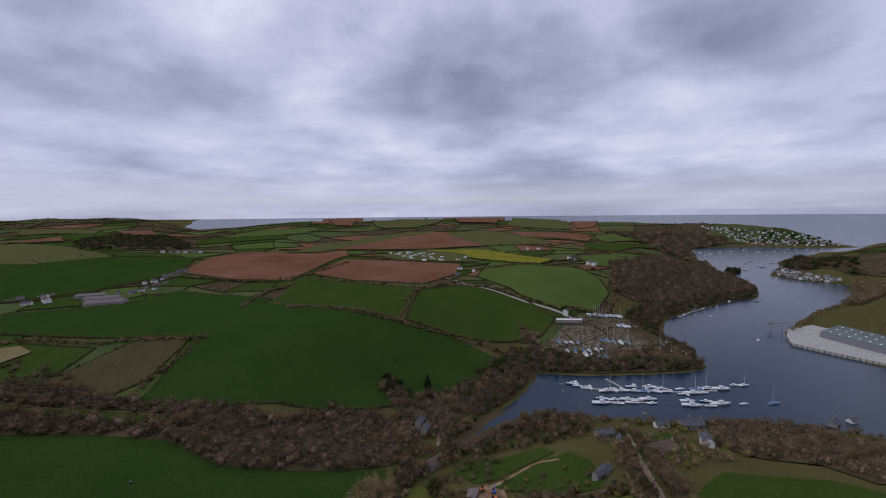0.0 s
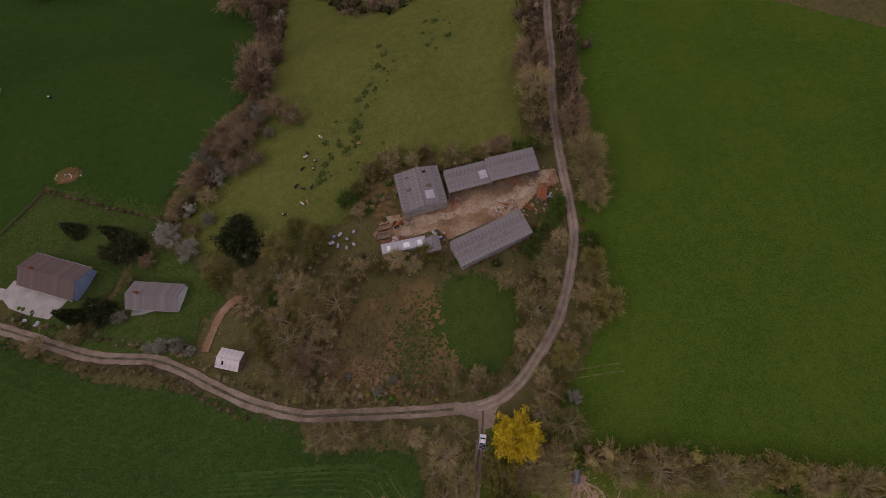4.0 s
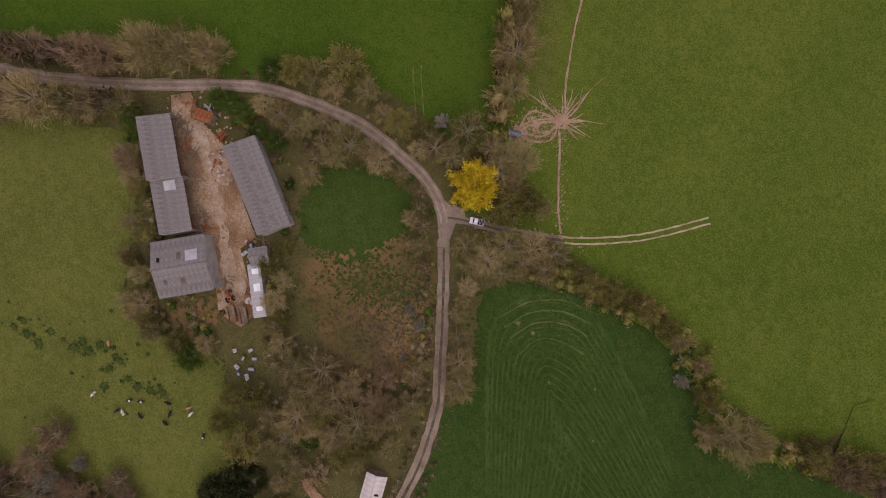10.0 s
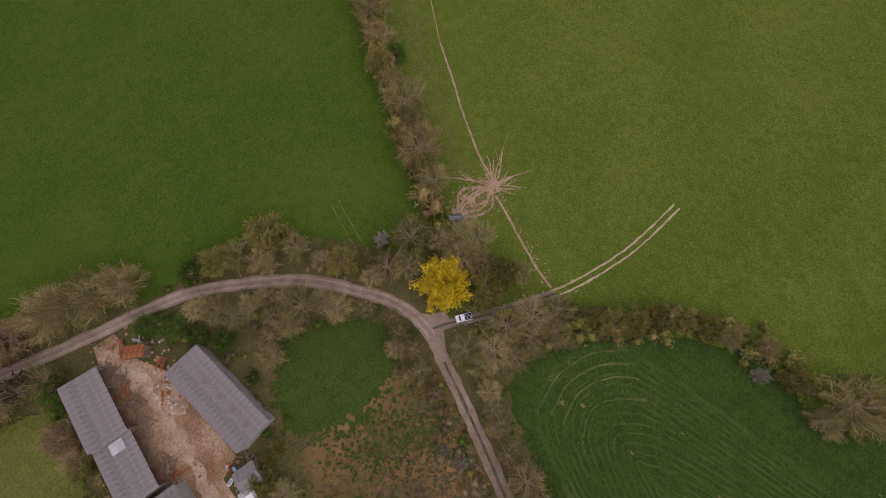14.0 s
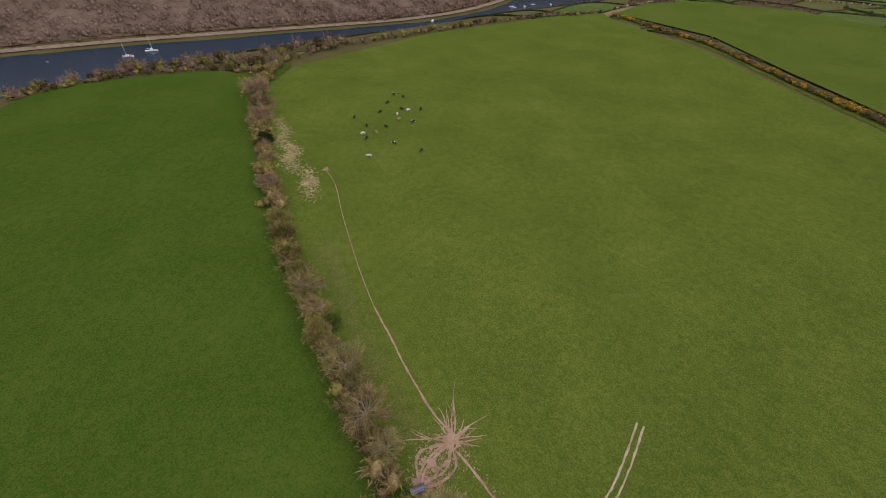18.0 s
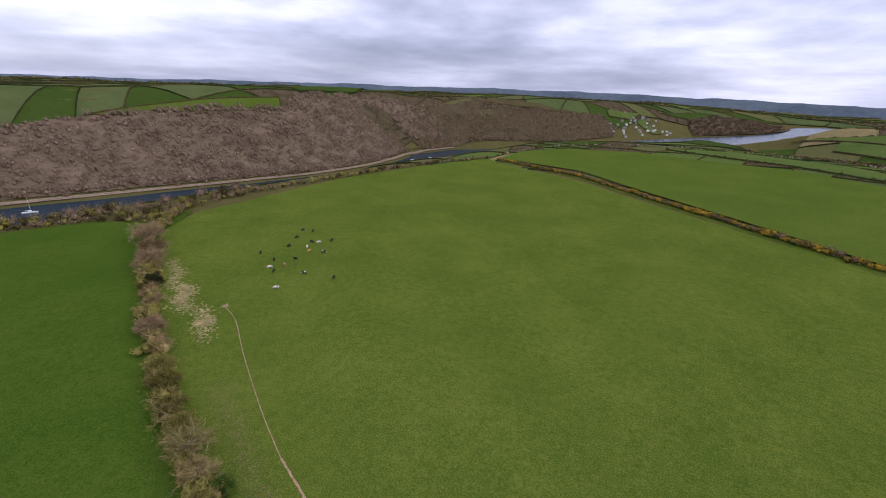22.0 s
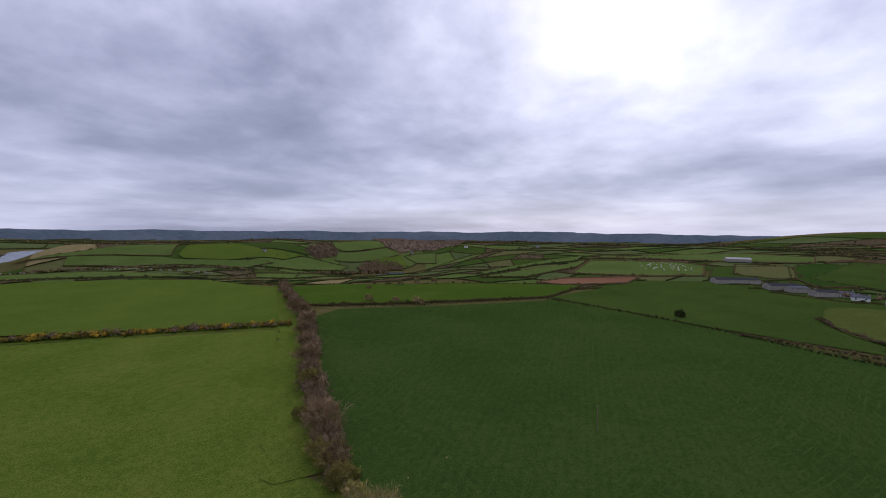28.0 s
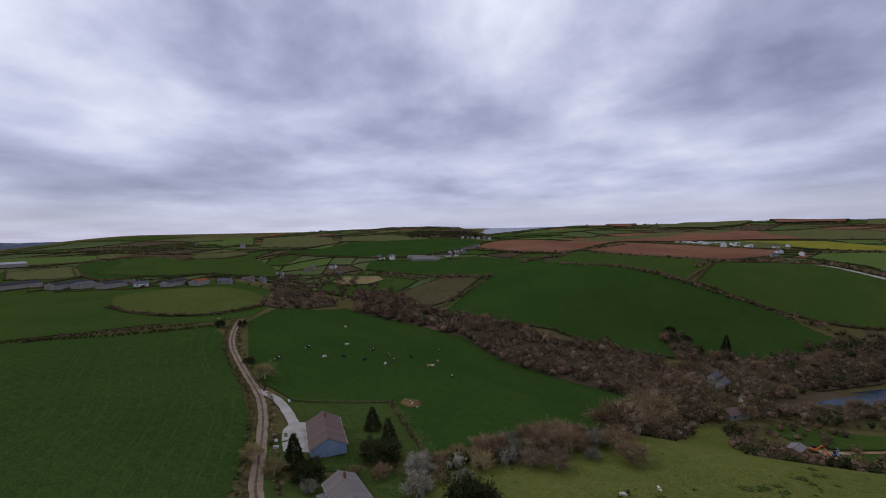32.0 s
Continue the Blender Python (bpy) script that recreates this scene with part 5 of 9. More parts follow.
def patchwork():
    """Small hedged fields, rough ground and copses that cover the rest of the land."""
    rng = np.random.default_rng(17)
    rows, turns = 24, 84
    rad = np.geomspace(430, 4880, rows)
    jit = rng.uniform(-0.33, 0.33, (rows, turns, 2))
    ratio = math.log(rad[1] / rad[0])

    def corner(i, j):
        a, b = jit[i % rows, j % turns]
        a0 = 2 * math.pi * j / turns
        r = rad[i] * math.exp((a + 0.9 * math.sin(a0 * 5 + 1.0) + 0.6 * math.sin(a0 * 11 + i)) * ratio)
        t = 2 * math.pi * (j + b + 0.6 * i + 0.8 * math.sin(i * 0.9)) / turns
        return np.array([r * math.sin(t), r * math.cos(t)])

    pools = {}
    banks = [[], []]
    copses = []
    cells = []
    for i in range(rows - 1):
        for j in range(turns):
            q = [corner(i, j), corner(i, j + 1), corner(i + 1, j + 1), corner(i + 1, j)]
            c = sum(q) / 4
            cells.append([c + (p - c) * 0.985 for p in q] + [c])
    cells = np.array(cells)
    dry = shore(cells[:, :, 0], cells[:, :, 1]).min(axis=1) > 30
    held = in_fields(cells[:, :, 0], cells[:, :, 1]).all(axis=1)
    within_rim = np.hypot(cells[:, :, 0], cells[:, :, 1]).max(axis=1) < 4920
    for cell in cells[dry & ~held & within_rim]:
        q, c = list(cell[:4]), cell[4]
        far = math.hypot(*c)
        west = c[0] < 200 and c[1] < 250
        k = rng.random()
        if west:
            mat = "grass_lit" if k < 0.16 else "grass_dark" if k < 0.36 else "far_green_hazed" if k < 0.66 else "olive" if k < 0.76 else "straw" if k < 0.775 else "woodland_floor"
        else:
            mat = "grass_lit" if k < 0.12 else "grass_dark" if k < 0.34 else "far_green_hazed" if k < 0.6 else "olive" if k < 0.74 else "plough" if k < 0.85 and c[1] > 750 else "woodland_floor"
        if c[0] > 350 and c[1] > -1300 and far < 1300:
            mat = "woodland_floor" if c[1] > -150 or c[0] < 600 else "grass_dark" if k < 0.6 else "far_green_hazed"
        n = 6
        u, w = np.meshgrid(np.linspace(0, 1, n), np.linspace(0, 1, n))
        u, w = u.ravel()[:, None], w.ravel()[:, None]
        p = (q[0] * (1 - u) + q[1] * u) * (1 - w) + (q[3] * (1 - u) + q[2] * u) * w
        z = height(p[:, 0], p[:, 1]) + lift_at(p[:, 0], p[:, 1]) * 0.4
        vs, fs = pools.setdefault(mat, ([], []))
        o = len(vs)
        vs += list(zip(p[:, 0], p[:, 1], z))
        fs += [(o + b * n + a, o + b * n + n + a, o + b * n + n + a + 1, o + b * n + a + 1) for a in range(n - 1) for b in range(n - 1)]
        for a, b in ((0, 1), (1, 2)):
            line = densify([tuple(q[a]), tuple(q[b])], far * 0.006)
            banks[int(rng.integers(2))].append((line, (0.5 + far / 2500)))
            if rng.random() < 0.45:
                copses += [(x + rng.normal() * 4, y + rng.normal() * 4, far * rng.uniform(0.0009, 0.0019), 0.9) for x, y in line if rng.random() < 0.6]
        if mat == "woodland_floor":
            for _ in range(24):
                a, b = rng.random(2)
                g = (q[0] * (1 - a) + q[1] * a) * (1 - b) + (q[3] * (1 - a) + q[2] * a) * b
                copses.append((g[0], g[1], far * rng.uniform(0.0022, 0.0038), 0.85))
    # nothing of this stands inside a field that has its own hedges
    every = np.array([g for group in banks for line, _ in group for g in line])
    clear = iter(~in_fields(every[:, 0], every[:, 1]))
    for k, group in enumerate(banks):
        cut = []
        for line, size in group:
            run = []
            for g in line:
                if next(clear):
                    run.append(g)
                else:
                    cut.append((run, size))
                    run = []
            cut.append((run, size))
        banks[k] = [(run, size) for run, size in cut if len(run) > 2]
    every = np.array(copses)
    copses = [c for c, ok in zip(copses, ~in_fields(every[:, 0], every[:, 1])) if ok]
    words = {"grass_lit": "distant bright green hedged fields", "grass_dark": "distant green hedged fields", "far_green_hazed": "distant green pastures and crops, haze dulled into the colour", "olive": "distant dull olive pastures", "plough": "distant ploughed brown fields", "straw": "distant pale stubble fields", "woodland_floor": "distant brown rough ground below trees"}
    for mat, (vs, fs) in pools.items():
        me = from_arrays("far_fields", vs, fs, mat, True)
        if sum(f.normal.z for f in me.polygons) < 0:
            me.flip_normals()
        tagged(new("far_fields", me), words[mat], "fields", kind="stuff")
    for k, group in enumerate(banks):
        vs, fs = [], []
        for line, size in group:
            p = np.array(line)
            t = np.gradient(p, axis=0)
            t /= np.linalg.norm(t, axis=1, keepdims=True) + 1e-9
            nrm = np.stack([-t[:, 1], t[:, 0]], 1)
            z = height(p[:, 0], p[:, 1]) + lift_at(p[:, 0], p[:, 1]) * 0.7
            o, n = len(vs), len(p)
            for off, up in ((-1, -0.3), (-0.5, 1), (0.5, 1), (1, -0.3)):
                g = p + nrm * off * size * (0.7 + 0.6 * rng.random((n, 1)))
                vs += list(zip(g[:, 0], g[:, 1], z + up * size * 1.25 * (0.5 + rng.random(n))))
            fs += [(o + r * n + a, o + r * n + a + 1, o + (r + 1) * n + a + 1, o + (r + 1) * n + a) for r in range(3) for a in range(n - 1)]
        tagged(new("far_hedges", from_arrays("far_hedges", vs, fs, ("bramble", "leaf_dark")[k])), "dark hedges between distant fields", "hedges", kind="stuff")
    return copses


FAR_COPSES = patchwork()


# ---- plants ----
def rnd_unit(rng, n):
    v = rng.normal(size=(n, 3))
    return v / np.linalg.norm(v, axis=1, keepdims=True)


def prism(a, b, ra, rb, sides=5):
    """Tapered limb from a to b."""
    a, b = np.array(a, float), np.array(b, float)
    d = (b - a) / (np.linalg.norm(b - a) + 1e-9)
    u = np.cross(d, (0.3, 0.9, 0.2))
    u /= np.linalg.norm(u)
    w = np.cross(d, u)
    ring = [np.cos(2 * math.pi * i / sides) * u + np.sin(2 * math.pi * i / sides) * w for i in range(sides)]
    v = [a + r * ra for r in ring] + [b + r * rb for r in ring]
    return v, [(i, (i + 1) % sides, sides + (i + 1) % sides, sides + i) for i in range(sides)]


def join_arrays(chunks):
    vs, fs, o = [], [], 0
    for v, f in chunks:
        vs += [tuple(p) for p in v]
        fs += [tuple(i + o for i in q) for q in f]
        o += len(v)
    return vs, fs


def cards(rng, centres, outward, length, width, leaf):
    """Thin twig blades or small leaf sprays that spread from the given places."""
    n = len(centres)
    d = outward + rnd_unit(rng, n) * (0.95 if leaf else 0.8)
    d /= np.linalg.norm(d, axis=1, keepdims=True)
    s = np.cross(d, rnd_unit(rng, n))
    s /= np.linalg.norm(s, axis=1, keepdims=True) + 1e-9
    ln = length * (0.6 + 0.8 * rng.random(n))[:, None]
    w = width * (0.6 + 0.8 * rng.random(n))[:, None]
    if leaf:
        v = np.stack([centres - s * w, centres + d * ln * 0.5 - s * w * 0.6, centres + d * ln, centres + s * w], 1).reshape(-1, 3)
        f = [(4 * i, 4 * i + 1, 4 * i + 2, 4 * i + 3) for i in range(n)]
    else:
        v = np.stack([centres - s * w, centres + s * w, centres + d * ln], 1).reshape(-1, 3)
        f = [(3 * i, 3 * i + 1, 3 * i + 2) for i in range(n)]
    return v, f


def tree_meshes(seed, crown_mat, leaf, tall=1.1, limbs=18, sprays=52, low=0.25, dense=1.0):
    """A crown of radius 1 on a trunk with limbs: two meshes."""
    rng = np.random.default_rng(seed)
    top = np.array([rng.normal() * 0.05, rng.normal() * 0.05, tall * 0.5])
    wood = [prism((0, 0, -0.08), (top[0] * 0.4, top[1] * 0.4, tall * 0.28), 0.085, 0.065, 7), prism((top[0] * 0.4, top[1] * 0.4, tall * 0.28), top, 0.065, 0.045, 6)]
    ends = []
    for i in range(limbs):
        a = i * 2.39996 + rng.random() * 0.6
        e = low + (1 - low) * ((i + 0.5) / limbs)
        flat = math.sqrt(max(0.0, 1 - (e * 0.92) ** 2)) * (0.72 + 0.3 * rng.random())
        end = np.array([math.cos(a) * flat, math.sin(a) * flat, tall * (0.3 + 0.62 * e) + 0.06 * rng.normal()])
        root = np.array([0, 0, tall * 0.26]) + (top - np.array([0, 0, tall * 0.26])) * rng.random()
        mid = root + (end - root) * 0.5 + rng.normal(size=3) * 0.05
        wood += [prism(root, mid, 0.034, 0.022, 4), prism(mid, end, 0.022, 0.009, 4)]
        ends.append((mid, end))
        for k in range(4):
            start = mid + (end - mid) * (0.05 + 0.22 * k)
            side = start + (end - mid) * rng.uniform(0.35, 0.6) + rng.normal(size=3) * 0.15
            wood.append(prism(start, side, 0.014, 0.005, 3))
            ends.append((mid, side))
    chunks = []
    centre = np.array([0, 0, tall * 0.35])
    for mid, end in ends:
        n = int(sprays * dense * (0.6 if leaf else 0.56))
        t = rng.random((n, 1)) ** 0.6
        c = mid + (end - mid) * t + rng.normal(size=(n, 3)) * (0.085 if leaf else 0.075)
        out = c - centre
        out /= np.linalg.norm(out, axis=1, keepdims=True) + 1e-9
        chunks.append(cards(rng, c, out, 0.085 if leaf else 0.2, 0.03 if leaf else 0.0085, leaf))
    v, f = join_arrays(wood)
    trunk = from_arrays("trunk", v, f, "bark")
    v, f = join_arrays(chunks)
    return trunk, from_arrays("crown", v, f, crown_mat)


def conifer_meshes(seed):
    """A dense dark fir of crown radius 1 and height 3.4."""
    rng = np.random.default_rng(seed)
    v, f = prism((0, 0, -0.1), (0, 0, 3.0), 0.12, 0.02, 6)
    trunk = from_arrays("trunk", v, f, "bark")
    chunks = []
    for k in range(26):
        z = 0.35 + 3.0 * k / 26
        r = (1 - k / 26.5) ** 0.85
        n = int(70 * r + 12)
        a = rng.random(n) * 2 * math.pi
        q = r * (0.25 + 0.75 * rng.random(n) ** 0.5)
        c = np.stack([np.cos(a) * q, np.sin(a) * q, z + 0.1 * rng.normal(size=n)], 1)
        out = np.stack([np.cos(a), np.sin(a), np.full(n, -0.25)], 1)
        chunks.append(cards(rng, c, out, 0.26, 0.075, True))
    v, f = join_arrays(chunks)
    return trunk, from_arrays("crown", v, f, "leaf_dark")


def tree_kind(name, label, category, meshes, group):
    """Prototype things of one kind, parked out of the list of copies."""
    made = []
    for trunk, crown in meshes:
        ob = thing(name, label, category, group=group)
        for nm, me in (("trunk", trunk), ("crown", crown)):
            o = new(nm, me)
            o.parent = ob
        made.append(ob)
    return made


def clear_of_lanes(x, y, r):
    """Trees stand beside the lanes, their crowns clear of the way."""
    for line in (LANE_MAIN, LANE_WEST):
        for (ax, ay), (bx, by) in zip(line, line[1:]):
            d, t = segment_distance(x, y, ax, ay, bx, by)
            need = 1.5 + 0.8 * r
            if d < need:
                px, py = ax + t * (bx - ax), ay + t * (by - ay)
                s = (need - d) * 0.75 / max(float(d), 0.3)
                x, y, r = x + (x - px) * s, y + (y - py) * s, r * 0.92
    return float(x), float(y), r


PLANTED = set()


def plant_trees(protos, places, seed, tall=(0.9, 1.2)):
    rng = random.Random(seed)
    used = PLANTED
    for i, (x, y, r) in enumerate(places):
        x, y, r = clear_of_lanes(x, y, r)
        ob = protos[i % len(protos)]
        m = Matrix.LocRotScale((x, y, ground_z(x, y) - 0.15), Euler((rng.uniform(-0.05, 0.05), rng.uniform(-0.05, 0.05), rng.uniform(0, 6.28))),
                               (r, r, r * rng.uniform(*tall) * (1.0 if r > 2.5 else 1.15)))
        if ob in used:
            copy_at(ob, m)
        else:
            ob.matrix_basis = m
            used.add(ob)


bare = tree_kind("tree", "leafless brown tree with a fine twiggy crown", "tree", [tree_meshes(s, m, False) for s, m in ((1, "twigs_near"), (2, "twigs_olive"), (3, "twigs_near"), (4, "twigs_olive"))], "trees of the farm hedges")
WEST_ROW = densify(rounded(HEDGE_W[3:], 9.0), 7.5)
plant_trees(bare, [p for p in BARE if p[1] < 86], 5)
brown = tree_kind("tree", "leafless dark brown tree of the creek hedges", "tree", [tree_meshes(s, m, False, sprays=60) for s, m in ((5, "twigs_red"), (6, "twigs_dark"), (7, "twigs_red"))], "trees of the creek hedges")
plant_trees(brown, [p for p in BARE if p[1] >= 86], 13)
russet = tree_kind("tree", "leafless reddish-brown tree in the hedge", "tree", [tree_meshes(s, "twigs_warm", False, sprays=60) for s in (11, 12, 13)], "trees of the farm hedges")
plant_trees(russet, RUSSET + [(x, y, 3.8 + 1.2 * math.sin(i * 1.9)) for i, (x, y) in enumerate(WEST_ROW)], 6)
olive = tree_kind("tree", "olive-brown tree just coming into leaf", "tree", [tree_meshes(s, "leaf_olive", True, sprays=70) for s in (21, 22, 23)], "trees of the farm hedges")
plant_trees(olive, OLIVE, 7)
green = tree_kind("shrub", "bright green leafy shrub", "shrub", [tree_meshes(s, "leaf_green", True, tall=1.0, sprays=90, low=0.05) for s in (31, 32)], "green shrubs")
plant_trees(green, GREEN, 8)
dark = tree_kind("tree", "dense dark evergreen tree", "tree", [tree_meshes(s, "leaf_dark", True, tall=0.95, sprays=120, low=0.0) for s in (41, 42)], "dark evergreens")
plant_trees(dark, [(x, y, r * 0.74) for x, y, r in DARK], 9)
white = tree_kind("shrub", "blackthorn shrub in white blossom", "shrub", [tree_meshes(s, "blossom", True, sprays=62, low=0.1) for s in (51, 52, 53)], "blossoming shrubs")
plant_trees(white, [(x, y, r * 0.72) for x, y, r in BLOSSOM], 10)
yellow = tree_kind("tree", "tree in bright yellow spring leaf beside the junction", "tree", [tree_meshes(61, "yellow_leaf", True, tall=1.2, limbs=26, sprays=220, low=0.0)], "")
plant_trees(yellow, [(13.6, -12.0, 5.4)], 11)
fir = tree_kind("conifer", "tall dark conifer beside the bungalows", "conifer", [conifer_meshes(71)], "conifers by the bungalows")
plant_trees(fir, [(x, y, 2.8) for x, y, _ in CONIFER], 12, (0.8, 1.1))


# lower growth, joined by the stretch
def clump(seed, leaf, blades=62, core=1):
    """Ragged low-detail crown of radius 1 that stands on z = 0."""
    rng = np.random.default_rng(seed)
    chunks = []
    if core:
        bm = bmesh.new()
        bmesh.ops.create_icosphere(bm, subdivisions=core, radius=0.5)
        v = np.array([q.co[:] for q in bm.verts])
        f = [tuple(q.index for q in p.verts) for p in bm.faces]
        bm.free()
        v = v * (0.6 + 0.7 * rng.random((len(v), 1))) * (1, 1, 0.9) + (0, 0, 0.62)
        chunks.append((v, f))
    d = rnd_unit(rng, blades)
    d[:, 2] = np.abs(d[:, 2]) * 0.9
    c = d * (0.3 + 0.55 * rng.random((blades, 1))) * (1, 1, 0.85) + (0, 0, 0.6)
    chunks.append(cards(rng, c, d, 0.5 if not leaf else 0.27, 0.044 if not leaf else 0.1, leaf))
    v, f = join_arrays(chunks)
    return np.array(v), [list(q) for q in f]


CLUMPS = {True: [clump(s, True, 44, 2) for s in (81, 82, 83)], False: [clump(s, False) for s in (84, 85, 86)]}


CLUMPS["far"] = [clump(s, True, 12) for s in (91, 92)]
CLUMPS["tuft"] = [clump(s, True, 16, 0) for s in (87, 88, 89)]


def baked(name, places, mat, leaf, label, category, seed=1, kind="stuff"):
    """Many small crowns in one mesh. places: x, y, radius, height factor."""
    if not places:
        return
    rng = np.random.default_rng(seed)
    xy = np.array([(p[0], p[1]) for p in places])
    z = height(xy[:, 0], xy[:, 1]) + lift_at(xy[:, 0], xy[:, 1])
    vs, loops, sizes, o = [], [], [], 0
    temps = CLUMPS[leaf]
    flat = [(v, np.array([i for q in f for i in q]), np.array([len(q) for q in f])) for v, f in temps]
    for i, p in enumerate(places):
        v, lp, sz = flat[rng.integers(len(flat))]
        a = rng.random() * 6.28
        c, s = math.cos(a), math.sin(a)
        q = v * (p[2], p[2], p[2] * p[3])
        vs.append(np.stack([q[:, 0] * c - q[:, 1] * s + p[0], q[:, 0] * s + q[:, 1] * c + p[1], q[:, 2] + z[i] - 0.12 * p[2]], 1))
        loops.append(lp + o)
        sizes.append(sz)
        o += len(v)
    vs, loops, sizes = np.concatenate(vs), np.concatenate(loops), np.concatenate(sizes)
    me = bpy.data.meshes.new(name)
    me.vertices.add(len(vs))
    me.vertices.foreach_set("co", vs.ravel())
    me.loops.add(len(loops))
    me.loops.foreach_set("vertex_index", loops)
    me.polygons.add(len(sizes))
    me.polygons.foreach_set("loop_start", np.concatenate([[0], np.cumsum(sizes)[:-1]]))
    me.update(calc_edges=True)
    me.polygons.foreach_set("use_smooth", np.ones(len(sizes), bool))
    me.materials.append(MATS[mat])
    return tagged(new(name, me), label, category, kind=kind)


def along(line, spacing, radius, tall, seed, wide=0.5):
    rng = random.Random(seed)
    spots = [(x + rng.gauss(0, wide), y + rng.gauss(0, wide), radius * rng.uniform(0.7, 1.35), tall * rng.uniform(0.75, 1.3)) for x, y in densify(line, spacing)]
    return off_lanes(spots)


def off_lanes(spots):
    """Leaves out growth that would stand in a lane."""
    x, y, r = (np.array([s[k] for s in spots]) for k in range(3))
    gap = np.full(x.shape, 1e9)
    for lane_line in (LANE_MAIN, LANE_WEST):
        for (ax, ay), (bx, by) in zip(lane_line, lane_line[1:]):
            gap = np.minimum(gap, segment_distance(x, y, ax, ay, bx, by)[0])
    return [s for s, g, q in zip(spots, gap, r) if g > 1.4 + q * 0.75]


def within(ring, spacing, radius, tall, seed, keep=1.0):
    """Places spread over a plan ring."""
    rng = random.Random(seed)
    xs, ys = [p[0] for p in ring], [p[1] for p in ring]
    gx, gy = np.meshgrid(np.arange(min(xs), max(xs), spacing), np.arange(min(ys), max(ys), spacing))
    gx = gx.ravel() + np.array([rng.uniform(-0.5, 0.5) * spacing for _ in range(gx.size)])
    gy = gy.ravel() + np.array([rng.uniform(-0.5, 0.5) * spacing for _ in range(gy.size)])
    ok = inside(gx, gy, list(ring))
    return [(x, y, radius * rng.uniform(0.65, 1.35), tall * rng.uniform(0.8, 1.25)) for x, y in zip(gx[ok], gy[ok]) if rng.random() < keep]


def hedge(line, label, radius=1.3, tall=1.0, spacing=1.8, mats=(("bramble", True),), seed=1, wide=0.4):
    """One field hedge: a ragged row of bushes, a part for each kind of growth."""
    places = along(line, spacing, radius, tall, seed, wide)
    rng = random.Random(seed + 99)
    bins = [[] for _ in mats]
    for p in places:
        bins[rng.randrange(len(mats))].append(p)
    ob = None
    for (mat, leaf), b in zip(mats, bins):
        o = baked("hedge", b, mat, leaf, label, "hedge", seed)
        seed += 1
    return ob


# ---- lanes, ruts and trodden earth ----
def shifted(line, off):
    p = np.array(line, float)
    t = np.gradient(p, axis=0)
    t /= np.linalg.norm(t, axis=1, keepdims=True) + 1e-9
    return [tuple(q) for q in p + np.stack([-t[:, 1], t[:, 0]], 1) * off]


def lane(line, width, label, crown=None, mat="track"):
    ob = new("road", ribbon(line, width, mat, 0.06, wobble=0.14, seed=3))
    tagged(ob, label, "lane", kind="structure")
    if crown:
        o = new("verge_strip", ribbon(line, crown, "verge", 0.1, wobble=0.4, seed=4))
        o.parent = ob
    return ob


material("yard_pale", ((0.2, 0.13, 0.075), (0.32, 0.23, 0.15), (0.43, 0.345, 0.26)), 0.35, 2.5, bump=0.4)
material("verge", ((0.05, 0.05, 0.022), (0.10, 0.085, 0.05), (0.17, 0.14, 0.10)), 0.5, 3.0, bump=0.5)
lane(LANE_MAIN[:1:-1] + [(11.2, -3.0), (6.5, -3.2), (3.0, -2.4)] + LANE_WEST[2:3], 3.0, "narrow beige farm lane between trees")
lane(LANE_WEST[2:], 3.0, "rutted earth lane with a worn middle strip", 0.6)
tagged(new("junction", drape("junction", [(15, -1.6), (10.5, -5.5), (9.0, -8.5), (7.0, -8.5), (6.0, -6.0), (1.5, -3.2), (1.5, -1.2), (8, -1.6)], "track", 0.075)), "worn earth where the lanes meet", "lane", kind="structure")
lane(TRACK[:5], 2.0, "dirt track beside the yellow tree", 0.5)
material("lane_worn", ((0.2, 0.15, 0.108), (0.285, 0.222, 0.165), (0.36, 0.29, 0.225)), 0.3, 2.5, bump=0.4)
material("rut_faint", ((0.06, 0.08, 0.02), (0.11, 0.115, 0.036), (0.19, 0.175, 0.07)), 0.5, 3.0, bump=0.5)
material("rut", ((0.26, 0.20, 0.11), (0.36, 0.29, 0.17), (0.45, 0.37, 0.23)), 0.5, 3.0, bump=0.5)
for side in (-0.75, 0.75):
    ob = new("wheel_rut", ribbon(shifted(TRACK[3:], side), 0.44, "rut", 0.05, step=0.8, wobble=0.45, seed=int(9 + side * 2)))
    tagged(ob, "pale wheel rut worn into the pasture", "rut", kind="structure")
for side in (-0.72, 0.72):
    tagged(new("wheel_track", ribbon(shifted(LANE_MAIN[:1:-1] + [(11.2, -3.0), (6.5, -3.2)], side), 0.6, "lane_worn", 0.085, wobble=0.5, seed=int(40 + side * 3))), "paler wheel track worn into the lane", "lane", kind="structure")
lane(DRIVE, 2.4, "short earth drive to the shack", mat="dirt")
lane([(-152, 70.5), (-143, 72.5), (-132, 70), (-121.5, 66.5), (-114, 62.5)], 3.4, "pale gravel drive of the bungalow", mat="gravel")
tagged(new("gravel_court", drape("gravel_court", [(-107.5, 54.3), (-102.8, 59.8), (-110, 65), (-119.5, 70.5), (-122.5, 66), (-119, 61), (-113, 57)], "gravel", 0.05)), "pale gravel court beside the bungalow", "drive", kind="structure")
for line, w in ((COW_PATH[:6], 0.5), (COW_PATH[5:], 0.24), (COW_PATH_SOUTH, 0.5)):
    tagged(new("cow_path", ribbon(line, w, "mud", 0.05, step=0.8, wobble=0.4, seed=8)), "narrow beige path trodden by cattle", "path", kind="structure")
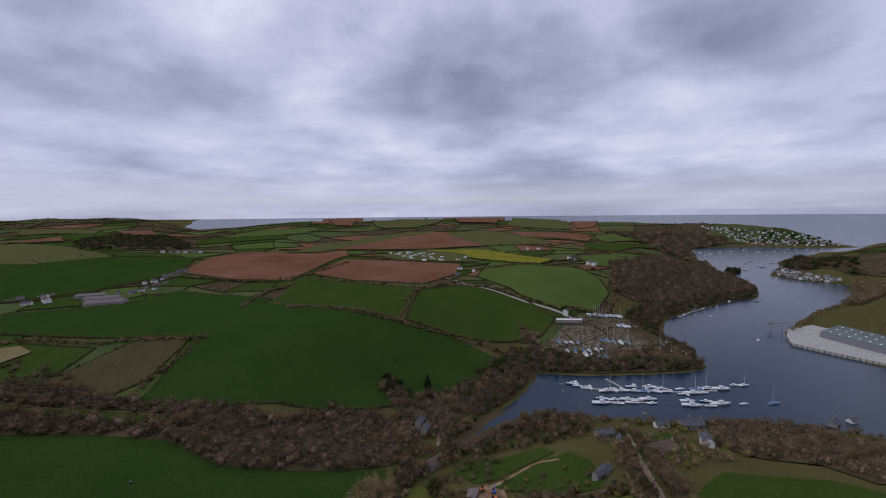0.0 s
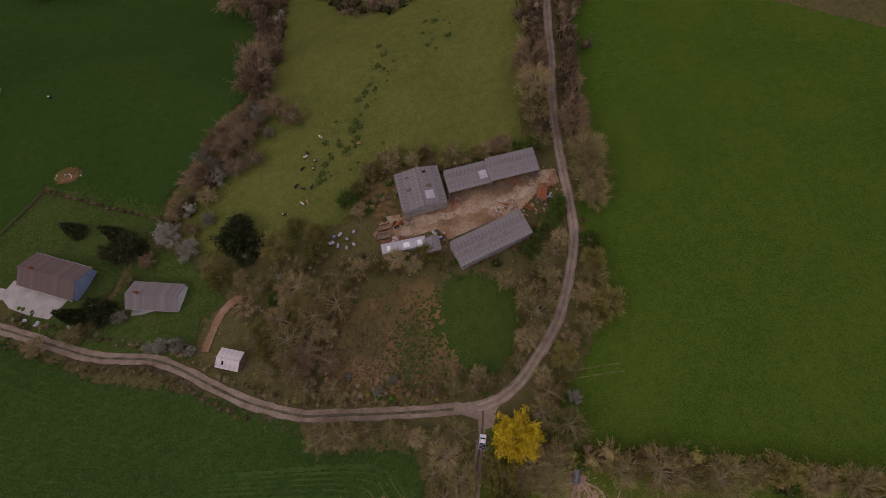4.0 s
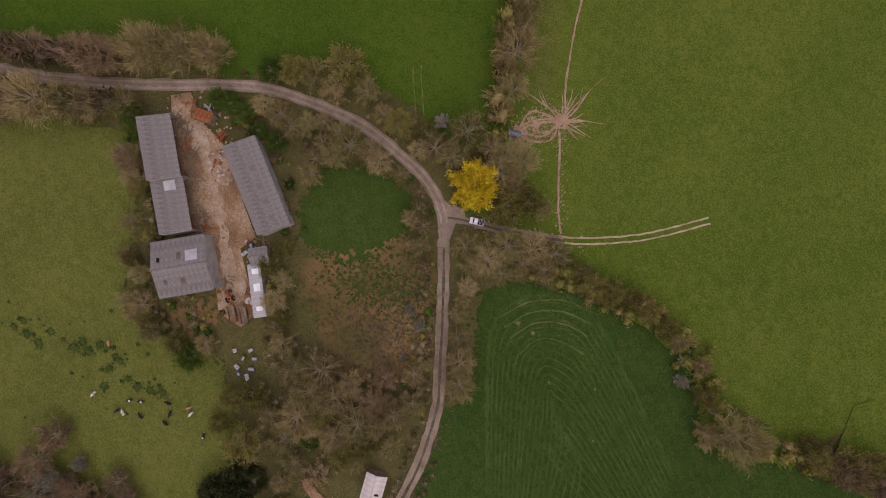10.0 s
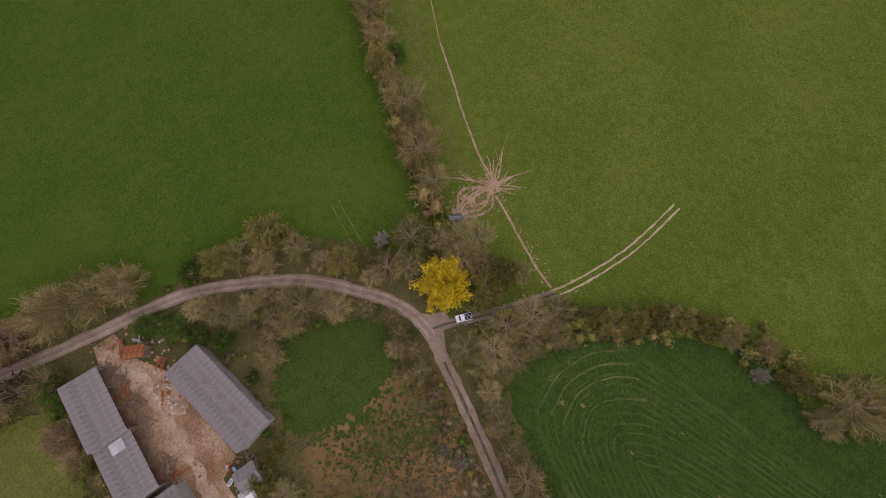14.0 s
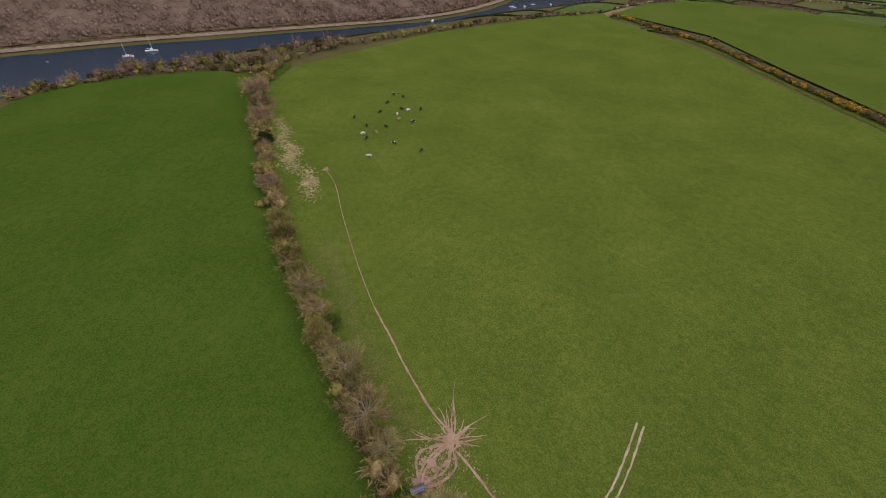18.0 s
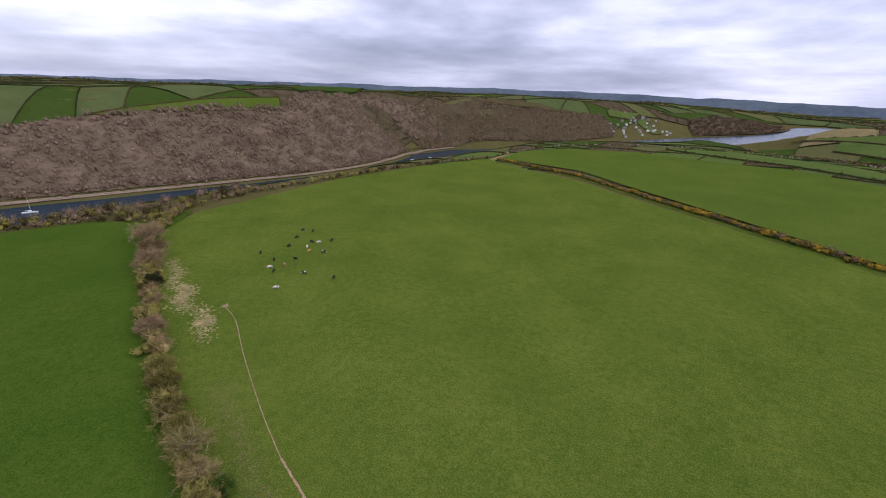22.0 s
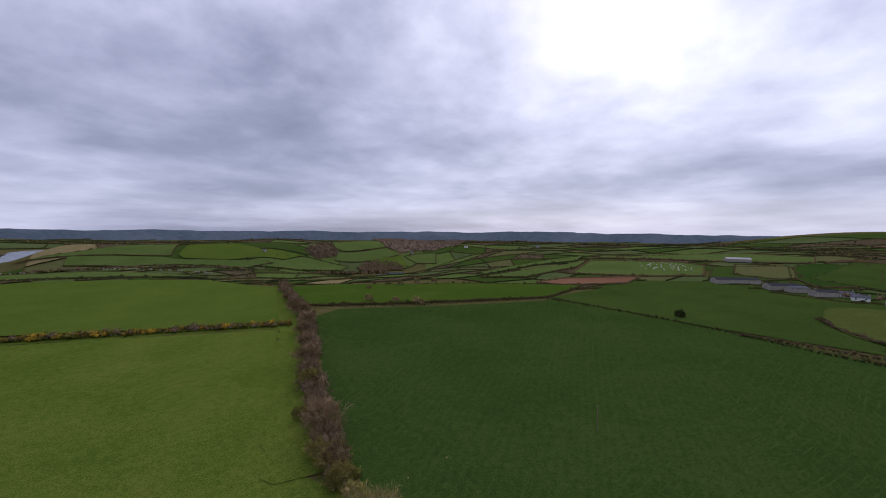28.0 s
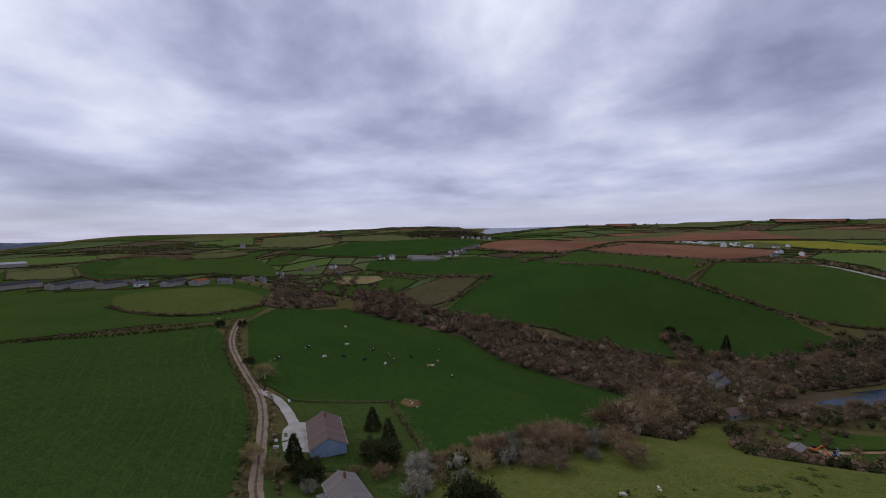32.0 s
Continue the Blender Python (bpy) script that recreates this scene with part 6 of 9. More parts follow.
lane([(8, 234), (22, 236), (40, 250), (55, 262), (70, 262)], 2.0, "earth haul track across the rough bank", mat="dirt")
lane([(-10, 700), (14, 664), (22, 631), (65, 589), (101, 562), (142, 539), (168, 512)], 4.0, "pale lane down to the boatyard", mat="gravel")
lane(shifted(FAR_BANK[12:22], 8), 8, "pale railway embankment along the far river bank", mat="track")
lane([(-18, 326), (-12, 312), (-10, 300), (-11, 285)], 3.0, "grey lane beside the creekside houses")


for line, w, mat, deep in ((shifted(HEDGE_W, -6), 20, "pasture", -0.16), (HEDGE_N, 15, "grass_lush", 0.08), (GORSE, 12, "pasture", 0.4), (HEDGE_C[3:], 9, "pasture", 0.07), (HEDGE_E, 10, "grass_dark", 0.3)):
    tagged(new("field_margin", ribbon(line, w, mat, -deep, step=3.0, wobble=0.15, seed=31)), "grassy margin below the hedge", "grass", kind="structure")


for line in ([(45.8, -3.0), (41, -2.3), (36, -1.6), (31, -1.1)], [(45.7, -5.0), (41, -4.3), (36, -3.6), (31.2, -3.1)]):
    tagged(new("wheel_rut", ribbon(line, 0.24, "rut_faint", 0.05, step=0.7, wobble=0.95, seed=37)), "pale wheel rut worn into the lush grass", "wheel rut", kind="structure")


def trodden_star():
    """Bare earth where cattle paths meet: a ragged blotch, thin uneven arms and a trampled way to the feeder."""
    rng = random.Random(21)
    x0, y0 = STAR[0]
    holder = thing("trodden_ground", "pinkish bare earth with radiating cattle paths", "bare ground", kind="structure")
    blotch = [(x0 + math.cos(a) * r * 0.8, y0 + math.sin(a) * r * 1.3) for a, r in [(2 * math.pi * k / 26, rng.uniform(0.7, 1.9)) for k in range(26)]]
    o = new("bare_patch", drape("bare_patch", blotch, "mud", 0.045))
    o.parent = holder
    byre = [(24.2 + math.cos(a) * r * 1.2, -25.0 + math.sin(a) * r) for a, r in [(2 * math.pi * k / 24, rng.uniform(1.5, 2.7)) for k in range(24)]]
    o = new("bare_patch", drape("bare_patch", byre, "mud_dark", 0.04))
    o.parent = holder
    ways = []
    for k in range(17):
        a = -2.6 + 3.5 * k / 16 + rng.uniform(-0.12, 0.12)
        n, b = rng.choice((4.0, 6.0, 7.5, 9.0, 12.0)) * rng.uniform(0.8, 1.2), a
        line = [(x0 + math.cos(a) * 0.6, y0 + math.sin(a) * 0.8)]
        for i in range(6):
            b += rng.uniform(-0.22, 0.22)
            line.append((line[-1][0] + math.cos(b) * n / 6, line[-1][1] + math.sin(b) * n / 6))
        ways.append((line, 0.55, 0.07))
        if n > 6:
            fork = [line[2]]
            b += rng.choice((-0.6, 0.6))
            for i in range(3):
                fork.append((fork[-1][0] + math.cos(b) * n / 8, fork[-1][1] + math.sin(b) * n / 8))
            ways.append((fork, 0.2, 0.03))
    for k in range(6):
        u = -1 + 2 * k / 5 + rng.uniform(-0.15, 0.15)
        line = [(x0 + u * 0.5, y0 + 0.8)] + [(x0 - 0.4 + u * (1.2 + 2.6 * math.sin(i * 0.62)) + rng.uniform(-0.7, 0.7), y0 + 0.8 + 1.9 * i) for i in range(1, 6)]
        ways.append((line, 0.5, 0.5))
    for k, (line, wide, tip) in enumerate(ways):
        p = rounded(line, 0.4)
        v, f = [], []
        for i, q in enumerate(p):
            t = i / len(p)
            wd = (wide * (1 - t) + tip * t) * rng.uniform(0.45, 1.4)
            u = (p[min(i + 1, len(p) - 1)][0] - p[max(i - 1, 0)][0], p[min(i + 1, len(p) - 1)][1] - p[max(i - 1, 0)][1])
            l = math.hypot(*u) + 1e-9
            for sd in (-1, 1):
                v.append((q[0] - u[1] / l * wd / 2 * sd, q[1] + u[0] / l * wd / 2 * sd, 0.05 + 0.004 * (k % 7)))
            if i:
                f.append((2 * i - 2, 2 * i - 1, 2 * i + 1, 2 * i))
        o = new("trodden_arm", from_arrays("trodden_arm", laid(v), f, "mud", True))
        o.parent = holder


trodden_star()


def blotches(places, mat, label, seed, name="bare_ground", wide=0.6, many=34):
    """Ragged worn patches: each a scatter of small bare flecks."""
    rng = random.Random(seed)
    for x, y, r in places:
        v, f = [], []
        for _ in range(many):
            d = abs(rng.gauss(0, 0.5))
            a = rng.uniform(0, 6.28)
            cx, cy, s = x + math.cos(a) * d * r, y + math.sin(a) * d * r * wide, r * rng.uniform(0.03, 0.13) * (1.25 - min(d, 1))
            o, n = len(v), 9
            lift = 0.03 + 0.004 * rng.randrange(12)
            v.append((cx, cy, lift))
            for k in range(n):
                q = s * rng.uniform(0.45, 1.3)
                px, py = cx + math.cos(6.283 * k / n) * q * 1.3, cy + math.sin(6.283 * k / n) * q
                v.append((px, py, lift))
                f.append((o, o + 1 + k, o + 1 + (k + 1) % n))
        tagged(new(name, from_arrays(name, laid(v), f, mat, True)), label, "bare ground", kind="structure")


fleck_band([(124, -75), (133, -80), (142, -86), (151, -84), (163, -95), (172, -93), (182, -103), (197, -108)], 1500, 1.9, 0.3, "worn_straw", "pale straw-coloured bare ground in the pasture", 28)
fleck_band([(133, -80), (134, -82)], 260, 1.6, 0.34, "worn_straw", "pale bare patch in the pasture", 29)
fleck_band([(155, -86), (164, -95), (166, -93)], 420, 1.7, 0.36, "worn_straw", "pale bare patch beside the hedge", 30)
blotches([(137.5, -92.2, 2.6)], "mud", "pinkish bare earth at the end of the cow path", 51, wide=1.0, many=110)
blotches([(-108, 108, 7.0)], "bracken", "brown heap of dug earth and weeds", 6)
blotches([(-150, -203, 3.5), (-318, -101, 3), (-264, 105, 4)], "straw", "pale worn earth at a gateway", 7)
blotches([(-36.5, -20.5, 0.8), (-40, -31, 0.7), (-52, -28, 0.8), (-64, -12, 0.9), (-21, -16, 1.5), (-24, -19, 1.2), (-86, -60, 1.0), (-74, -64, 0.9), (-70, -52, 0.8)], "straw", "small pale fleck of bare soil in the crop", 8)
tagged(new("concrete_strip", ribbon([(43, 53.5), (38.1, 52.4), (22.4, 50.6), (8.2, 51.6), (-2, 50.3)], 3.2, "yard_pale", 0.05, wobble=0.75, seed=19)), "pale worn concrete strip through the farmyard", "yard", kind="structure")
material("drilled", ((0.028, 0.056, 0.013), (0.042, 0.075, 0.017), (0.07, 0.096, 0.026)), 0.25, 2.5, bump=0.4)
material("drilled_faint", ((0.026, 0.05, 0.011), (0.039, 0.07, 0.015), (0.06, 0.088, 0.021)), 0.25, 2.5, bump=0.4)
material("drilled_pale", ((0.045, 0.07, 0.017), (0.08, 0.1, 0.028), (0.16, 0.15, 0.055)), 0.25, 2.5, bump=0.4)
for i in range(20):
    k = i * 0.56
    tagged(new("drill_row", ribbon(drill_arc(k), 1.0 if i == 0 else 0.42, "drilled", 0.035, step=1.0, wobble=0.8, seed=60 + i)), "paler curved drill row in the crop", "crop row", kind="structure")
for i, k in enumerate((0.35, 1.1, 1.9, 3.1)):
    tagged(new("straw_arc", ribbon(drill_arc(k)[2:6], 0.34, "drilled_pale", 0.045, step=0.7, wobble=0.95, seed=90 + i)), "pale straw wheel mark at the field's head", "crop row", kind="structure")
for i in range(20):
    tagged(new("drill_row", ribbon(shifted(LANE_WEST[11:], 9 + 2.9 * i + 0.7 * math.sin(i * 2.1)), 0.36, "drilled_faint", 0.05, step=3.0, wobble=0.95, seed=120 + i)), "paler straight drill row in the crop", "crop row", kind="structure")
fleck_band([(-22, -9.5), (-16.5, -15), (-15.6, -21), (-18, -30), (-22, -35)], 130, 1.0, 0.07, "worn_straw", "pale straw litter at the field's head", 26)
fleck_band([(-30, -12), (-23, -17), (-24, -26), (-31, -33)], 90, 1.6, 0.07, "worn_straw", "pale straw litter in the drilled crop", 27)
blotches([(26, -30, 5.0), (25.3, -36.1, 4.0)], "mud", "trampled bare earth in the field corner", 9, wide=0.9, many=60)


fleck_band([(29, -31), (45, -36), (62, -43), (100, -61)], 4200, 2.5, 0.075, "mud_dark", "thinly worn grass along the hedge", 10)
fleck_band([(22, -24), (24.5, -28), (25.3, -35), (25.3, -37)], 1300, 2.3, 0.1, "mud", "trampled earth round the cattle feeder", 11)
fleck_band([(8, -6), (3, -16), (-2, -27), (-5, -36)], 120, 1.4, 0.15, "rut", "worn verge beside the track", 12)
fleck_band([(-3.5, -30), (10, -33), (25, -36)], 120, 1.0, 0.14, "mud", "worn grass beside the cow path", 13)
fleck_band([(8.3, -5), (25, 5), (41, 23), (49, 37), (53, 57), (58, 78)], 320, 2.2, 0.22, "verge", "dusty verge of the farm lane", 14)
fleck_band([(-6, 0), (-30, 5.5), (-60, 21), (-93, 39)], 320, 2.0, 0.22, "verge", "dusty verge of the rutted lane", 15)
fleck_band([(4, 45), (16, 50), (30, 50), (44, 52)], 500, 4.5, 0.3, "dirt", "stony earth of the farmyard", 16)
fleck_band([(2, 26), (-4, 20), (-6, 10), (-14, 8)], 900, 4.2, 0.3, "lawn", "green grass patches among the bracken", 17)
fleck_band([(-6, 6), (-16, 12), (-24, 20), (-10, 22)], 1200, 5.0, 0.24, "woodland_floor", "dark leaf litter among the bracken", 19)
fleck_band([(46, 56), (38, 56.5), (28, 57), (14, 57)], 260, 1.2, 0.35, "timber", "trodden debris along the shed fronts", 21)
fleck_band([(-52, 44.5), (-50, 42), (-48.5, 40)], 260, 1.5, 0.2, "dirt", "orange-brown earth at the end of the drive", 22)
fleck_band([(-60, 34), (-57, 41), (-52.5, 44)], 300, 1.1, 0.12, "dirt", "crumbling edge of the earth drive", 23)
fleck_band([(-100, 41), (-76, 31), (-60, 19.5), (-44, 8.5), (-30, 3)], 420, 1.0, 0.3, "woodland_floor", "dark brown flecks on the bank below the lane", 24)
fleck_band([(-5, 58), (-4, 64), (-3, 70)], 240, 2.2, 0.5, "bracken", "brown litter behind the wide barn", 25)


# ---- farm buildings ----
def add_box(bm, sx, sy, sz, m=None):
    g = bmesh.ops.create_cube(bm, size=1.0, matrix=(m or Matrix()) @ Matrix.Diagonal((sx, sy, sz, 1)))
    return g["verts"]


def box_part(name, size, at, mat, parent, label="", rot=(0, 0, 0), bevel=0.0):
    bm = bmesh.new()
    add_box(bm, *size)
    if bevel:
        bmesh.ops.bevel(bm, geom=bm.edges[:], offset=bevel, segments=2, affect="EDGES")
    ob = part(name, bm, mat, parent, label)
    ob.matrix_local = Matrix.LocRotScale(at, Euler([radians(a) for a in rot]), None)
    return ob


def corrugated(width, length, pitch=0.35, depth=0.05):
    """A roofing sheet with real waves, lying in x (across the waves) and y (down the slope)."""
    n = max(2, int(width / pitch) * 2)
    v, f = [], []
    for i in range(n + 1):
        x = -width / 2 + width * i / n
        z = depth * (i % 2)
        v += [(x, 0, z), (x, -length, z), (x, 0, z - 0.03), (x, -length, z - 0.03)]
        if i:
            a, b = 4 * (i - 1), 4 * i
            f += [(a, a + 1, b + 1, b), (a + 2, b + 2, b + 3, a + 3), (a + 1, a + 3, b + 3, b + 1), (a, b, b + 2, a + 2)]
    return v, f


def shed(name, label, x, y, length, width, angle, eave, ridge, roof_mat="fibre_cement", wall_mat="block_wall", mono=False, lights=(), open_sides=(), ridge_off=0.0, seed=1, over=0.35):
    """A farm shed: walls, sheeted roof slopes, ridge and rooflights. ridge runs along the length; mono: one slope that falls to -y."""
    rng = random.Random(seed)
    ob = thing(name, label, "barn", pose(x, y, ground_z(x, y) - 0.1, 0, 0, angle))
    hw, hl = width / 2, length / 2
    back = ridge if mono else eave
    # end walls follow the roof
    for s, nm in ((-1, "end_wall"), (1, "end_wall")):
        if s in open_sides:
            continue
        bm = bmesh.new()
        pts = [(-hw, 0), (hw, 0), (hw, back - 0.1)] + ([] if mono else [(ridge_off, ridge - 0.1)]) + [(-hw, eave - 0.1)]
        a = [bm.verts.new((s * hl - 0.1, q, z)) for q, z in pts]
        b = [bm.verts.new((s * hl + 0.1, q, z)) for q, z in pts]
        bm.faces.new(a[::-1]), bm.faces.new(b)
        for i in range(len(pts)):
            j = (i + 1) % len(pts)
            bm.faces.new((a[i], a[j], b[j], b[i]))
        bmesh.ops.recalc_face_normals(bm, faces=bm.faces[:])
        part(nm, bm, wall_mat, ob)
    for s, h in ((1, back), (-1, eave)):
        if ("front" if s < 0 else "back") in open_sides:
            n = max(3, int(length / 4))
            for i in range(n + 1):
                box_part("post", (0.22, 0.22, h - 0.15), (-hl + 0.2 + (length - 0.4) * i / n, s * (hw - 0.1), (h - 0.15) / 2), "timber", ob)
        else:
            box_part("side_wall", (length - 0.2, 0.2, h - 0.12), (0, s * (hw - 0.1), (h - 0.12) / 2), wall_mat, ob)
    box_part("floor_slab", (length - 0.3, width - 0.3, 0.14), (0, 0, 0.12), "dirt", ob)
    slopes = [(hw, ridge, -hw, eave)] if mono else [(ridge_off, ridge, -hw, eave), (ridge_off, ridge, hw, eave)]
    n = max(4, int(length / 1.1))
    for k, (y0, z0, y1, z1) in enumerate(slopes):
        run, drop = abs(y1 - y0), z0 - z1
        ln = math.hypot(run, drop) + over
        tilt = math.atan2(drop, run)
        v, f = corrugated(length / n + 0.06, ln)
        me = from_arrays("roof_sheet", v, f, roof_mat)
        for i in range(n):
            o = new("roof_sheet", me)
            o.parent = ob
            spin = 0 if y1 < y0 else math.pi
            o.matrix_local = (Matrix.Translation((-hl + length * (i + 0.5) / n, y0, z0 + 0.02 * (i % 2) + rng.uniform(0, 0.02))) @
                              Matrix.Rotation(spin, 4, "Z") @ Matrix.Rotation(tilt, 4, "X"))
        box_part("purlin", (length - 0.3, 0.1, 0.16), (0, (y0 + y1) / 2, (z0 + z1) / 2 - 0.2), "timber", ob)
        for u, w, du, dw, slope, mat in lights:
            if slope == k:
                c = Vector((u * length, y0 + (y1 - y0) * w, z0 + (z1 - z0) * w + 0.12))
                o = box_part("rooflight", (du, dw, 0.05), (0, 0, 0), mat, ob)
                o.matrix_local = Matrix.Translation(c) @ Matrix.Rotation(tilt if y1 < y0 else -tilt, 4, "X")
    if not mono:
        bm = bmesh.new()
        bmesh.ops.create_cone(bm, cap_ends=True, segments=8, radius1=0.17, radius2=0.17, depth=length + 0.3, matrix=Matrix.Translation((0, ridge_off, ridge + 0.05)) @ Matrix.Rotation(math.pi / 2, 4, "Y"))
        part("ridge_cap", bm, roof_mat, ob)
    return ob


pale, brownish = "fibre_cement_pale", "tile_brown"
shed("barn", "wide grey corrugated barn with a hole in its roof", 8.3, 60.5, 13.0, 13.0, -91.4, 4.2, 5.6, seed=1,
     lights=[(0.25, 0.35, 2.9, 2.6, 1, pale), (0.02, 0.4, 1.0, 1.6, 1, brownish), (-0.36, 0.35, 0.7, 1.1, 1, "dark_void"), (0.02, 0.55, 1.0, 1.6, 0, brownish), (-0.3, 0.5, 0.8, 1.2, 0, brownish)], open_sides=())
shed("barn", "low grey corrugated open-fronted cattle shed", 37.2, 59.9, 15.3, 7.2, 178.8, 4.6, 3.5, seed=2, mono=True, open_sides=("back",))
shed("barn", "low grey corrugated shed with a pale rooflight", 23.1, 60.0, 13.2, 7.0, 179.1, 4.2, 3.2, seed=3, mono=True, open_sides=("back",), lights=[(-0.36, 0.45, 2.4, 2.6, 0, pale)])
shed("barn", "long mono-pitch barn with grey corrugated roof", 23.8, 38.9, 22.6, 7.6, -169.2, 4.4, 3.6, seed=4, mono=True, roof_mat="fibre_cement",
     lights=[(-0.18, 0.5, 1.1, 2.0, 0, "tile_grey"), (0.02, 0.5, 1.1, 2.0, 0, "tile_grey"), (0.2, 0.5, 1.1, 2.0, 0, "tile_grey"), (0.38, 0.5, 1.1, 2.0, 0, "tile_grey")], open_sides=("front",))
shed("shed", "small grey-roofed shed at the end of the yard", 7.3, 42.6, 4.6, 3.6, 88.0, 2.3, 2.9, seed=5, wall_mat="timber")
shed("shed", "narrow lean-to with white translucent rooflights", -0.9, 44.7, 13.0, 2.6, 176.3, 2.3, 1.9, seed=6, mono=True, roof_mat="fibre_cement_pale",
     lights=[(-0.36, 0.5, 1.3, 1.5, 0, "white_paint"), (-0.06, 0.5, 1.9, 1.5, 0, "white_paint"), (0.34, 0.5, 1.1, 1.5, 0, "white_paint")])
material("shack_sheet", ((0.38, 0.33, 0.30), (0.52, 0.46, 0.42), (0.64, 0.58, 0.54)), 0.7, 4.0, 0.8, 0.2)
shed("shack", "small shack with a patched whitish sheet roof", -53.5, 26.3, 6.5, 4.6, -27, 2.2, 3.0, seed=7, roof_mat="shack_sheet", wall_mat="timber", lights=[(-0.2, 0.5, 0.5, 1.0, 0, "dark_void")])
shed("shed", "collapsed lean-to with rusty roof sheets", 43.0, 49.2, 4.2, 2.4, 60, 2.0, 2.4, seed=8, mono=True, roof_mat="rust", wall_mat="timber")


def bungalow(label, x, y, length, width, angle, eave, ridge, roof_mat, wall_mat, gable_mat, terrace=False, hip=False):
    """A one-storey house with overhanging gabled roof, windows with frames and sills, a door and a chimney."""
    ob = thing("bungalow", label, "house", pose(x, y, ground_z(x, y) - 0.15, 0, 0, angle))
    hl, hw = length / 2, width / 2
    for s in (-1, 1):
        box_part("wall", (length - 0.3, 0.3, eave), (0, s * (hw - 0.15), eave / 2), wall_mat, ob)
        bm = bmesh.new()
        pts = [(-hw, 0), (hw, 0), (hw, eave), (0, ridge - 0.12), (-hw, eave)]
        a = [bm.verts.new((s * hl - 0.15, q, z)) for q, z in pts]
        b = [bm.verts.new((s * hl + 0.15, q, z)) for q, z in pts]
        bm.faces.new(a[::-1]), bm.faces.new(b)
        for i in range(5):
            bm.faces.new((a[i], a[(i + 1) % 5], b[(i + 1) % 5], b[i]))
        bmesh.ops.recalc_face_normals(bm, faces=bm.faces[:])
        part("gable_wall", bm, gable_mat, ob)
        run, drop = hw + 0.45, (ridge - eave) * (hw + 0.45) / hw
        tilt, ln = math.atan2(drop, run), math.hypot(run, drop)
        courses = max(6, int(ln / 0.34))
        for i in range(courses):
            o = box_part("tile_course", (length + 0.7, ln / courses + 0.05, 0.06), (0, 0, 0), roof_mat, ob)
            d = ln * (i + 0.5) / courses
            o.matrix_local = Matrix.Translation((0, -s * math.cos(tilt) * d, ridge - math.sin(tilt) * d + 0.06)) @ Matrix.Rotation(s * (tilt - 0.03), 4, "X")
        box_part("gutter", (length + 0.6, 0.12, 0.1), (0, s * (hw + 0.42), eave - 0.18), "white_paint", ob)
        for k in (-0.3, 0.05, 0.32):
            w = box_part("window", (1.5, 0.1, 1.15), (k * length, s * (hw + 0.01), eave * 0.56), "white_paint", ob, "white-framed window")
            box_part("pane", (1.3, 0.06, 0.95), (0, s * 0.035, 0), "glass_dark", w)
            box_part("sill", (1.7, 0.2, 0.06), (0, s * 0.06, -0.6), "concrete", w)
    box_part("ridge_tiles", (length + 0.7, 0.3, 0.14), (0, 0, ridge + 0.1), roof_mat, ob)
    door = box_part("door", (0.95, 0.1, 2.05), (0.2 * length, -hw - 0.01, 1.05), "timber", ob, "wooden front door")
    box_part("handle", (0.05, 0.08, 0.12), (0.36, -0.08, 0), "steel_grey", door)
    ch = box_part("chimney", (0.7, 0.6, 1.5), (-0.28 * length, 0.4, ridge + 0.45), "rust", ob, "brick chimney stack")
    for k in (-0.16, 0.16):
        bm = bmesh.new()
        bmesh.ops.create_cone(bm, cap_ends=True, segments=10, radius1=0.12, radius2=0.1, depth=0.35)
        part("chimney_pot", bm, "tile_brown", ch).location = (k, 0, 0.9)
    if terrace:
        box_part("terrace", (length * 1.08, 2.6, 0.9), (length * 0.08, -hw - 1.35, 0.3), "block_wall", ob, "stone-edged terrace")
    return ob


bungalow("bungalow with brown tiled roof and blue gable wall", -106.0, 67.5, 19.0, 10.0, -31, 2.7, 5.3, "tile_brown", "render_white", "render_blue")
bungalow("grey-roofed bungalow with a white gable and terrace", -76.2, 52.4, 15.5, 7.6, -19.5, 2.6, 4.5, "tile_grey", "render_white", "render_white", terrace=True)


# ---- vehicles and yard clutter ----
def wheel(parent, x, y, r, w=0.22):
    bm = bmesh.new()
    bmesh.ops.create_cone(bm, cap_ends=True, segments=18, radius1=r, radius2=r, depth=w)
    bmesh.ops.bevel(bm, geom=[e for e in bm.edges if abs(e.verts[0].co.z - e.verts[1].co.z) < 1e-4], offset=0.04, segments=2, affect="EDGES")
    o = part("wheel", bm, "rubber", parent)
    o.matrix_local = Matrix.Translation((x, y, r)) @ Matrix.Rotation(math.pi / 2, 4, "X")
    bm = bmesh.new()
    bmesh.ops.create_cone(bm, cap_ends=True, segments=14, radius1=r * 0.55, radius2=r * 0.55, depth=w + 0.04)
    part("rim", bm, "steel_grey", o)


def profile_body(profile, width, inset=0.12):
    """A body drawn as a side profile (x, z), a little narrower at the top."""
    bm = bmesh.new()
    top = max(z for _, z in profile)
    rows = []
    for s in (-1, 1):
        rows.append([bm.verts.new((x, s * (width / 2 - inset * (z / top) ** 3), z)) for x, z in profile])
    n = len(profile)
    bm.faces.new(rows[0]), bm.faces.new(rows[1][::-1])
    for i in range(n):
        bm.faces.new((rows[0][i], rows[1][i], rows[1][(i + 1) % n], rows[0][(i + 1) % n]))
    bmesh.ops.recalc_face_normals(bm, faces=bm.faces[:])
    bmesh.ops.bevel(bm, geom=bm.edges[:], offset=0.05, segments=2, affect="EDGES")
    return bm


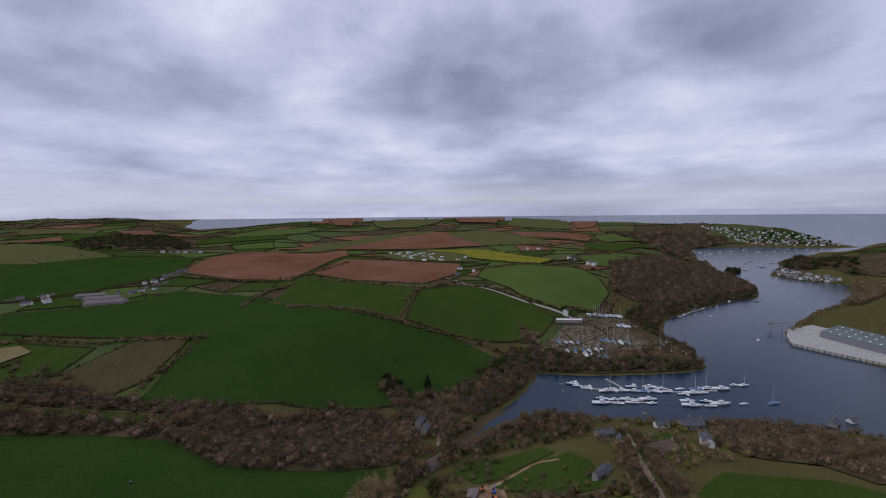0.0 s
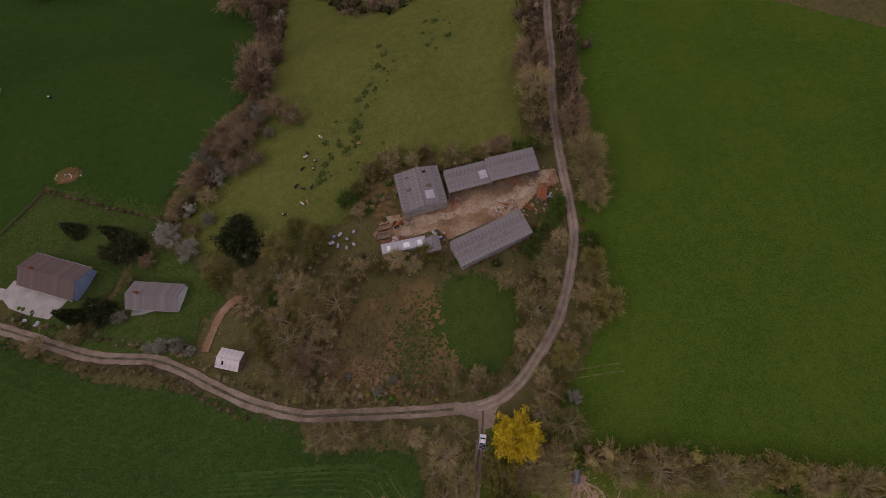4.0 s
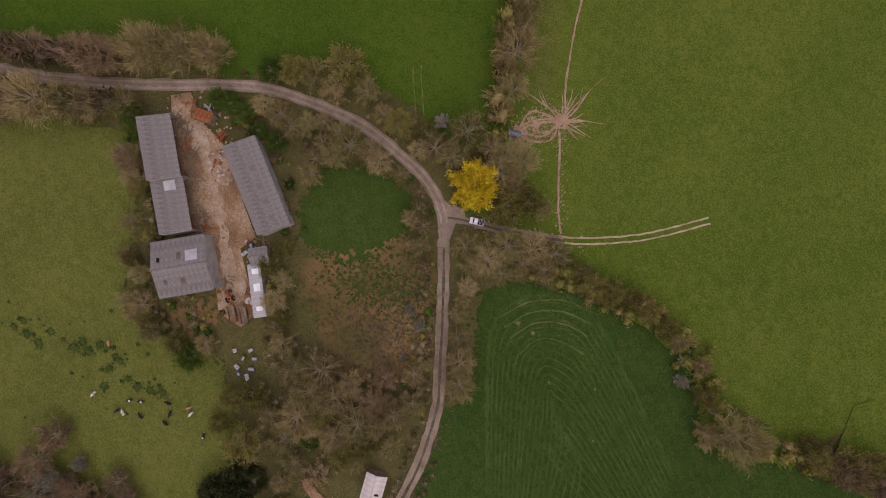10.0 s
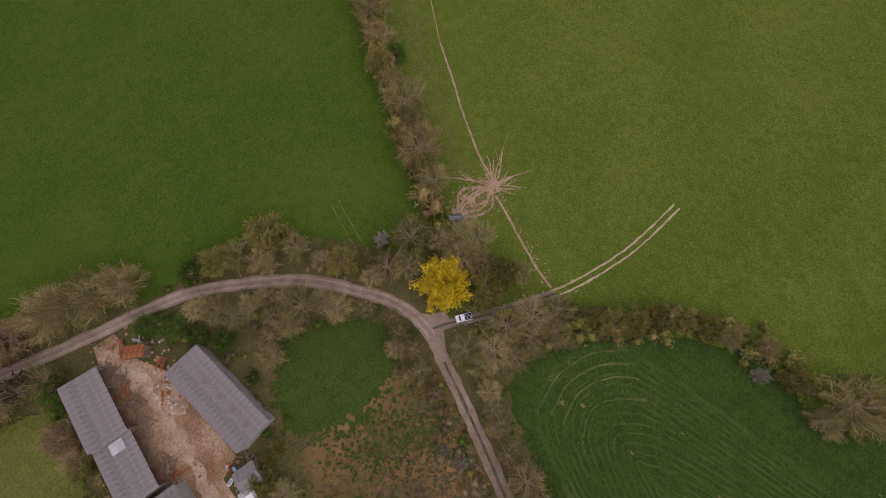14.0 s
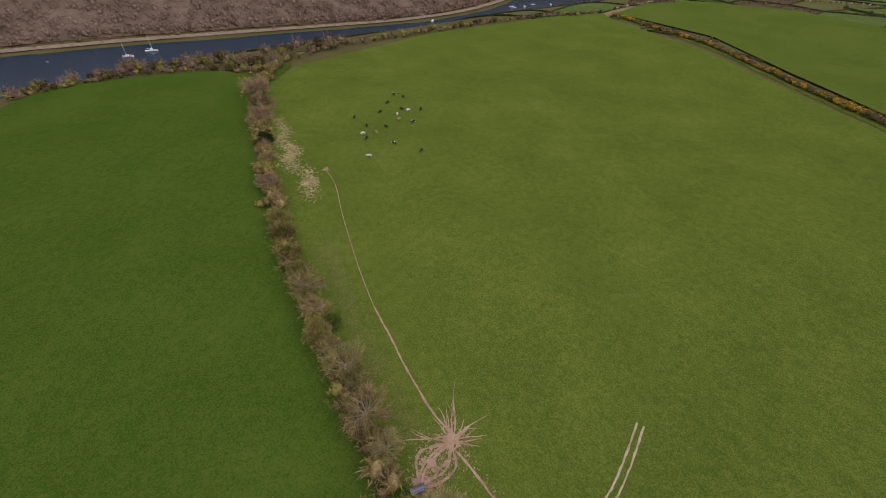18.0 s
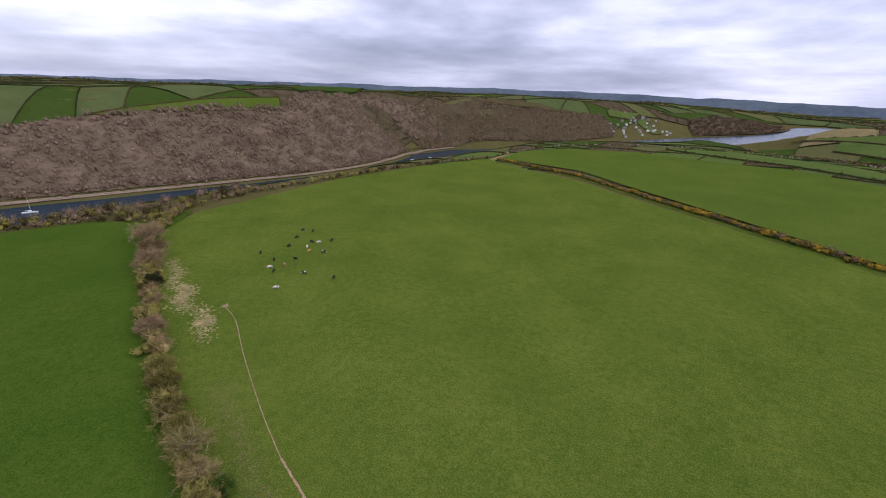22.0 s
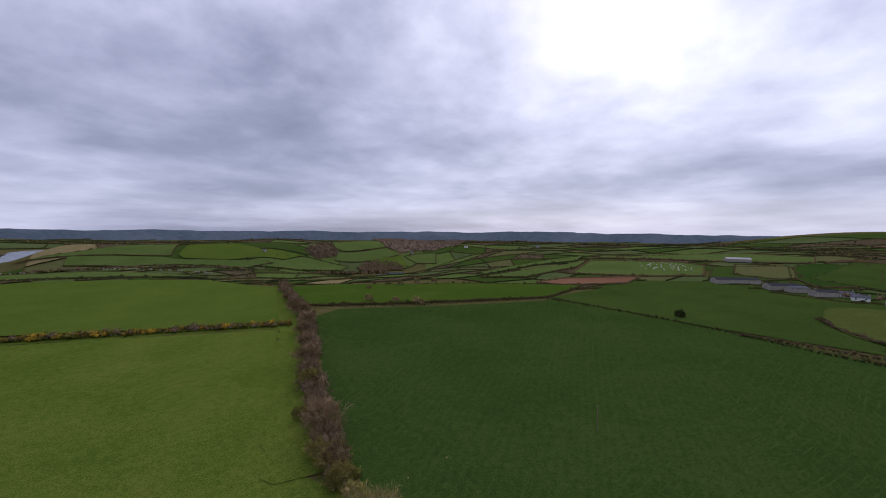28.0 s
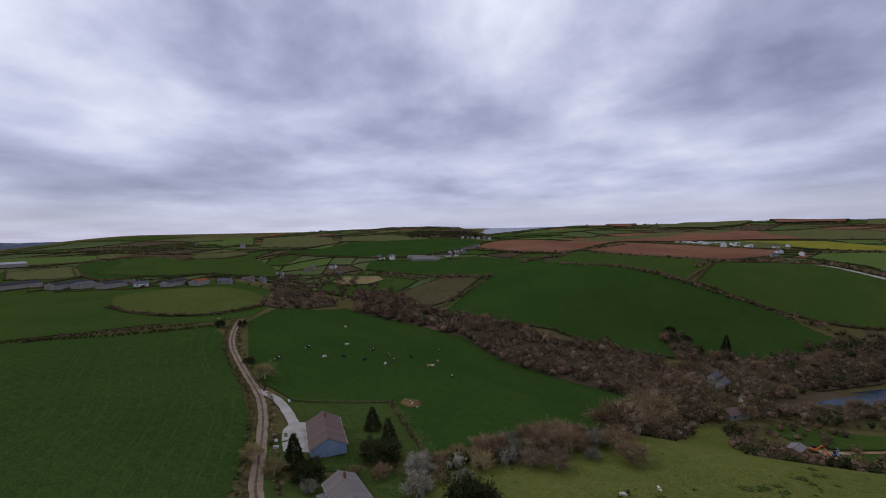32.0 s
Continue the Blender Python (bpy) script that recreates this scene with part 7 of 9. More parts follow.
def pickup(m):
    ob = thing("pickup_truck", "white pickup with a loaded dark bed", "truck", m)
    part("body", profile_body([(-1.75, 0.35), (1.75, 0.35), (1.8, 0.8), (1.0, 0.92), (-1.75, 0.92)], 1.6, 0.03), "white_paint", ob)
    part("cab", profile_body([(-0.1, 0.88), (1.05, 0.88), (0.7, 1.5), (-0.05, 1.52)], 1.5, 0.18), "white_paint", ob)
    part("windscreen", profile_body([(0.74, 0.98), (1.08, 0.95), (0.78, 1.44), (0.66, 1.46)], 1.26, 0.1), "glass_dark", ob)
    box_part("load_bed", (1.5, 1.36, 0.1), (-0.92, 0, 0.95), "dark_void", ob)
    for k in range(4):
        box_part("crate", (0.32, 0.5, 0.26), (-1.45 + 0.36 * k, 0.28 * (-1) ** k, 1.1), "steel_grey", ob)
    for sx in (-1.15, 1.15):
        for sy in (-0.72, 0.72):
            wheel(ob, sx, sy, 0.32)
    for sy in (-0.55, 0.55):
        box_part("headlight", (0.06, 0.26, 0.14), (1.79, sy, 0.68), "glass_dark", ob)
    return ob


def car(m, mat="white_paint", label="small white parked car"):
    ob = thing("car", label, "car", m, "parked cars")
    part("body", profile_body([(-2.0, 0.3), (2.0, 0.3), (2.05, 0.7), (1.0, 0.9), (-1.95, 0.95)], 1.7, 0.06), mat, ob)
    part("cabin", profile_body([(-1.7, 0.9), (0.95, 0.88), (0.35, 1.42), (-1.3, 1.45)], 1.55, 0.2), "glass_dark", ob)
    part("roof", profile_body([(-1.25, 1.4), (0.3, 1.38), (0.25, 1.5), (-1.2, 1.5)], 1.3, 0.08), mat, ob)
    for sx in (-1.25, 1.3):
        for sy in (-0.78, 0.78):
            wheel(ob, sx, sy, 0.32)
    return ob


def on_ground(x, y, turn=0.0, up=0.0):
    return pose(x, y, ground_z(x, y) + 0.06 + up, 0, 0, turn)


pickup(on_ground(5.2, -11.0, 66))
base_car = car(on_ground(-12, 306, 70))
for x, y, a in ((121, 268, 20),):
    copy_at(base_car, on_ground(x, y, a))


def trailer(m, label, mat, n=5):
    ob = thing("farm_trailer", label, "trailer", m, "old machinery in the yard")
    box_part("deck", (n, 1.7, 0.14), (0, 0, 0.75), "timber", ob)
    for s in (-1, 1):
        box_part("side_board", (n, 0.07, 0.5), (0, s * 0.85, 1.05), mat, ob)
        wheel(ob, -0.4, s * 0.75, 0.42)
        wheel(ob, 0.6, s * 0.75, 0.42)
    box_part("drawbar", (1.5, 0.14, 0.12), (n / 2 + 0.7, 0, 0.6), mat, ob)
    box_part("tailboard", (0.07, 1.64, 0.5), (-n / 2, 0, 1.05), mat, ob)
    return ob


trailer(on_ground(-5.4, 52.6, 2), "rusty old farm trailer with timber deck", "rust", 4.2)
trailer(on_ground(-6.2, 49.8, 0), "weathered wooden flatbed trailer", "timber", 4.0)


def tractor(m):
    ob = thing("old_tractor", "rusty orange tractor standing in the yard", "tractor", m)
    part("bonnet", profile_body([(0.1, 0.7), (1.8, 0.7), (1.8, 1.3), (0.1, 1.4)], 0.7, 0.06), "rust", ob)
    part("seat_deck", profile_body([(-0.9, 0.7), (0.1, 0.7), (0.1, 1.1), (-0.7, 1.25)], 0.9, 0.06), "orange_paint", ob)
    box_part("seat", (0.45, 0.45, 0.12), (-0.5, 0, 1.32), "rubber", ob)
    for s in (-1, 1):
        wheel(ob, -0.6, s * 0.75, 0.7, 0.34)
        wheel(ob, 1.4, s * 0.6, 0.42, 0.24)
    bm = bmesh.new()
    bmesh.ops.create_cone(bm, cap_ends=True, segments=8, radius1=0.05, radius2=0.05, depth=0.8)
    part("exhaust", bm, "rust", ob).location = (1.2, 0.15, 1.7)
    return ob


tractor(on_ground(-1.1, 52.5, 8))


def rubble_heap(x, y, r, label, mat, n, seed, size=0.35):
    rng = np.random.default_rng(seed)
    ob = thing("rubble_heap", label, "heap", on_ground(x, y))
    bm = bmesh.new()
    g = bmesh.ops.create_uvsphere(bm, u_segments=20, v_segments=10, radius=1.0)
    for v in bm.verts:
        w = 1 + 0.22 * noise.noise(v.co * 2.3 + Vector((seed, 0, 0)))
        v.co = Vector((v.co.x * r * w, v.co.y * r * 0.7 * w, max(-0.1, v.co.z) * 0.9 * w))
    part("earth_mound", bm, mat, ob)
    for i in range(n):
        a, q = rng.random() * 6.28, r * math.sqrt(rng.random()) * 1.05
        bm = bmesh.new()
        bmesh.ops.create_icosphere(bm, subdivisions=1, radius=size * (0.5 + rng.random()))
        for v in bm.verts:
            v.co *= 0.7 + 0.6 * rng.random()
        o = part("stone", bm, "concrete" if i % 3 else "rust", ob)
        o.location = (math.cos(a) * q, math.sin(a) * q * 0.7, 0.9 * max(0.02, 1 - (q / r) ** 2) + 0.05)
    return ob


rubble_heap(30.5, 48.0, 4.2, "brown heap of earth, bricks and timber", "mud", 46, 3)
rubble_heap(-1.8, 47.6, 2.0, "small yellowish heap of spoil", "dirt", 14, 4)
rubble_heap(-108, 108, 4.6, "brown dung heap overgrown with weeds", "bracken", 20, 5, 0.3)


def planks(x, y, n, label, mat, seed, spread=1.6):
    rng = random.Random(seed)
    ob = thing("timber_pile", label, "timber", on_ground(x, y), "timber in the yard")
    for i in range(n):
        box_part("plank", (rng.uniform(1.2, 3.0), 0.25, 0.08), (rng.uniform(-spread, spread), rng.uniform(-spread, spread), 0.06 + 0.05 * i), mat, ob, rot=(0, rng.uniform(-4, 4), rng.uniform(0, 180)))


planks(34.5, 54.4, 14, "loose boards in front of the cattle shed", "timber", 1)
planks(40, 54.8, 10, "loose boards and pallets by the shed", "timber", 2)
planks(28, 55.0, 8, "scrap timber against the shed front", "timber", 3)
planks(44.5, 47.5, 9, "grey broken rafters beside the collapsed shed", "fibre_cement_pale", 4)
planks(-37.5, 45.5, 12, "pale roof timbers lying under trees", "fibre_cement_pale", 5, 2.0)


for i, (x, y, n, m) in enumerate(((20, 55.2, 9, "timber"), (17.5, 54.6, 7, "rust"), (31, 55.8, 9, "timber"), (37.5, 55.6, 8, "rust"), (44, 56.0, 8, "timber"), (2.5, 52.5, 8, "timber"), (-4, 47.4, 7, "rust"), (33, 45.8, 10, "timber"), (38.5, 46.6, 9, "rust"), (11, 42.0, 6, "timber"), (46.5, 52.5, 8, "rust"))):
    planks(x, y, n, "rusty sheets and scrap iron in the yard" if m == "rust" else "dark weathered boards lying in the yard", m, 30 + i, 1.3)


def scrap(x, y, size, mat, label, turn=0):
    ob = thing("scrap_box", label, "scrap", on_ground(x, y, turn), "white scrap at the yard end")
    box_part("casing", size, (0, 0, size[2] / 2), mat, ob, bevel=0.05)
    box_part("lid", (size[0] * 0.8, size[1] * 0.8, 0.05), (0, 0, size[2] + 0.02), "steel_grey", ob)


for i, (x, y, mat) in enumerate(((-14.5, 54.2, "white_paint"), (-18.6, 54.6, "white_paint"), (-19.8, 51.0, "steel_grey"), (-15.2, 50.2, "white_paint"), (-16.8, 52.4, "leaf_green"), (-21.6, 52.6, "white_paint"), (-20.4, 54.4, "blue_paint"), (-17.4, 49.6, "steel_grey"), (8.7, 46.6, "white_paint"), (11.5, 45.6, "orange_paint"), (10.2, 44.6, "blue_paint"), (-110, 53.5, "white_paint"), (-113.5, 55.5, "white_paint"), (-101, 50, "white_paint"), (-137.5, 74.5, "white_paint"))):
    scrap(x, y, (0.9 + 0.3 * (i % 3), 0.7, 0.7), mat, "discarded pale box on the grass" if i < 8 else "small painted box on the ground", 37 * i)


def trough(m):
    ob = thing("cattle_feeder", "dark metal cattle feeder on bare earth", "feeder", m)
    box_part("base", (3.0, 1.1, 0.1), (0, 0, 0.2), "steel_grey", ob)
    for s in (-1, 1):
        box_part("side", (3.0, 0.08, 0.6), (0, s * 0.55, 0.45), "steel_grey", ob)
        box_part("end", (0.08, 1.1, 0.6), (s * 1.5, 0, 0.45), "steel_grey", ob)
        for k in range(5):
            box_part("bar", (0.05, 0.05, 0.6), (-1.3 + 0.65 * k, s * 0.5, 1.0), "rubber", ob)
        box_part("top_rail", (3.0, 0.06, 0.06), (0, s * 0.5, 1.3), "rubber", ob)
    return ob


trough(on_ground(24.5, -24.2, 60))


def fence(line, label, step=2.5, rails=2):
    ob = thing("fence", label, "fence")
    p = densify(line, step)
    for i, (x, y) in enumerate(p):
        z = ground_z(x, y)
        box_part("post", (0.12, 0.12, 1.2), (x, y, z + 0.55), "timber", ob)
        if i:
            a, b = Vector((*p[i - 1], ground_z(*p[i - 1]))), Vector((x, y, z))
            for k in range(rails):
                o = box_part("rail", ((b - a).length, 0.05, 0.08), (0, 0, 0), "timber", ob)
                o.matrix_local = Matrix.Translation((a + b) / 2 + Vector((0, 0, 0.5 + 0.45 * k))) @ (b - a).to_track_quat("X", "Z").to_matrix().to_4x4()


fence([(-137.4, 76.3), (-126, 89.5), (-114.6, 103.2)], "thin post and rail fence round the lawn")
pole = thing("utility_pole", "wooden utility pole standing in the crop", "pole", on_ground(-122, -28))
bm = bmesh.new()
bmesh.ops.create_cone(bm, cap_ends=True, segments=8, radius1=0.15, radius2=0.1, depth=8.0, matrix=Matrix.Translation((0, 0, 4)))
part("shaft", bm, "timber", pole)
box_part("crossarm", (1.2, 0.1, 0.1), (0, 0, 7.6), "timber", pole)


# ---- hedges, scrub and woods ----
OLD = (("bramble", True), ("twigs", False), ("leaf_olive", True))
WINTER = (("twigs_red", False), ("twigs", False), ("bramble", True))
FRINGE = [(8, 34), (4, 36), (-8, 36), (-18, 36), (-30, 24), (-34, 14), (-24, 4), (-8, 0), (4, 1), (9, 5), (8, 14), (5, 20)]
baked("rough_grass", within(FRINGE, 1.3, 0.6, 0.4, 35, 0.5), "leaf_green", "tuft", "rough green grass among the bracken", "grass", 35)
hedge(HEDGE_N, "ragged tree-lined field hedge of brambles and hawthorn", 2.0, 1.1, 1.1, (("leaf_olive", True), ("twigs_warm", False), ("twigs_near", False)), 11, 1.2)
hedge(HEDGE_W, "overgrown leafless hedge between two fields", 2.8, 1.5, 1.0, (("twigs_red", False), ("twigs_red", False), ("twigs", False), ("bramble", True)), 12, 1.4)
baked("hedge", along(HEDGE_N, 3.4, 3.1, 1.05, 153, 1.5)[::2], "leaf_olive", True, "olive hawthorn bushes of the field hedge", "hedge", 153)
baked("hedge", along(HEDGE_N, 3.4, 3.1, 1.05, 153, 1.5)[1::2], "twigs_near", False, "leafless bushes of the field hedge", "hedge", 154)
hedge(HEDGE_C, "bushy hedge round the crop field", 1.9, 1.0, 0.7, (("leaf_spring", True), ("twigs_near", False), ("leaf_olive", True), ("leaf_spring", True)), 13, 1.9)
hedge(HEDGE_NFAR, "scrubby hedge along the brow above the river", 2.6, 1.0, 2.6, (("leaf_olive", True), ("bramble", True), ("twigs_red", False)), 14, 1.5)
hedge(GORSE, "dark bramble growth below the gorse", 1.4, 0.9, 1.1, (("bramble", True), ("leaf_dark", True)), 155, 0.7)
hedge(GORSE, "gorse hedge in yellow flower", 2.3, 0.95, 0.95, (("gorse_flower", True), ("bramble", True), ("gorse_flower", True), ("leaf_olive", True), ("gorse_flower", True), ("twigs_red", False)), 15, 1.0)
baked("hedge", along(GORSE, 9, 1.5, 0.9, 151, 1.0), "blossom", True, "white blackthorn blossom in the gorse hedge", "hedge", 152)
hedge(HEDGE_BROW, "low dark hedge across the hill", 1.1, 0.9, 2.6, (("bramble", True), ("leaf_olive", True)), 16)
hedge(HEDGE_BROW2, "blossoming hedge along the brow", 1.8, 0.9, 3.2, (("bramble", True), ("leaf_olive", True), ("blossom", True)), 17)
hedge(HEDGE_WW, "low dark field hedge", 0.9, 1.0, 1.5, (("bramble", True), ("leaf_dark", True)), 18)
hedge(HEDGE_E, "low dark hedge bank beside the crop", 1.1, 1.0, 1.5, (("bramble", True), ("leaf_dark", True)), 19)
# hedges of the lane that runs down to the creek
LANE_OUT = [p for p in LANE_MAIN if p[1] > 60]
for off, s in ((-5.0, 21), (5.0, 22)):
    hedge(shifted(LANE_OUT, off), "tall leafless hedge beside the farm lane", 2.6, 1.4, 1.3, (("twigs_red", False), ("twigs_dark", False), ("bramble", True)), s, 0.8)
for off, s, line in ((3.4, 23, [p for p in LANE_WEST if p[0] < -45]), (-3.2, 24, [p for p in LANE_WEST if -75 < p[0] < -10 or p[0] < -140])):
    hedge(shifted(line, off), "low brambly bank beside the rutted lane", 0.9, 0.8, 1.3, (("bramble", True), ("twigs", False)), s, 0.5)
hedge([(97, 142), (113, 138), (138, 133), (157, 128), (165, 120), (185, 108)], "leafless hedge between two green fields", 1.8, 1.0, 1.8, WINTER, 25)
hedge([(-114.6, 103.2), (-93, 90), (-71.3, 77.4)], "clipped brown hedge beside the lawn", 0.8, 1.2, 0.9, (("bramble", True), ("twigs", False)), 26, 0.2)
hedge([(-26, 246), (-29, 220), (-31, 180), (-32, 150), (-38, 112), (-50, 94), (-62, 82), (-69, 77)], "thick leafless hedge with blossoming blackthorn", 2.1, 1.1, 1.4, WINTER + (("twigs_dark", False), ("bramble", True), ("blossom", True)), 27, 1.2)
hedge([(-114.6, 103), (-127, 88), (-137, 76)], "low weedy bank at the lawn edge", 0.6, 0.7, 1.2, (("bramble", True),), 28, 0.3)
LANE_BELT = [(x + d * math.cos(k * 2.3) * 0.25, y, 3.2 + 1.1 * math.sin(k * 1.7 + d), 1.3) for d in (-9.5, -5.8, 5.8, 9.5) for k, (x, y) in enumerate((px + d, py) for px, py in densify([p for p in LANE_MAIN if 96 < p[1] < 290], 5.5))]
for k, mat in enumerate(("twigs_dark", "twigs_red", "twigs")):
    baked("tree_belt", LANE_BELT[k::3], mat, False, "leafless brown trees that hem the creek lane", "trees", 511 + k)
# undergrowth round the farmyard and in the old orchard
COPSE = [(-10, 42), (-24, 50), (-38, 52), (-52, 44), (-50, 34), (-40, 20), (-30, 10), (-20, 6), (-28, 18), (-20, 30), (-14, 38)]
baked("undergrowth", within(COPSE, 1.2, 0.85, 0.6, 31, 0.8), "bramble", "tuft", "brown bramble undergrowth below the trees", "undergrowth", 31)
baked("undergrowth", within(COPSE, 2.4, 1.2, 0.8, 32, 0.7), "twigs", False, "leafless brushwood below the trees", "undergrowth", 32)
BRACKEN_RING = [(4.3, 26.1), (1.3, 19.1), (4.5, 10.5), (3.6, 4.9), (-0.7, 1.5), (-10.6, 2.5), (-21, 5), (-28, 12), (-24, 20), (-14, 32), (-5, 34)]
material("bracken_fronds", ((0.07, 0.05, 0.022), (0.17, 0.085, 0.038), (0.27, 0.15, 0.07)), 0.5, 4.0, bump=0.0, spread=0.4)
baked("bracken", within(BRACKEN_RING, 0.85, 0.45, 0.45, 33, 0.4), "bracken_fronds", "tuft", "low rust-brown bracken", "bracken", 33)
baked("brambles", within(BRACKEN_RING, 0.95, 0.6, 0.55, 34, 0.75), "bramble", "tuft", "low dark brambles among the bracken", "brambles", 34)
for k, line in enumerate(([(52, 42), (45, 27), (36, 13), (26, 4), (18, 0)], [(44, 46), (40, 33), (33, 24), (27, 12), (18, 4)], [(0, 66), (-6, 58), (-8, 70), (4, 74), (16, 68), (30, 66), (44, 66)], [(10, 36), (20, 33), (32, 35), (42, 40)], [(2, 40), (-8, 42), (-14, 46)], [(10, -1), (2, 3), (-10, 4), (-24, 9), (-36, 13)])):
    hedge(line, "brambly scrub round the farmyard", 1.3, 0.8, 1.1, OLD + (("leaf_green", True),), 41 + 5 * k, 1.6)
baked("tussocks", [(x, y, random.Random(int(x * 7 + y)).uniform(1.7, 2.8), 0.2) for x, y in RUSHES], "rush", True, "dark rush tussocks in the pasture", "rushes", 45)
WALKS = random.Random(77)
SPREAD = [(x + WALKS.gauss(0, 4), y + WALKS.gauss(0, 4), WALKS.uniform(0.5, 1.2), 0.25) for x, y in RUSHES for _ in range(2)]
baked("tussocks", [p for p in SPREAD if p[1] > 68], "rush", True, "small dark rush tussocks in the pasture", "rushes", 46)
# tufts and dung pats of the big pasture
TUFTS = [(WALKS.uniform(-130, 190), WALKS.uniform(-380, -40), WALKS.uniform(0.16, 0.42), 0.5) for _ in range(1500)]
PAST = [(-6, -33), (-24, -52), (-57, -64), (-90, -110), (-150, -205), (-60, -300), (60, -425), (165, -450), (230, -340), (260, -200), (190, -105), (100, -55), (35, -30)]
keep = inside(np.array([t[0] for t in TUFTS]), np.array([t[1] for t in TUFTS]), PAST)
baked("grass_tufts", [t for t, k in zip(TUFTS, keep) if k], "rush", "tuft", "dark grass tufts scattered over the pasture", "grass", 47)
baked("dry_tufts", [(x + 1.5, y - 2.0, r * 0.7, 0.4) for (x, y, r, _), k in zip(TUFTS, keep) if k and r < 0.26], "straw", "tuft", "pale dry tufts scattered over the pasture", "grass", 48)

hedge(shifted(HEDGE_NFAR[:7], 9), "rounded leafless trees between field and river", 4.0, 1.15, 3.6, WINTER + (("leaf_olive", True),), 61, 3.0)
hedge(shifted(HEDGE_NFAR[1:6], 20), "leafless trees on the steep river bank", 4.2, 1.1, 4.2, WINTER, 66, 4.0)
for x, y, r in ((-237.4, -217.4, 4.2), (-244, -196, 3.6), (-250, -181, 3.8), (-248.5, -175.5, 3.2)):
    copy_at(bare[2], Matrix.LocRotScale((x, y, ground_z(x, y) - 0.2), Euler((0, 0, x)), (r, r, r * 1.2)))
for x, y, r in ((-68.1, -89.4, 3.8), (-80.6, -110.6, 3.0), (-61.1, -76.6, 2.6)):
    copy_at(olive[1], Matrix.LocRotScale((x, y, ground_z(x, y) - 0.2), Euler((0, 0, y)), (r, r, r * 1.25)))
hedge([(-680, -780), (-740, -745), (-800, -700), (-835, -665)], "close row of bare trees beside the mill pond", 5.0, 1.5, 4.0, WINTER, 71, 1.2)
hedge([(-340, -520), (-300, -600), (-250, -700), (-190, -800)], "brown hedge with trees over the brow", 3.2, 1.0, 4.0, WINTER, 76, 1.6)
baked("skyline_trees", along([(1650, -1640), (1760, -1790)], 14, 11, 1.3, 79, 3), "leaf_dark", True, "row of dark trees on the skyline", "trees", 79)
# woods: spacing, crown radius, growth
WOODS = [
    (shifted(FAR_BANK[14:21], 17) + WOOD_EAST_TOP[:-1][::-1] + WOOD_EAST_LEFT[::-1] + [(760, -60), (740, 60)], 5.6, 4.2, 1.15, "twigs_oak", "leafless brown oak wood on the far river bank"),
    ([(557, -680), (573, -774), (542, -813), (479, -804), (435, -882), (481, -944), (541, -909), (579, -824), (600, -700)], 7.5, 5.0, 1.0, "twigs_oak", "leafless brown wood in the side valley"),
    (HILL_NORTH, 8, 4.8, 0.9, "twigs_red", "leafless scrub wood on the hill"),
    (WOOD_SOUTH, 8.5, 5.5, 1.2, "twigs_dark", "brown leafless wood along the estuary"),
    (WOOD_CREEK, 5.2, 3.6, 1.2, "twigs_dark", "leafless trees along the creek"),
    (WOOD_YARD, 7, 4.0, 1.1, "twigs_dark", "scrubby trees round the boatyard"),
    (WOOD_NEARBANK, 5, 3.6, 1.0, "twigs_dark", "rounded leafless trees on the creek bank"),
    (WOOD_RIGHT, 5.5, 3.8, 1.1, "twigs_dark", "dense leafless trees above the river"),
    (VALLEY_A, 5.8, 5.0, 1.0, "twigs_dark", "leafless willow scrub in the valley"),
    (VALLEY_B, 5.8, 5.0, 1.0, "twigs_dark", "grey-brown willow scrub in the valley"),
    (VALLEY_LEFT, 8, 4.0, 1.0, "twigs_dark", "leafless scrub by the farm stream"),
    (WOOD_TOWN, 24, 13, 0.9, "twigs_dark", "wooded hill beside the harbour town"),
    (WOOD_QUAY, 13, 8, 1.1, "twigs_red", "brown wood above the quay"),
    (WOOD_QUAY2, 18, 10, 0.9, "leaf_dark", "dark wood behind the waterfront houses"),
    (WOOD_REACH, 15, 8.5, 0.9, "twigs_dark", "dark wood above the upper river"),
    (WOOD_POND, 9, 5.5, 1.1, "twigs", "budding trees round the mill pond"),
    (WOOD_DELL, 10, 5.5, 1.0, "twigs_dark", "leafless wood in the dell"),
    (WOOD_WEST, 15, 8.0, 0.9, "twigs_oak", "brown wood on the western hill"),
    (REEDS, 9, 4.5, 0.8, "twigs_oak", "pale brown willow carr beside the pond"),
    (WOOD_COMBE, 14, 8.0, 0.9, "leaf_dark", "dark wood in the southern combe"),
    (SCRUB_MILL, 5.5, 4.0, 1.1, "twigs_red", "leafless trees round the creekside houses"),
]
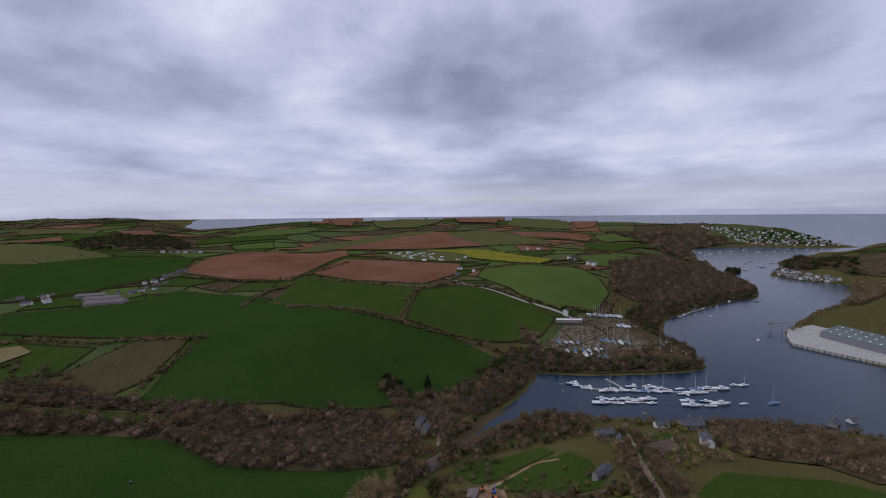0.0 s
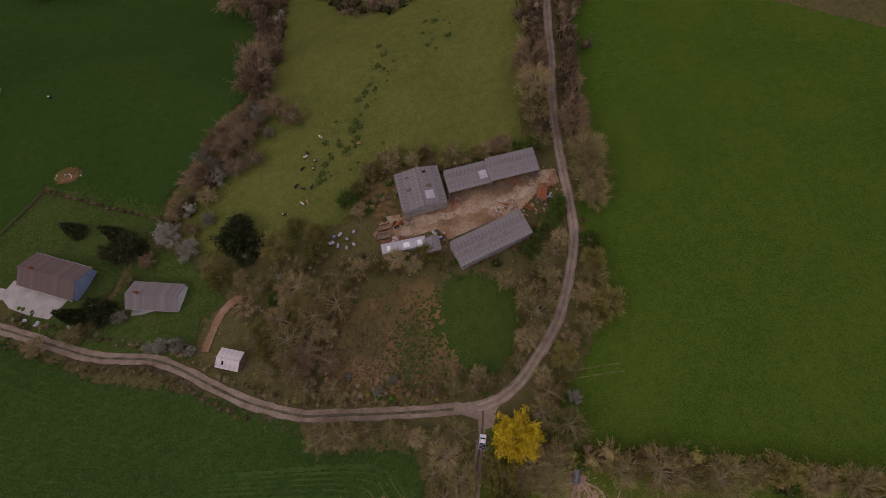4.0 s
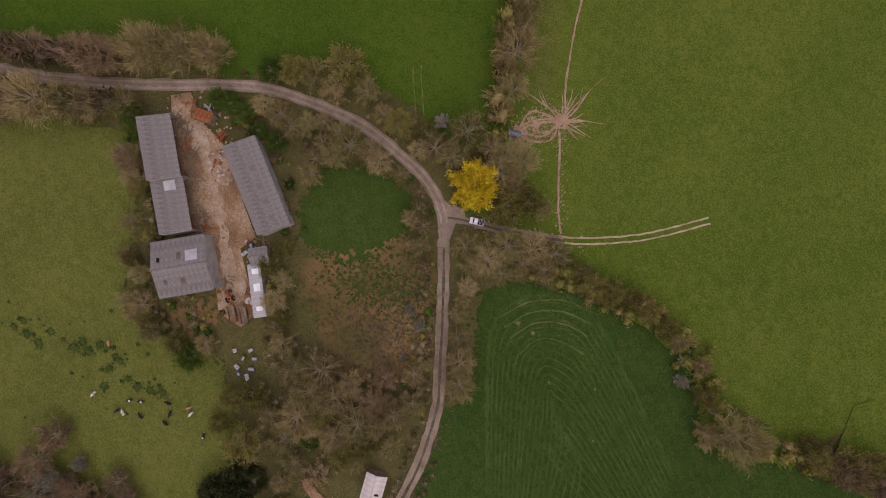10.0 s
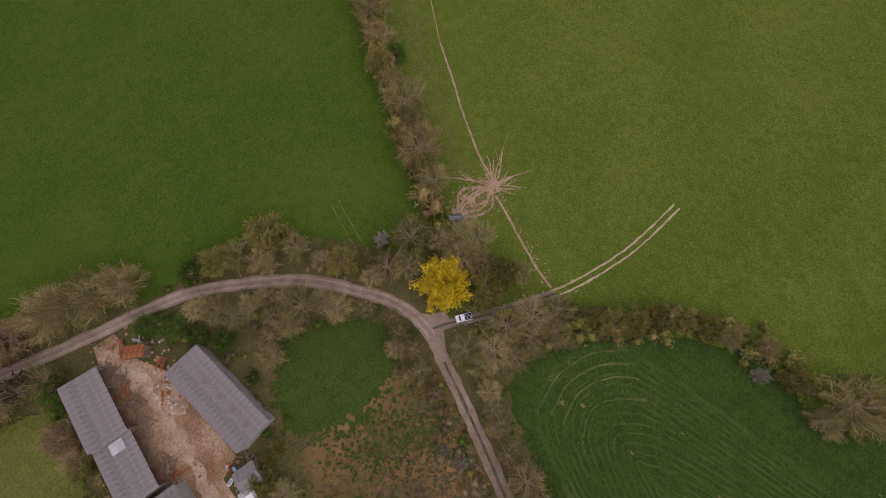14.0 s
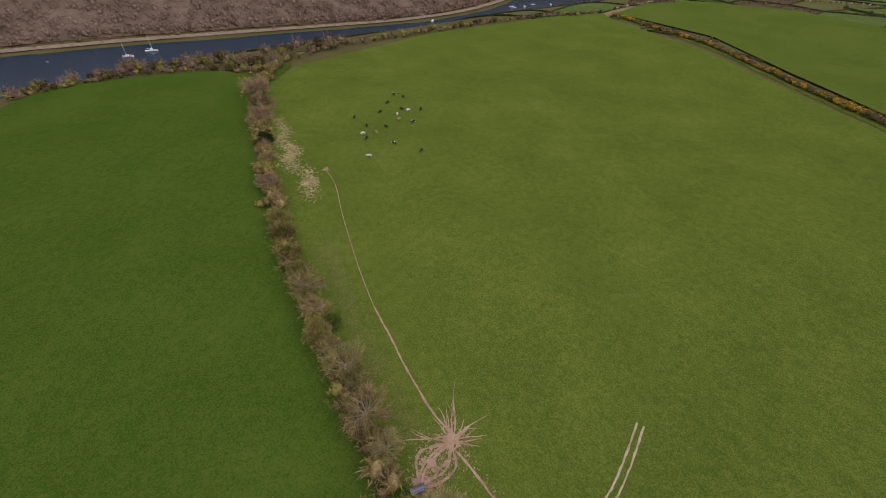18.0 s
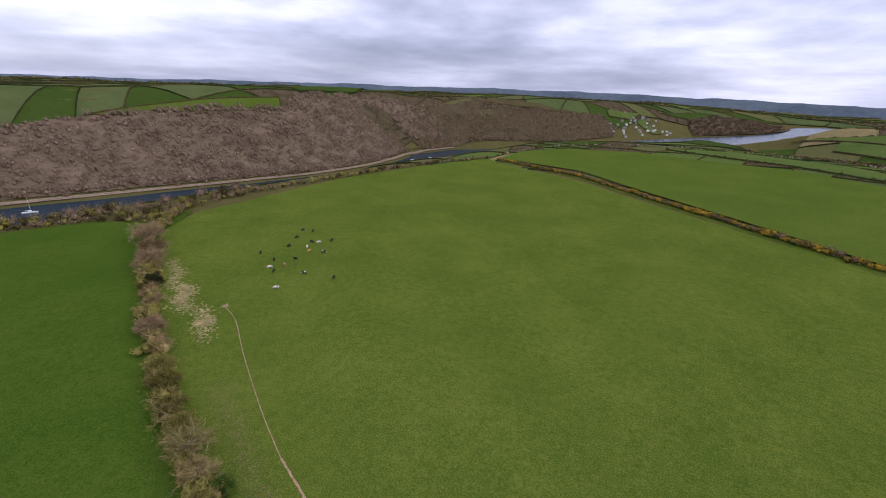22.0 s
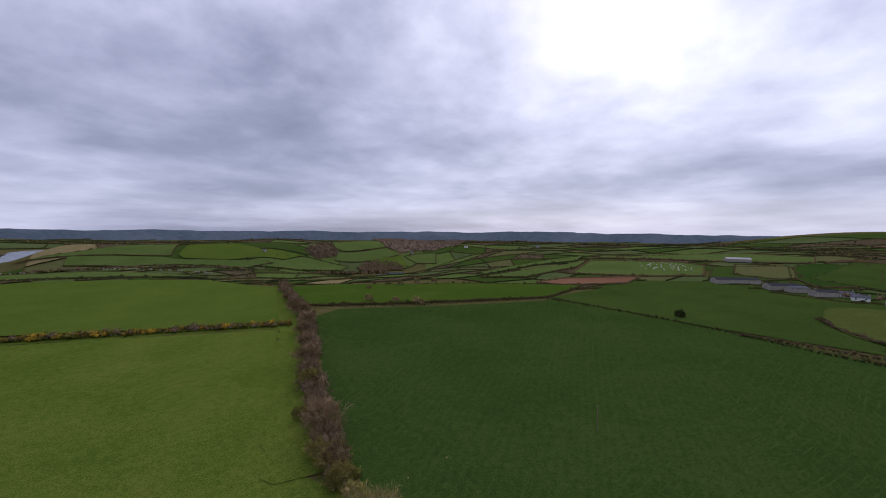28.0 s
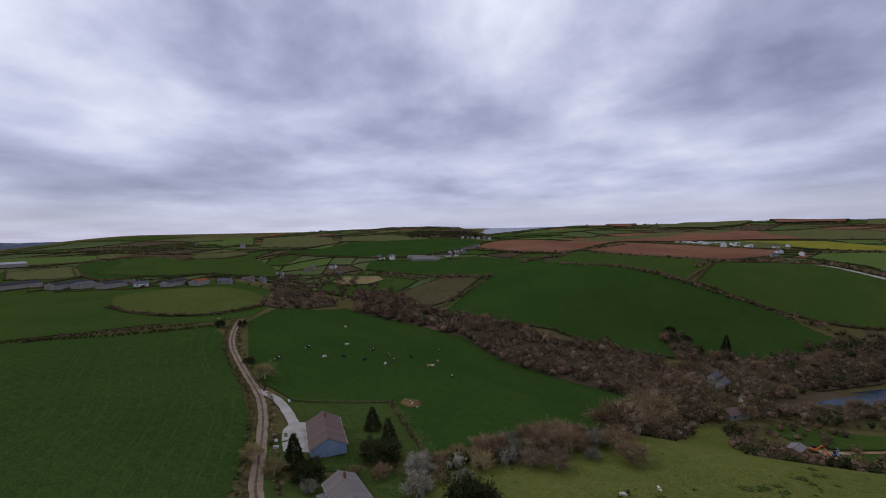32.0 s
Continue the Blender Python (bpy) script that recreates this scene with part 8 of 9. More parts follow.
for k, (ring, gap, r, tall, mat, label) in enumerate(WOODS):
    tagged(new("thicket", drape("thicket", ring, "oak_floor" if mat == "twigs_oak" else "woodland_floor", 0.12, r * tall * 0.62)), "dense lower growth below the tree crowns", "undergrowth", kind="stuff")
    spots = within(ring, gap, r, tall, 100 + k)
    dry = shore(np.array([s[0] for s in spots]), np.array([s[1] for s in spots])) > 2.5
    if ring is HILL_NORTH:
        dry &= ~in_fields(np.array([s[0] for s in spots]), np.array([s[1] for s in spots]))
    spots = [s for s, d in zip(spots, dry) if d]
    if mat == "leaf_olive":
        baked("wood", spots, mat, True, label, "trees", 200 + k)
    else:
        baked("wood", spots[::3], {"twigs_oak": "twigs_russet", "twigs_dark": "twigs_red", "twigs": "twigs_red", "leaf_dark": "twigs_dark"}.get(mat, "twigs"), False, label, "trees", 200 + k)
        baked("wood", [s for i, s in enumerate(spots) if i % 3], mat, mat in ("leaf_dark", "bramble"), label, "trees", 230 + k)

for k, (mat, leaf) in enumerate((("twigs_dark", False), ("twigs", False), ("leaf_olive", True))):
    baked("site_scrub", within(SCRUB_SITE, 8, 2.6, 0.9, 325, 0.5)[k::3], mat, leaf, "brown scrub round the building site", "scrub", 326 + k)
# the brambly belt that closes in the building site, and the trees of the creek head
SITE_BELT = [(-14, 243), (-9, 218), (2, 190), (15, 163), (29, 164), (42, 169), (61, 190), (78, 199), (88, 192)]
hedge(SITE_BELT, "dense dark bramble and willow belt round the site", 2.9, 0.95, 1.7, (("twigs_dark", False), ("twigs_red", False), ("bramble", True), ("leaf_dark", True)), 361, 3.2)
CREEK_HEAD = [
    ([(37, 222), (32, 194), (43, 180), (58, 194), (66, 214), (52, 214)], 5.0, 4.0, 1.05, 0.95, "rounded willow thicket beside the building site"),
    ([(0, 258), (-10, 243), (2, 218), (8, 200), (16, 176), (27, 172), (33, 196), (15, 203), (8, 226), (6, 244), (22, 249), (32, 266), (18, 272)], 4.6, 2.4, 0.9, 0.7, "brown scrub between site and creek"),
    ([(-33, 290), (-39, 264), (-24, 254), (-20, 290), (-4, 300), (0, 284), (-2, 272), (8, 276), (6, 312), (-14, 312)], 5.2, 3.3, 1.15, 0.8, "leafless trees at the head of the creek")]
for k, (ring, gap, r, tall, share, words) in enumerate(CREEK_HEAD):
    spots = [s for s in within(ring, gap, r, tall, 370 + k, share) if math.hypot(s[0] + 13, s[1] - 262) > 9 and math.hypot(s[0] - 11, s[1] - 226) > 7]
    dry = shore(np.array([s[0] for s in spots]), np.array([s[1] for s in spots])) > 2.0
    spots = [s for s, d in zip(spots, dry) if d]
    for j, (mat, leaf) in enumerate((("twigs_dark", False), ("twigs_red", False), ("bramble", True))):
        baked("creek_wood", spots[j::3], mat, leaf, words, "trees", 375 + 3 * k + j)
hedge([(-29, 271), (-33, 244), (-37, 219), (-40, 184), (-37, 146), (-39, 122)], "tall rounded trees of the creek hedge", 4.3, 1.2, 3.6, (("twigs_dark", False), ("twigs_red", False), ("twigs_dark", False)), 391, 3.0)
# hedges and trees round the western farm and its round field
hedge([(-331, 67), (-308, 70), (-287, 82), (-276, 100), (-274, 118), (-280, 138), (-298, 156)], "dark hedge bank round the olive-green field", 1.5, 1.0, 1.3, (("bramble", True), ("twigs_dark", False)), 395, 0.8)
hedge([(-262, 20), (-259, 42), (-257, 66), (-256, 90)], "dark hedge bank below the farm field", 1.3, 1.0, 1.3, (("bramble", True), ("twigs_dark", False)), 397, 0.6)
hedge([(-470, 62), (-440, 96), (-412, 124), (-390, 156), (-376, 172), (-352, 184), (-328, 180)], "leafless trees round the farm buildings", 3.0, 1.2, 7.5, (("twigs_dark", False), ("twigs_red", False)), 399, 3.5)
VILLAGE_BELT = [(-327, 172), (-400, 220), (-480, 270), (-544, 317), (-530, 370), (-427, 359), (-320, 333), (-300, 300), (-330, 262), (-312, 209)]
spots = within(VILLAGE_BELT, 10.5, 3.8, 1.0, 402, 0.5)
for k, (mat, leaf) in enumerate((("twigs_dark", False), ("twigs_red", False), ("twigs_dark", False))):
    baked("valley_trees", spots[k::3], mat, leaf, "leafless trees between village and farm stream", "trees", 403 + k)
SHORE_BELT = shifted(CREEK_BANK[1:14], 2) + shifted(CREEK_BANK[1:14], 48)[::-1]
spots = [s for s in within(SHORE_BELT, 6.5, 4.0, 1.2, 330) if not inside(np.array([s[0]]), np.array([s[1]]), YARD_ROUND)[0]]
dry = shore(np.array([s[0] for s in spots]), np.array([s[1] for s in spots])) > 2.5
spots = [s for s, d in zip(spots, dry) if d]
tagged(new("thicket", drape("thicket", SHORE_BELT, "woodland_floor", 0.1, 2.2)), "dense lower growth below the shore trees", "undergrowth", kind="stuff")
for k, (mat, leaf) in enumerate((("twigs_dark", False), ("twigs_dark", False), ("leaf_dark", True))):
    baked("shore_wood", spots[k::3], mat, leaf, "brown trees along the shore of the boatyard", "trees", 331 + k)
for k, line in enumerate(SOUTH_HEDGES):
    hedge(line, "brown tree-grown hedge between the southern fields", 3.0, 1.0, 3.2, (("twigs_red", False), ("bramble", True), ("twigs", False)), 350 + 4 * k, 1.6)
BANK_FILL = [(-40, 250), (-20, 262), (-8, 300), (20, 322), (60, 348), (100, 322), (112, 306), (95, 290), (75, 288), (40, 278), (8, 270), (-8, 250), (-24, 240)]
spots = [s for s in within(BANK_FILL, 5.5, 3.4, 1.1, 345, 0.9) if math.hypot(s[0] + 13, s[1] - 262) > 9]
dry = shore(np.array([s[0] for s in spots]), np.array([s[1] for s in spots])) > 2.0
spots = [s for s, d in zip(spots, dry) if d]
for k, (mat, leaf) in enumerate((("twigs_dark", False), ("twigs_red", False), ("leaf_dark", True))):
    baked("bank_wood", spots[k::3], mat, leaf, "leafless trees crowding the creek bank", "trees", 346 + k)
GARDENS = [(92, 205), (98, 250), (104, 300), (130, 315), (200, 318), (205, 280), (190, 250), (150, 222), (120, 205)]
HOMES = [(111, 292), (133, 253), (173, 272), (183, 310), (161, 310), (122, 268), (115, 240), (128, 290)]
spots = [s for s in within(GARDENS, 8.5, 3.2, 1.15, 340, 0.75) if min(math.hypot(s[0] - x, s[1] - y) for x, y in HOMES) > 10]
for k, (mat, leaf) in enumerate((("twigs", False), ("leaf_olive", True), ("twigs_red", False))):
    baked("garden_trees", spots[k::3], mat, leaf, "bare and budding trees in the creekside gardens", "trees", 341 + k)

# taller trees that stand out of the valley scrub
RNG = random.Random(91)
for ring, gap, keep in ((VALLEY_A, 19, 0.75), (VALLEY_B, 22, 0.7), (WOOD_CREEK, 17, 0.7), (WOOD_NEARBANK, 15, 0.7), (SCRUB_MILL, 13, 0.8), (BANK_FILL, 15, 0.7), (WOOD_RIGHT, 17, 0.6)):
    for x, y, _, _ in within(ring, gap, 1, 1, int(gap * 7 + len(ring)), keep):
        r = RNG.uniform(3.4, 5.6)
        if shore(np.array([x]), np.array([y]))[0] > 2:
            copy_at(RNG.choice(russet), Matrix.LocRotScale((x, y, ground_z(x, y) - 0.2), Euler((0, 0, RNG.uniform(0, 6.28))), (r, r, r * RNG.uniform(1.2, 1.6))))
# trees on both banks of the tidal river
for k, (bank, mat) in enumerate(((NEAR_BANK[5:15], "twigs_red"), (FAR_BANK[3:10], "twigs_red"), (CREEK_BANK[3:9], "leaf_dark"), (NEAR_BANK[15:24], "twigs_dark"), (NEAR_BANK[15:24], "twigs_red"), (CREEK_BANK[0:4], "twigs_dark"), (FAR_BANK[13:22], "twigs_red"))):
    line = shifted(bank, 17 if k == 6 else 6)
    spots = [p for p in along(line, 6, 3.2, 1.0, 300 + k, 3.0) if shore(np.array([p[0]]), np.array([p[1]]))[0] > 1.5]
    baked("bank_trees", spots, mat, not mat.startswith("twigs"), "scrubby trees along the water's edge", "trees", 300 + k)

# the two dark evergreens above the creek
for x, y, r in ((-57, 352, 5.5), (-49, 360, 4.5), (-60, 362, 4.5), (-40, 352, 4), (-23, 364, 3.0), (-18, 352, 3.5), (-295, -8, 3.4), (-246, 98, 3.0)):
    copy_at(dark[0], Matrix.LocRotScale((x, y, ground_z(x, y) - 0.2), Euler((0, 0, x)), (r, r, r * 1.25)))
copy_at(fir[0], Matrix.LocRotScale((-23, 366, ground_z(-23, 366)), Euler((0, 0, 1)), (3.5, 3.5, 4.0)))
for x, y, r in ((-341, -242, 4.5), (-330, -255, 4), (-352, -228, 4), (-290, -262, 3), (760, 1130, 14), (790, 1150, 12)):
    if x > 0:
        copy_at(dark[1], Matrix.LocRotScale((x, y, ground_z(x, y) - 0.5), Euler((0, 0, y)), (r, r, r * 1.3)))
    else:
        copy_at(bare[1], Matrix.LocRotScale((x, y, ground_z(x, y) - 0.2), Euler((0, 0, y)), (r, r, r * 1.3)))

baked("far_trees", FAR_COPSES[::2], "twigs_dark", "far", "brown leafless trees along distant hedges", "trees", 801)
baked("far_trees", FAR_COPSES[1::4], "leaf_dark", "far", "dark trees along distant hedges", "trees", 802)
baked("far_trees", FAR_COPSES[3::4], "leaf_olive", "far", "olive trees along distant hedges", "trees", 803)


# ---- houses, moorings and stock in the distance ----
def cottage(label, length, width, eave, ridge, wall_mat, roof_mat, storeys=2):
    """A plain gabled house with chimney and rows of windows, built at the origin."""
    ob = thing("house", label, "house", group="houses round the estuary")
    hl, hw = length / 2, width / 2
    bm = bmesh.new()
    pts = [(-hw, -2.5), (hw, -2.5), (hw, eave), (0, ridge), (-hw, eave)]
    a = [bm.verts.new((-hl, q, z)) for q, z in pts]
    b = [bm.verts.new((hl, q, z)) for q, z in pts]
    bm.faces.new(a[::-1]), bm.faces.new(b)
    for i in range(5):
        bm.faces.new((a[i], a[(i + 1) % 5], b[(i + 1) % 5], b[i]))
    bmesh.ops.recalc_face_normals(bm, faces=bm.faces[:])
    part("wall", bm, wall_mat, ob)
    for s in (-1, 1):
        run, drop = hw + 0.4, (ridge - eave) * (hw + 0.4) / hw
        o = box_part("roof_slope", (length + 0.6, math.hypot(run, drop), 0.18), (0, s * run / 2, ridge + 0.12 - drop / 2), roof_mat, ob)
        o.rotation_euler = (-s * math.atan2(drop, run), 0, 0)
        for f in range(storeys):
            for k in (-0.27, 0.27):
                box_part("window", (1.2, 0.12, 1.3), (k * length, s * (hw + 0.02), 1.5 + 2.6 * f), "glass_dark", ob)
    box_part("chimney", (0.7, 0.7, 1.8), (hl - 0.5, 0, ridge + 0.5), "block_wall", ob)
    return ob


HOUSES = [cottage("white rendered house with grey slate roof", 10, 7, 5.2, 7.8, "render_white", "slate"),
          cottage("cream house with brown tiled roof", 12, 8, 5.0, 7.8, "render_white", "tile_brown"),
          cottage("low white cottage with slate roof", 13, 6.5, 2.9, 5.2, "render_white", "slate", 1),
          cottage("stone house with dark slate roof", 11, 7, 5.4, 8.2, "block_wall", "slate"),
          cottage("tall pale house with slate roof", 9, 8, 7.4, 10.2, "render_white", "slate", 3),
          cottage("brown-roofed bungalow beside the creek", 15, 9, 2.7, 5.2, "block_wall", "tile_brown", 1),
          cottage("low stone house with dark slate roof", 14, 7, 3.0, 5.4, "block_wall", "slate", 1)]
FAR_HOUSES = [cottage("distant white house with slate roof", 10, 7, 5.2, 7.8, "render_white", "slate", 1),
              cottage("distant cream house with brown roof", 11, 8, 5.0, 7.8, "render_white", "tile_brown", 1),
              cottage("distant stone house with slate roof", 12, 7, 5.0, 7.8, "block_wall", "slate", 1),
              cottage("distant tall pale house with slate roof", 9, 8, 7.0, 10, "render_white", "slate", 1),
              cottage("distant pale house with grey tiled roof", 10, 8, 5.2, 8.2, "fibre_cement_pale", "tile_grey", 1)]
FIRST = set()


def put(protos, k, m):
    ob = protos[k % len(protos)]
    if ob in FIRST:
        return copy_at(ob, m)
    FIRST.add(ob)
    ob.matrix_basis = m
    return ob


def settle(places, seed, big=1.0, turn=None, kinds=None, protos=None):
    rng = random.Random(seed)
    for i, (x, y) in enumerate(places):
        if shore(np.array([float(x)]), np.array([float(y)]))[0] < 3:
            continue
        s = big * rng.uniform(0.85, 1.2)
        a = rng.uniform(0, 180) if turn is None else turn + rng.gauss(0, 14)
        put(protos or HOUSES, rng.randrange(5) if kinds is None else kinds[i % len(kinds)], Matrix.LocRotScale((x, y, ground_z(x, y)), Euler((0, 0, radians(a))), (s, s, s)))


settle([(p[0], p[1]) for p in within(TOWN, 20, 1, 1, 400, 0.85)], 401, 0.85, 130, protos=FAR_HOUSES)
baked("town_trees", within(TOWN, 36, 11, 0.9, 420, 0.7), "leaf_dark", True, "dark trees between the houses of the harbour town", "trees", 421)
settle([(p[0], p[1]) for p in within(QUAY_TOWN, 13.5, 1, 1, 402, 0.85)], 403, 0.72, 110, (0, 4, 0, 3, 4), FAR_HOUSES)
settle([(p[0], p[1]) for p in within(VILLAGE, 30, 1, 1, 404, 0.7)], 405, 0.75, 60, (0, 2, 4, 1, 0), FAR_HOUSES)
settle(HOUSES_S + HOUSES_S2, 406, 0.85, protos=FAR_HOUSES)
settle(FARM_LEFT[:2] + FARM_LEFT[5:], 407, 0.75, None, (2, 5, 3, 6, 0))
settle(FARM_W2[:1] + FARM_W2[4:], 408, 0.7, None, (2, 6, 5, 3))
settle([(-434, 104), (-430, 111)], 409, 0.7, None, (2, 6))
def lodge(kind, x, y, turn, size=1.0):
    put(HOUSES, kind, Matrix.LocRotScale((x, y, ground_z(x, y)), Euler((0, 0, radians(turn))), (size, size, size)))


for kind, x, y, turn, size in ((3, -26, 312, 75, 0.8), (3, -21, 303, 75, 0.75), (5, -13, 262, 50, 0.9), (6, 111, 292, 10, 0.9), (5, 133, 253, 20, 1.15), (0, 173, 272, 70, 1.0), (6, 184, 310, 5, 1.25),
                               (2, 162, 311, 5, 0.8), (3, 82, 222, 30, 0.6), (6, 300, 318, 40, 0.9), (0, 318, 322, 20, 0.7), (6, 118, 276, 100, 0.7)):
    lodge(kind, x, y, turn, size)
settle([(-1480, -1930), (-671, -936), (-1184, -616), (-980, 470), (-1411, 538), (-1340, -700), (-1500, -480), (-1080, -760)], 413, 0.9, protos=FAR_HOUSES)
settle([(-666, 931), (-652, 938), (-640, 944), (-626, 951), (-611, 958), (-600, 966)], 415, 0.7, 20, (0, 2, 4, 1, 2), FAR_HOUSES)
settle([(-457, 590), (-462, 606), (-457, 621), (-470, 640), (-472, 655), (-477, 671), (-468, 688), (-466, 703), (-445, 600), (-450, 632)], 416, 0.62, None, (2, 6, 5, 3), None)
settle([(148, 532), (86, 226), (-552, 540), (-535, 525)], 414, 0.75)


def long_barn(x, y, length, width, angle, roof, label, eave=4.0):
    shed("barn", label, x, y, length, width, angle, eave, eave + width * 0.14, roof_mat=roof, wall_mat="block_wall", seed=int(abs(x)))


long_barn(148, 517, 32, 7, -2, "render_white", "long white-roofed boatyard shed", 4)
long_barn(-702, 58, 30, 14, 100, "fibre_cement_pale", "pale-roofed cattle barn on the ridge")
long_barn(-474, 36, 40, 11, 115, "barn_sheet", "long dark-roofed barn of the western farm")
long_barn(-452, 68, 26, 11, 115, "barn_sheet", "dark-roofed barn of the western farm")
long_barn(-441, 76, 14, 9, 115, "slate", "blue-grey roofed barn of the western farm")
long_barn(-428, 90, 16, 10, 115, "barn_sheet", "dark-roofed barn of the western farm")
long_barn(-400, 128, 22, 9, 120, "barn_sheet", "dark-roofed range beside the round field")
long_barn(-388, 143, 14, 8, 120, "rust", "brown-roofed range beside the round field")
long_barn(-502, 556, 34, 15, 20, "fibre_cement", "grey-roofed barn of the hillside farm")
long_barn(-470, 538, 40, 18, 20, "fibre_cement", "long grey-roofed barn of the hillside farm")
long_barn(-444, 512, 42, 20, 20, "fibre_cement", "wide grey-roofed barn of the hillside farm")

# quay with its big ribbed store
quay = thing("quay", "pale concrete quay with dark piled edge", "quay", kind="structure")
bm = bmesh.new()
ring = [bm.verts.new((x, y, WATER + 3.2)) for x, y in QUAY]
foot = [bm.verts.new((x, y, WATER - 3)) for x, y in QUAY]
bm.faces.new(ring)
for i in range(len(ring)):
    j = (i + 1) % len(ring)
    bm.faces.new((ring[i], ring[j], foot[j], foot[i]))
bmesh.ops.recalc_face_normals(bm, faces=bm.faces[:])
part("quay_deck", bm, "concrete", quay)
for (ax, ay), (bx, by) in zip(QUAY, QUAY[1:]):
    for x, y in densify([(ax, ay), (bx, by)], 5.0)[:-1]:
        box_part("pile", (0.7, 0.7, 6.0), (x, y, WATER + 0.2), "timber", quay)


def quay_store(corners):
    """Large store with a shallow ribbed green-grey roof and rows of rooflights."""
    c = [Vector((x, y, 0)) for x, y in corners]
    mid = sum(c, Vector()) / 4
    u = ((c[1] - c[0]) + (c[2] - c[3])) / 2
    ln, wd = u.length, (((c[3] - c[0]) + (c[2] - c[1])) / 2).length
    ob = thing("quay_store", "huge store with ribbed green-grey roof", "warehouse", Matrix.Translation((mid.x, mid.y, WATER + 3.2)) @ Matrix.Rotation(math.atan2(u.y, u.x), 4, "Z"))
    for s in (-1, 1):
        box_part("side_wall", (ln, 0.4, 7.0), (0, s * wd / 2, 3.5), "steel_grey", ob)
        box_part("end_wall", (0.4, wd, 7.0), (s * ln / 2, 0, 3.5), "steel_grey", ob)
        run, drop = wd / 2 + 0.6, 7.0
        tilt, sl = math.atan2(drop, run), math.hypot(run, drop)
        n = 22
        for i in range(n):
            o = box_part("roof_panel", (ln / n - 0.12, sl, 0.2), (0, 0, 0), "store_roof", ob)
            o.matrix_local = Matrix.Translation((-ln / 2 + ln * (i + 0.5) / n, s * run / 2, 7.0 + drop / 2)) @ Matrix.Rotation(-s * tilt, 4, "X")
            if i % 2:
                for k in (-0.28, 0.05, 0.34):
                    box_part("rooflight", (ln / n * 0.28, sl * 0.1, 0.1), (0, k * sl, 0.15), "white_paint", o)
    box_part("ridge", (ln, 0.8, 0.3), (0, 0, 14.2), "store_roof", ob)


material("store_roof", ((0.10, 0.125, 0.115), (0.13, 0.155, 0.145), (0.17, 0.19, 0.175)), 0.05, 0.8, 0.7, 0.1)
quay_store(QUAY_SHED)
conveyor = thing("conveyor", "steel loading conveyor on the quay", "conveyor", pose(462, 575, WATER + 3.2, 0, 0, -40))
box_part("boom", (34, 2.0, 1.6), (0, 0, 9), "steel_grey", conveyor, rot=(0, -14, 0))
for k in (-12, 0, 12):
    box_part("leg", (0.8, 1.6, 11 - k * 0.1), (k, 0, 3.6), "steel_grey", conveyor)
box_part("cabin", (4, 4, 3.5), (-14, 0, 6), "block_wall", conveyor)


# boats
def hull_mesh(length, beam, depth, sheer=0.25):
    """A pointed open hull lofted from stations."""
    bm = bmesh.new()
    rows = []
    for i in range(9):
        t = i / 8
        x = -length / 2 + length * t
        w = beam / 2 * (0.82 + 0.18 * math.sin(t * math.pi)) * (1 - max(0, (t - 0.45) / 0.55) ** 2.2) + 0.02
        z = depth * (0.75 + sheer * t * t)
        rows.append([bm.verts.new(q) for q in ((x, -w, z), (x, -w * 0.8, z * 0.35), (x, 0, -0.25 * depth * (1 - t * 0.6)), (x, w * 0.8, z * 0.35), (x, w, z))])
    for a, b in zip(rows, rows[1:]):
        for k in range(4):
            bm.faces.new((a[k], b[k], b[k + 1], a[k + 1]))
    bm.faces.new(rows[0][::-1])
    bmesh.ops.recalc_face_normals(bm, faces=bm.faces[:])
    return bm


def deck_mesh(length, beam, depth, sheer=0.25):
    bm = bmesh.new()
    prev = None
    for i in range(9):
        t = i / 8
        x = -length / 2 + length * t
        w = (beam / 2 * (0.82 + 0.18 * math.sin(t * math.pi)) * (1 - max(0, (t - 0.45) / 0.55) ** 2.2) + 0.02) * 0.96
        z = depth * (0.75 + sheer * t * t) - 0.05
        row = (bm.verts.new((x, -w, z)), bm.verts.new((x, w, z)))
        if prev:
            bm.faces.new((prev[0], row[0], row[1], prev[1]))
        prev = row
    return bm


def boat(label, hull_mat, length=8.0, cabin=True, mast=0.0, cover=""):
    ob = thing("sailing_boat" if mast else "motor_boat" if cabin else "dinghy", label, "boat", group="moored boats")
    b = length * 0.32
    part("hull", hull_mesh(length, b, length * 0.13), hull_mat, ob)
    part("deck", deck_mesh(length, b, length * 0.13), cover or ("white_paint" if cabin or mast else "timber"), ob)
    if cabin:
        part("cabin", profile_body([(-length * 0.12, length * 0.1), (length * 0.2, length * 0.11), (length * 0.12, length * 0.21), (-length * 0.1, length * 0.22)], b * 0.62, 0.15), "white_paint", ob)
        part("windscreen", profile_body([(length * 0.125, length * 0.14), (length * 0.2, length * 0.13), (length * 0.135, length * 0.2), (length * 0.11, length * 0.2)], b * 0.5, 0.1), "glass_dark", ob)
    if mast:
        bm = bmesh.new()
        bmesh.ops.create_cone(bm, cap_ends=True, segments=6, radius1=0.09, radius2=0.06, depth=mast, matrix=Matrix.Translation((length * 0.08, 0, mast / 2 + length * 0.1)))
        part("mast", bm, "white_paint", ob)
        box_part("boom", (length * 0.4, 0.14, 0.16), (-length * 0.13, 0, length * 0.24), "blue_paint" if cover else "white_paint", ob)
    return ob


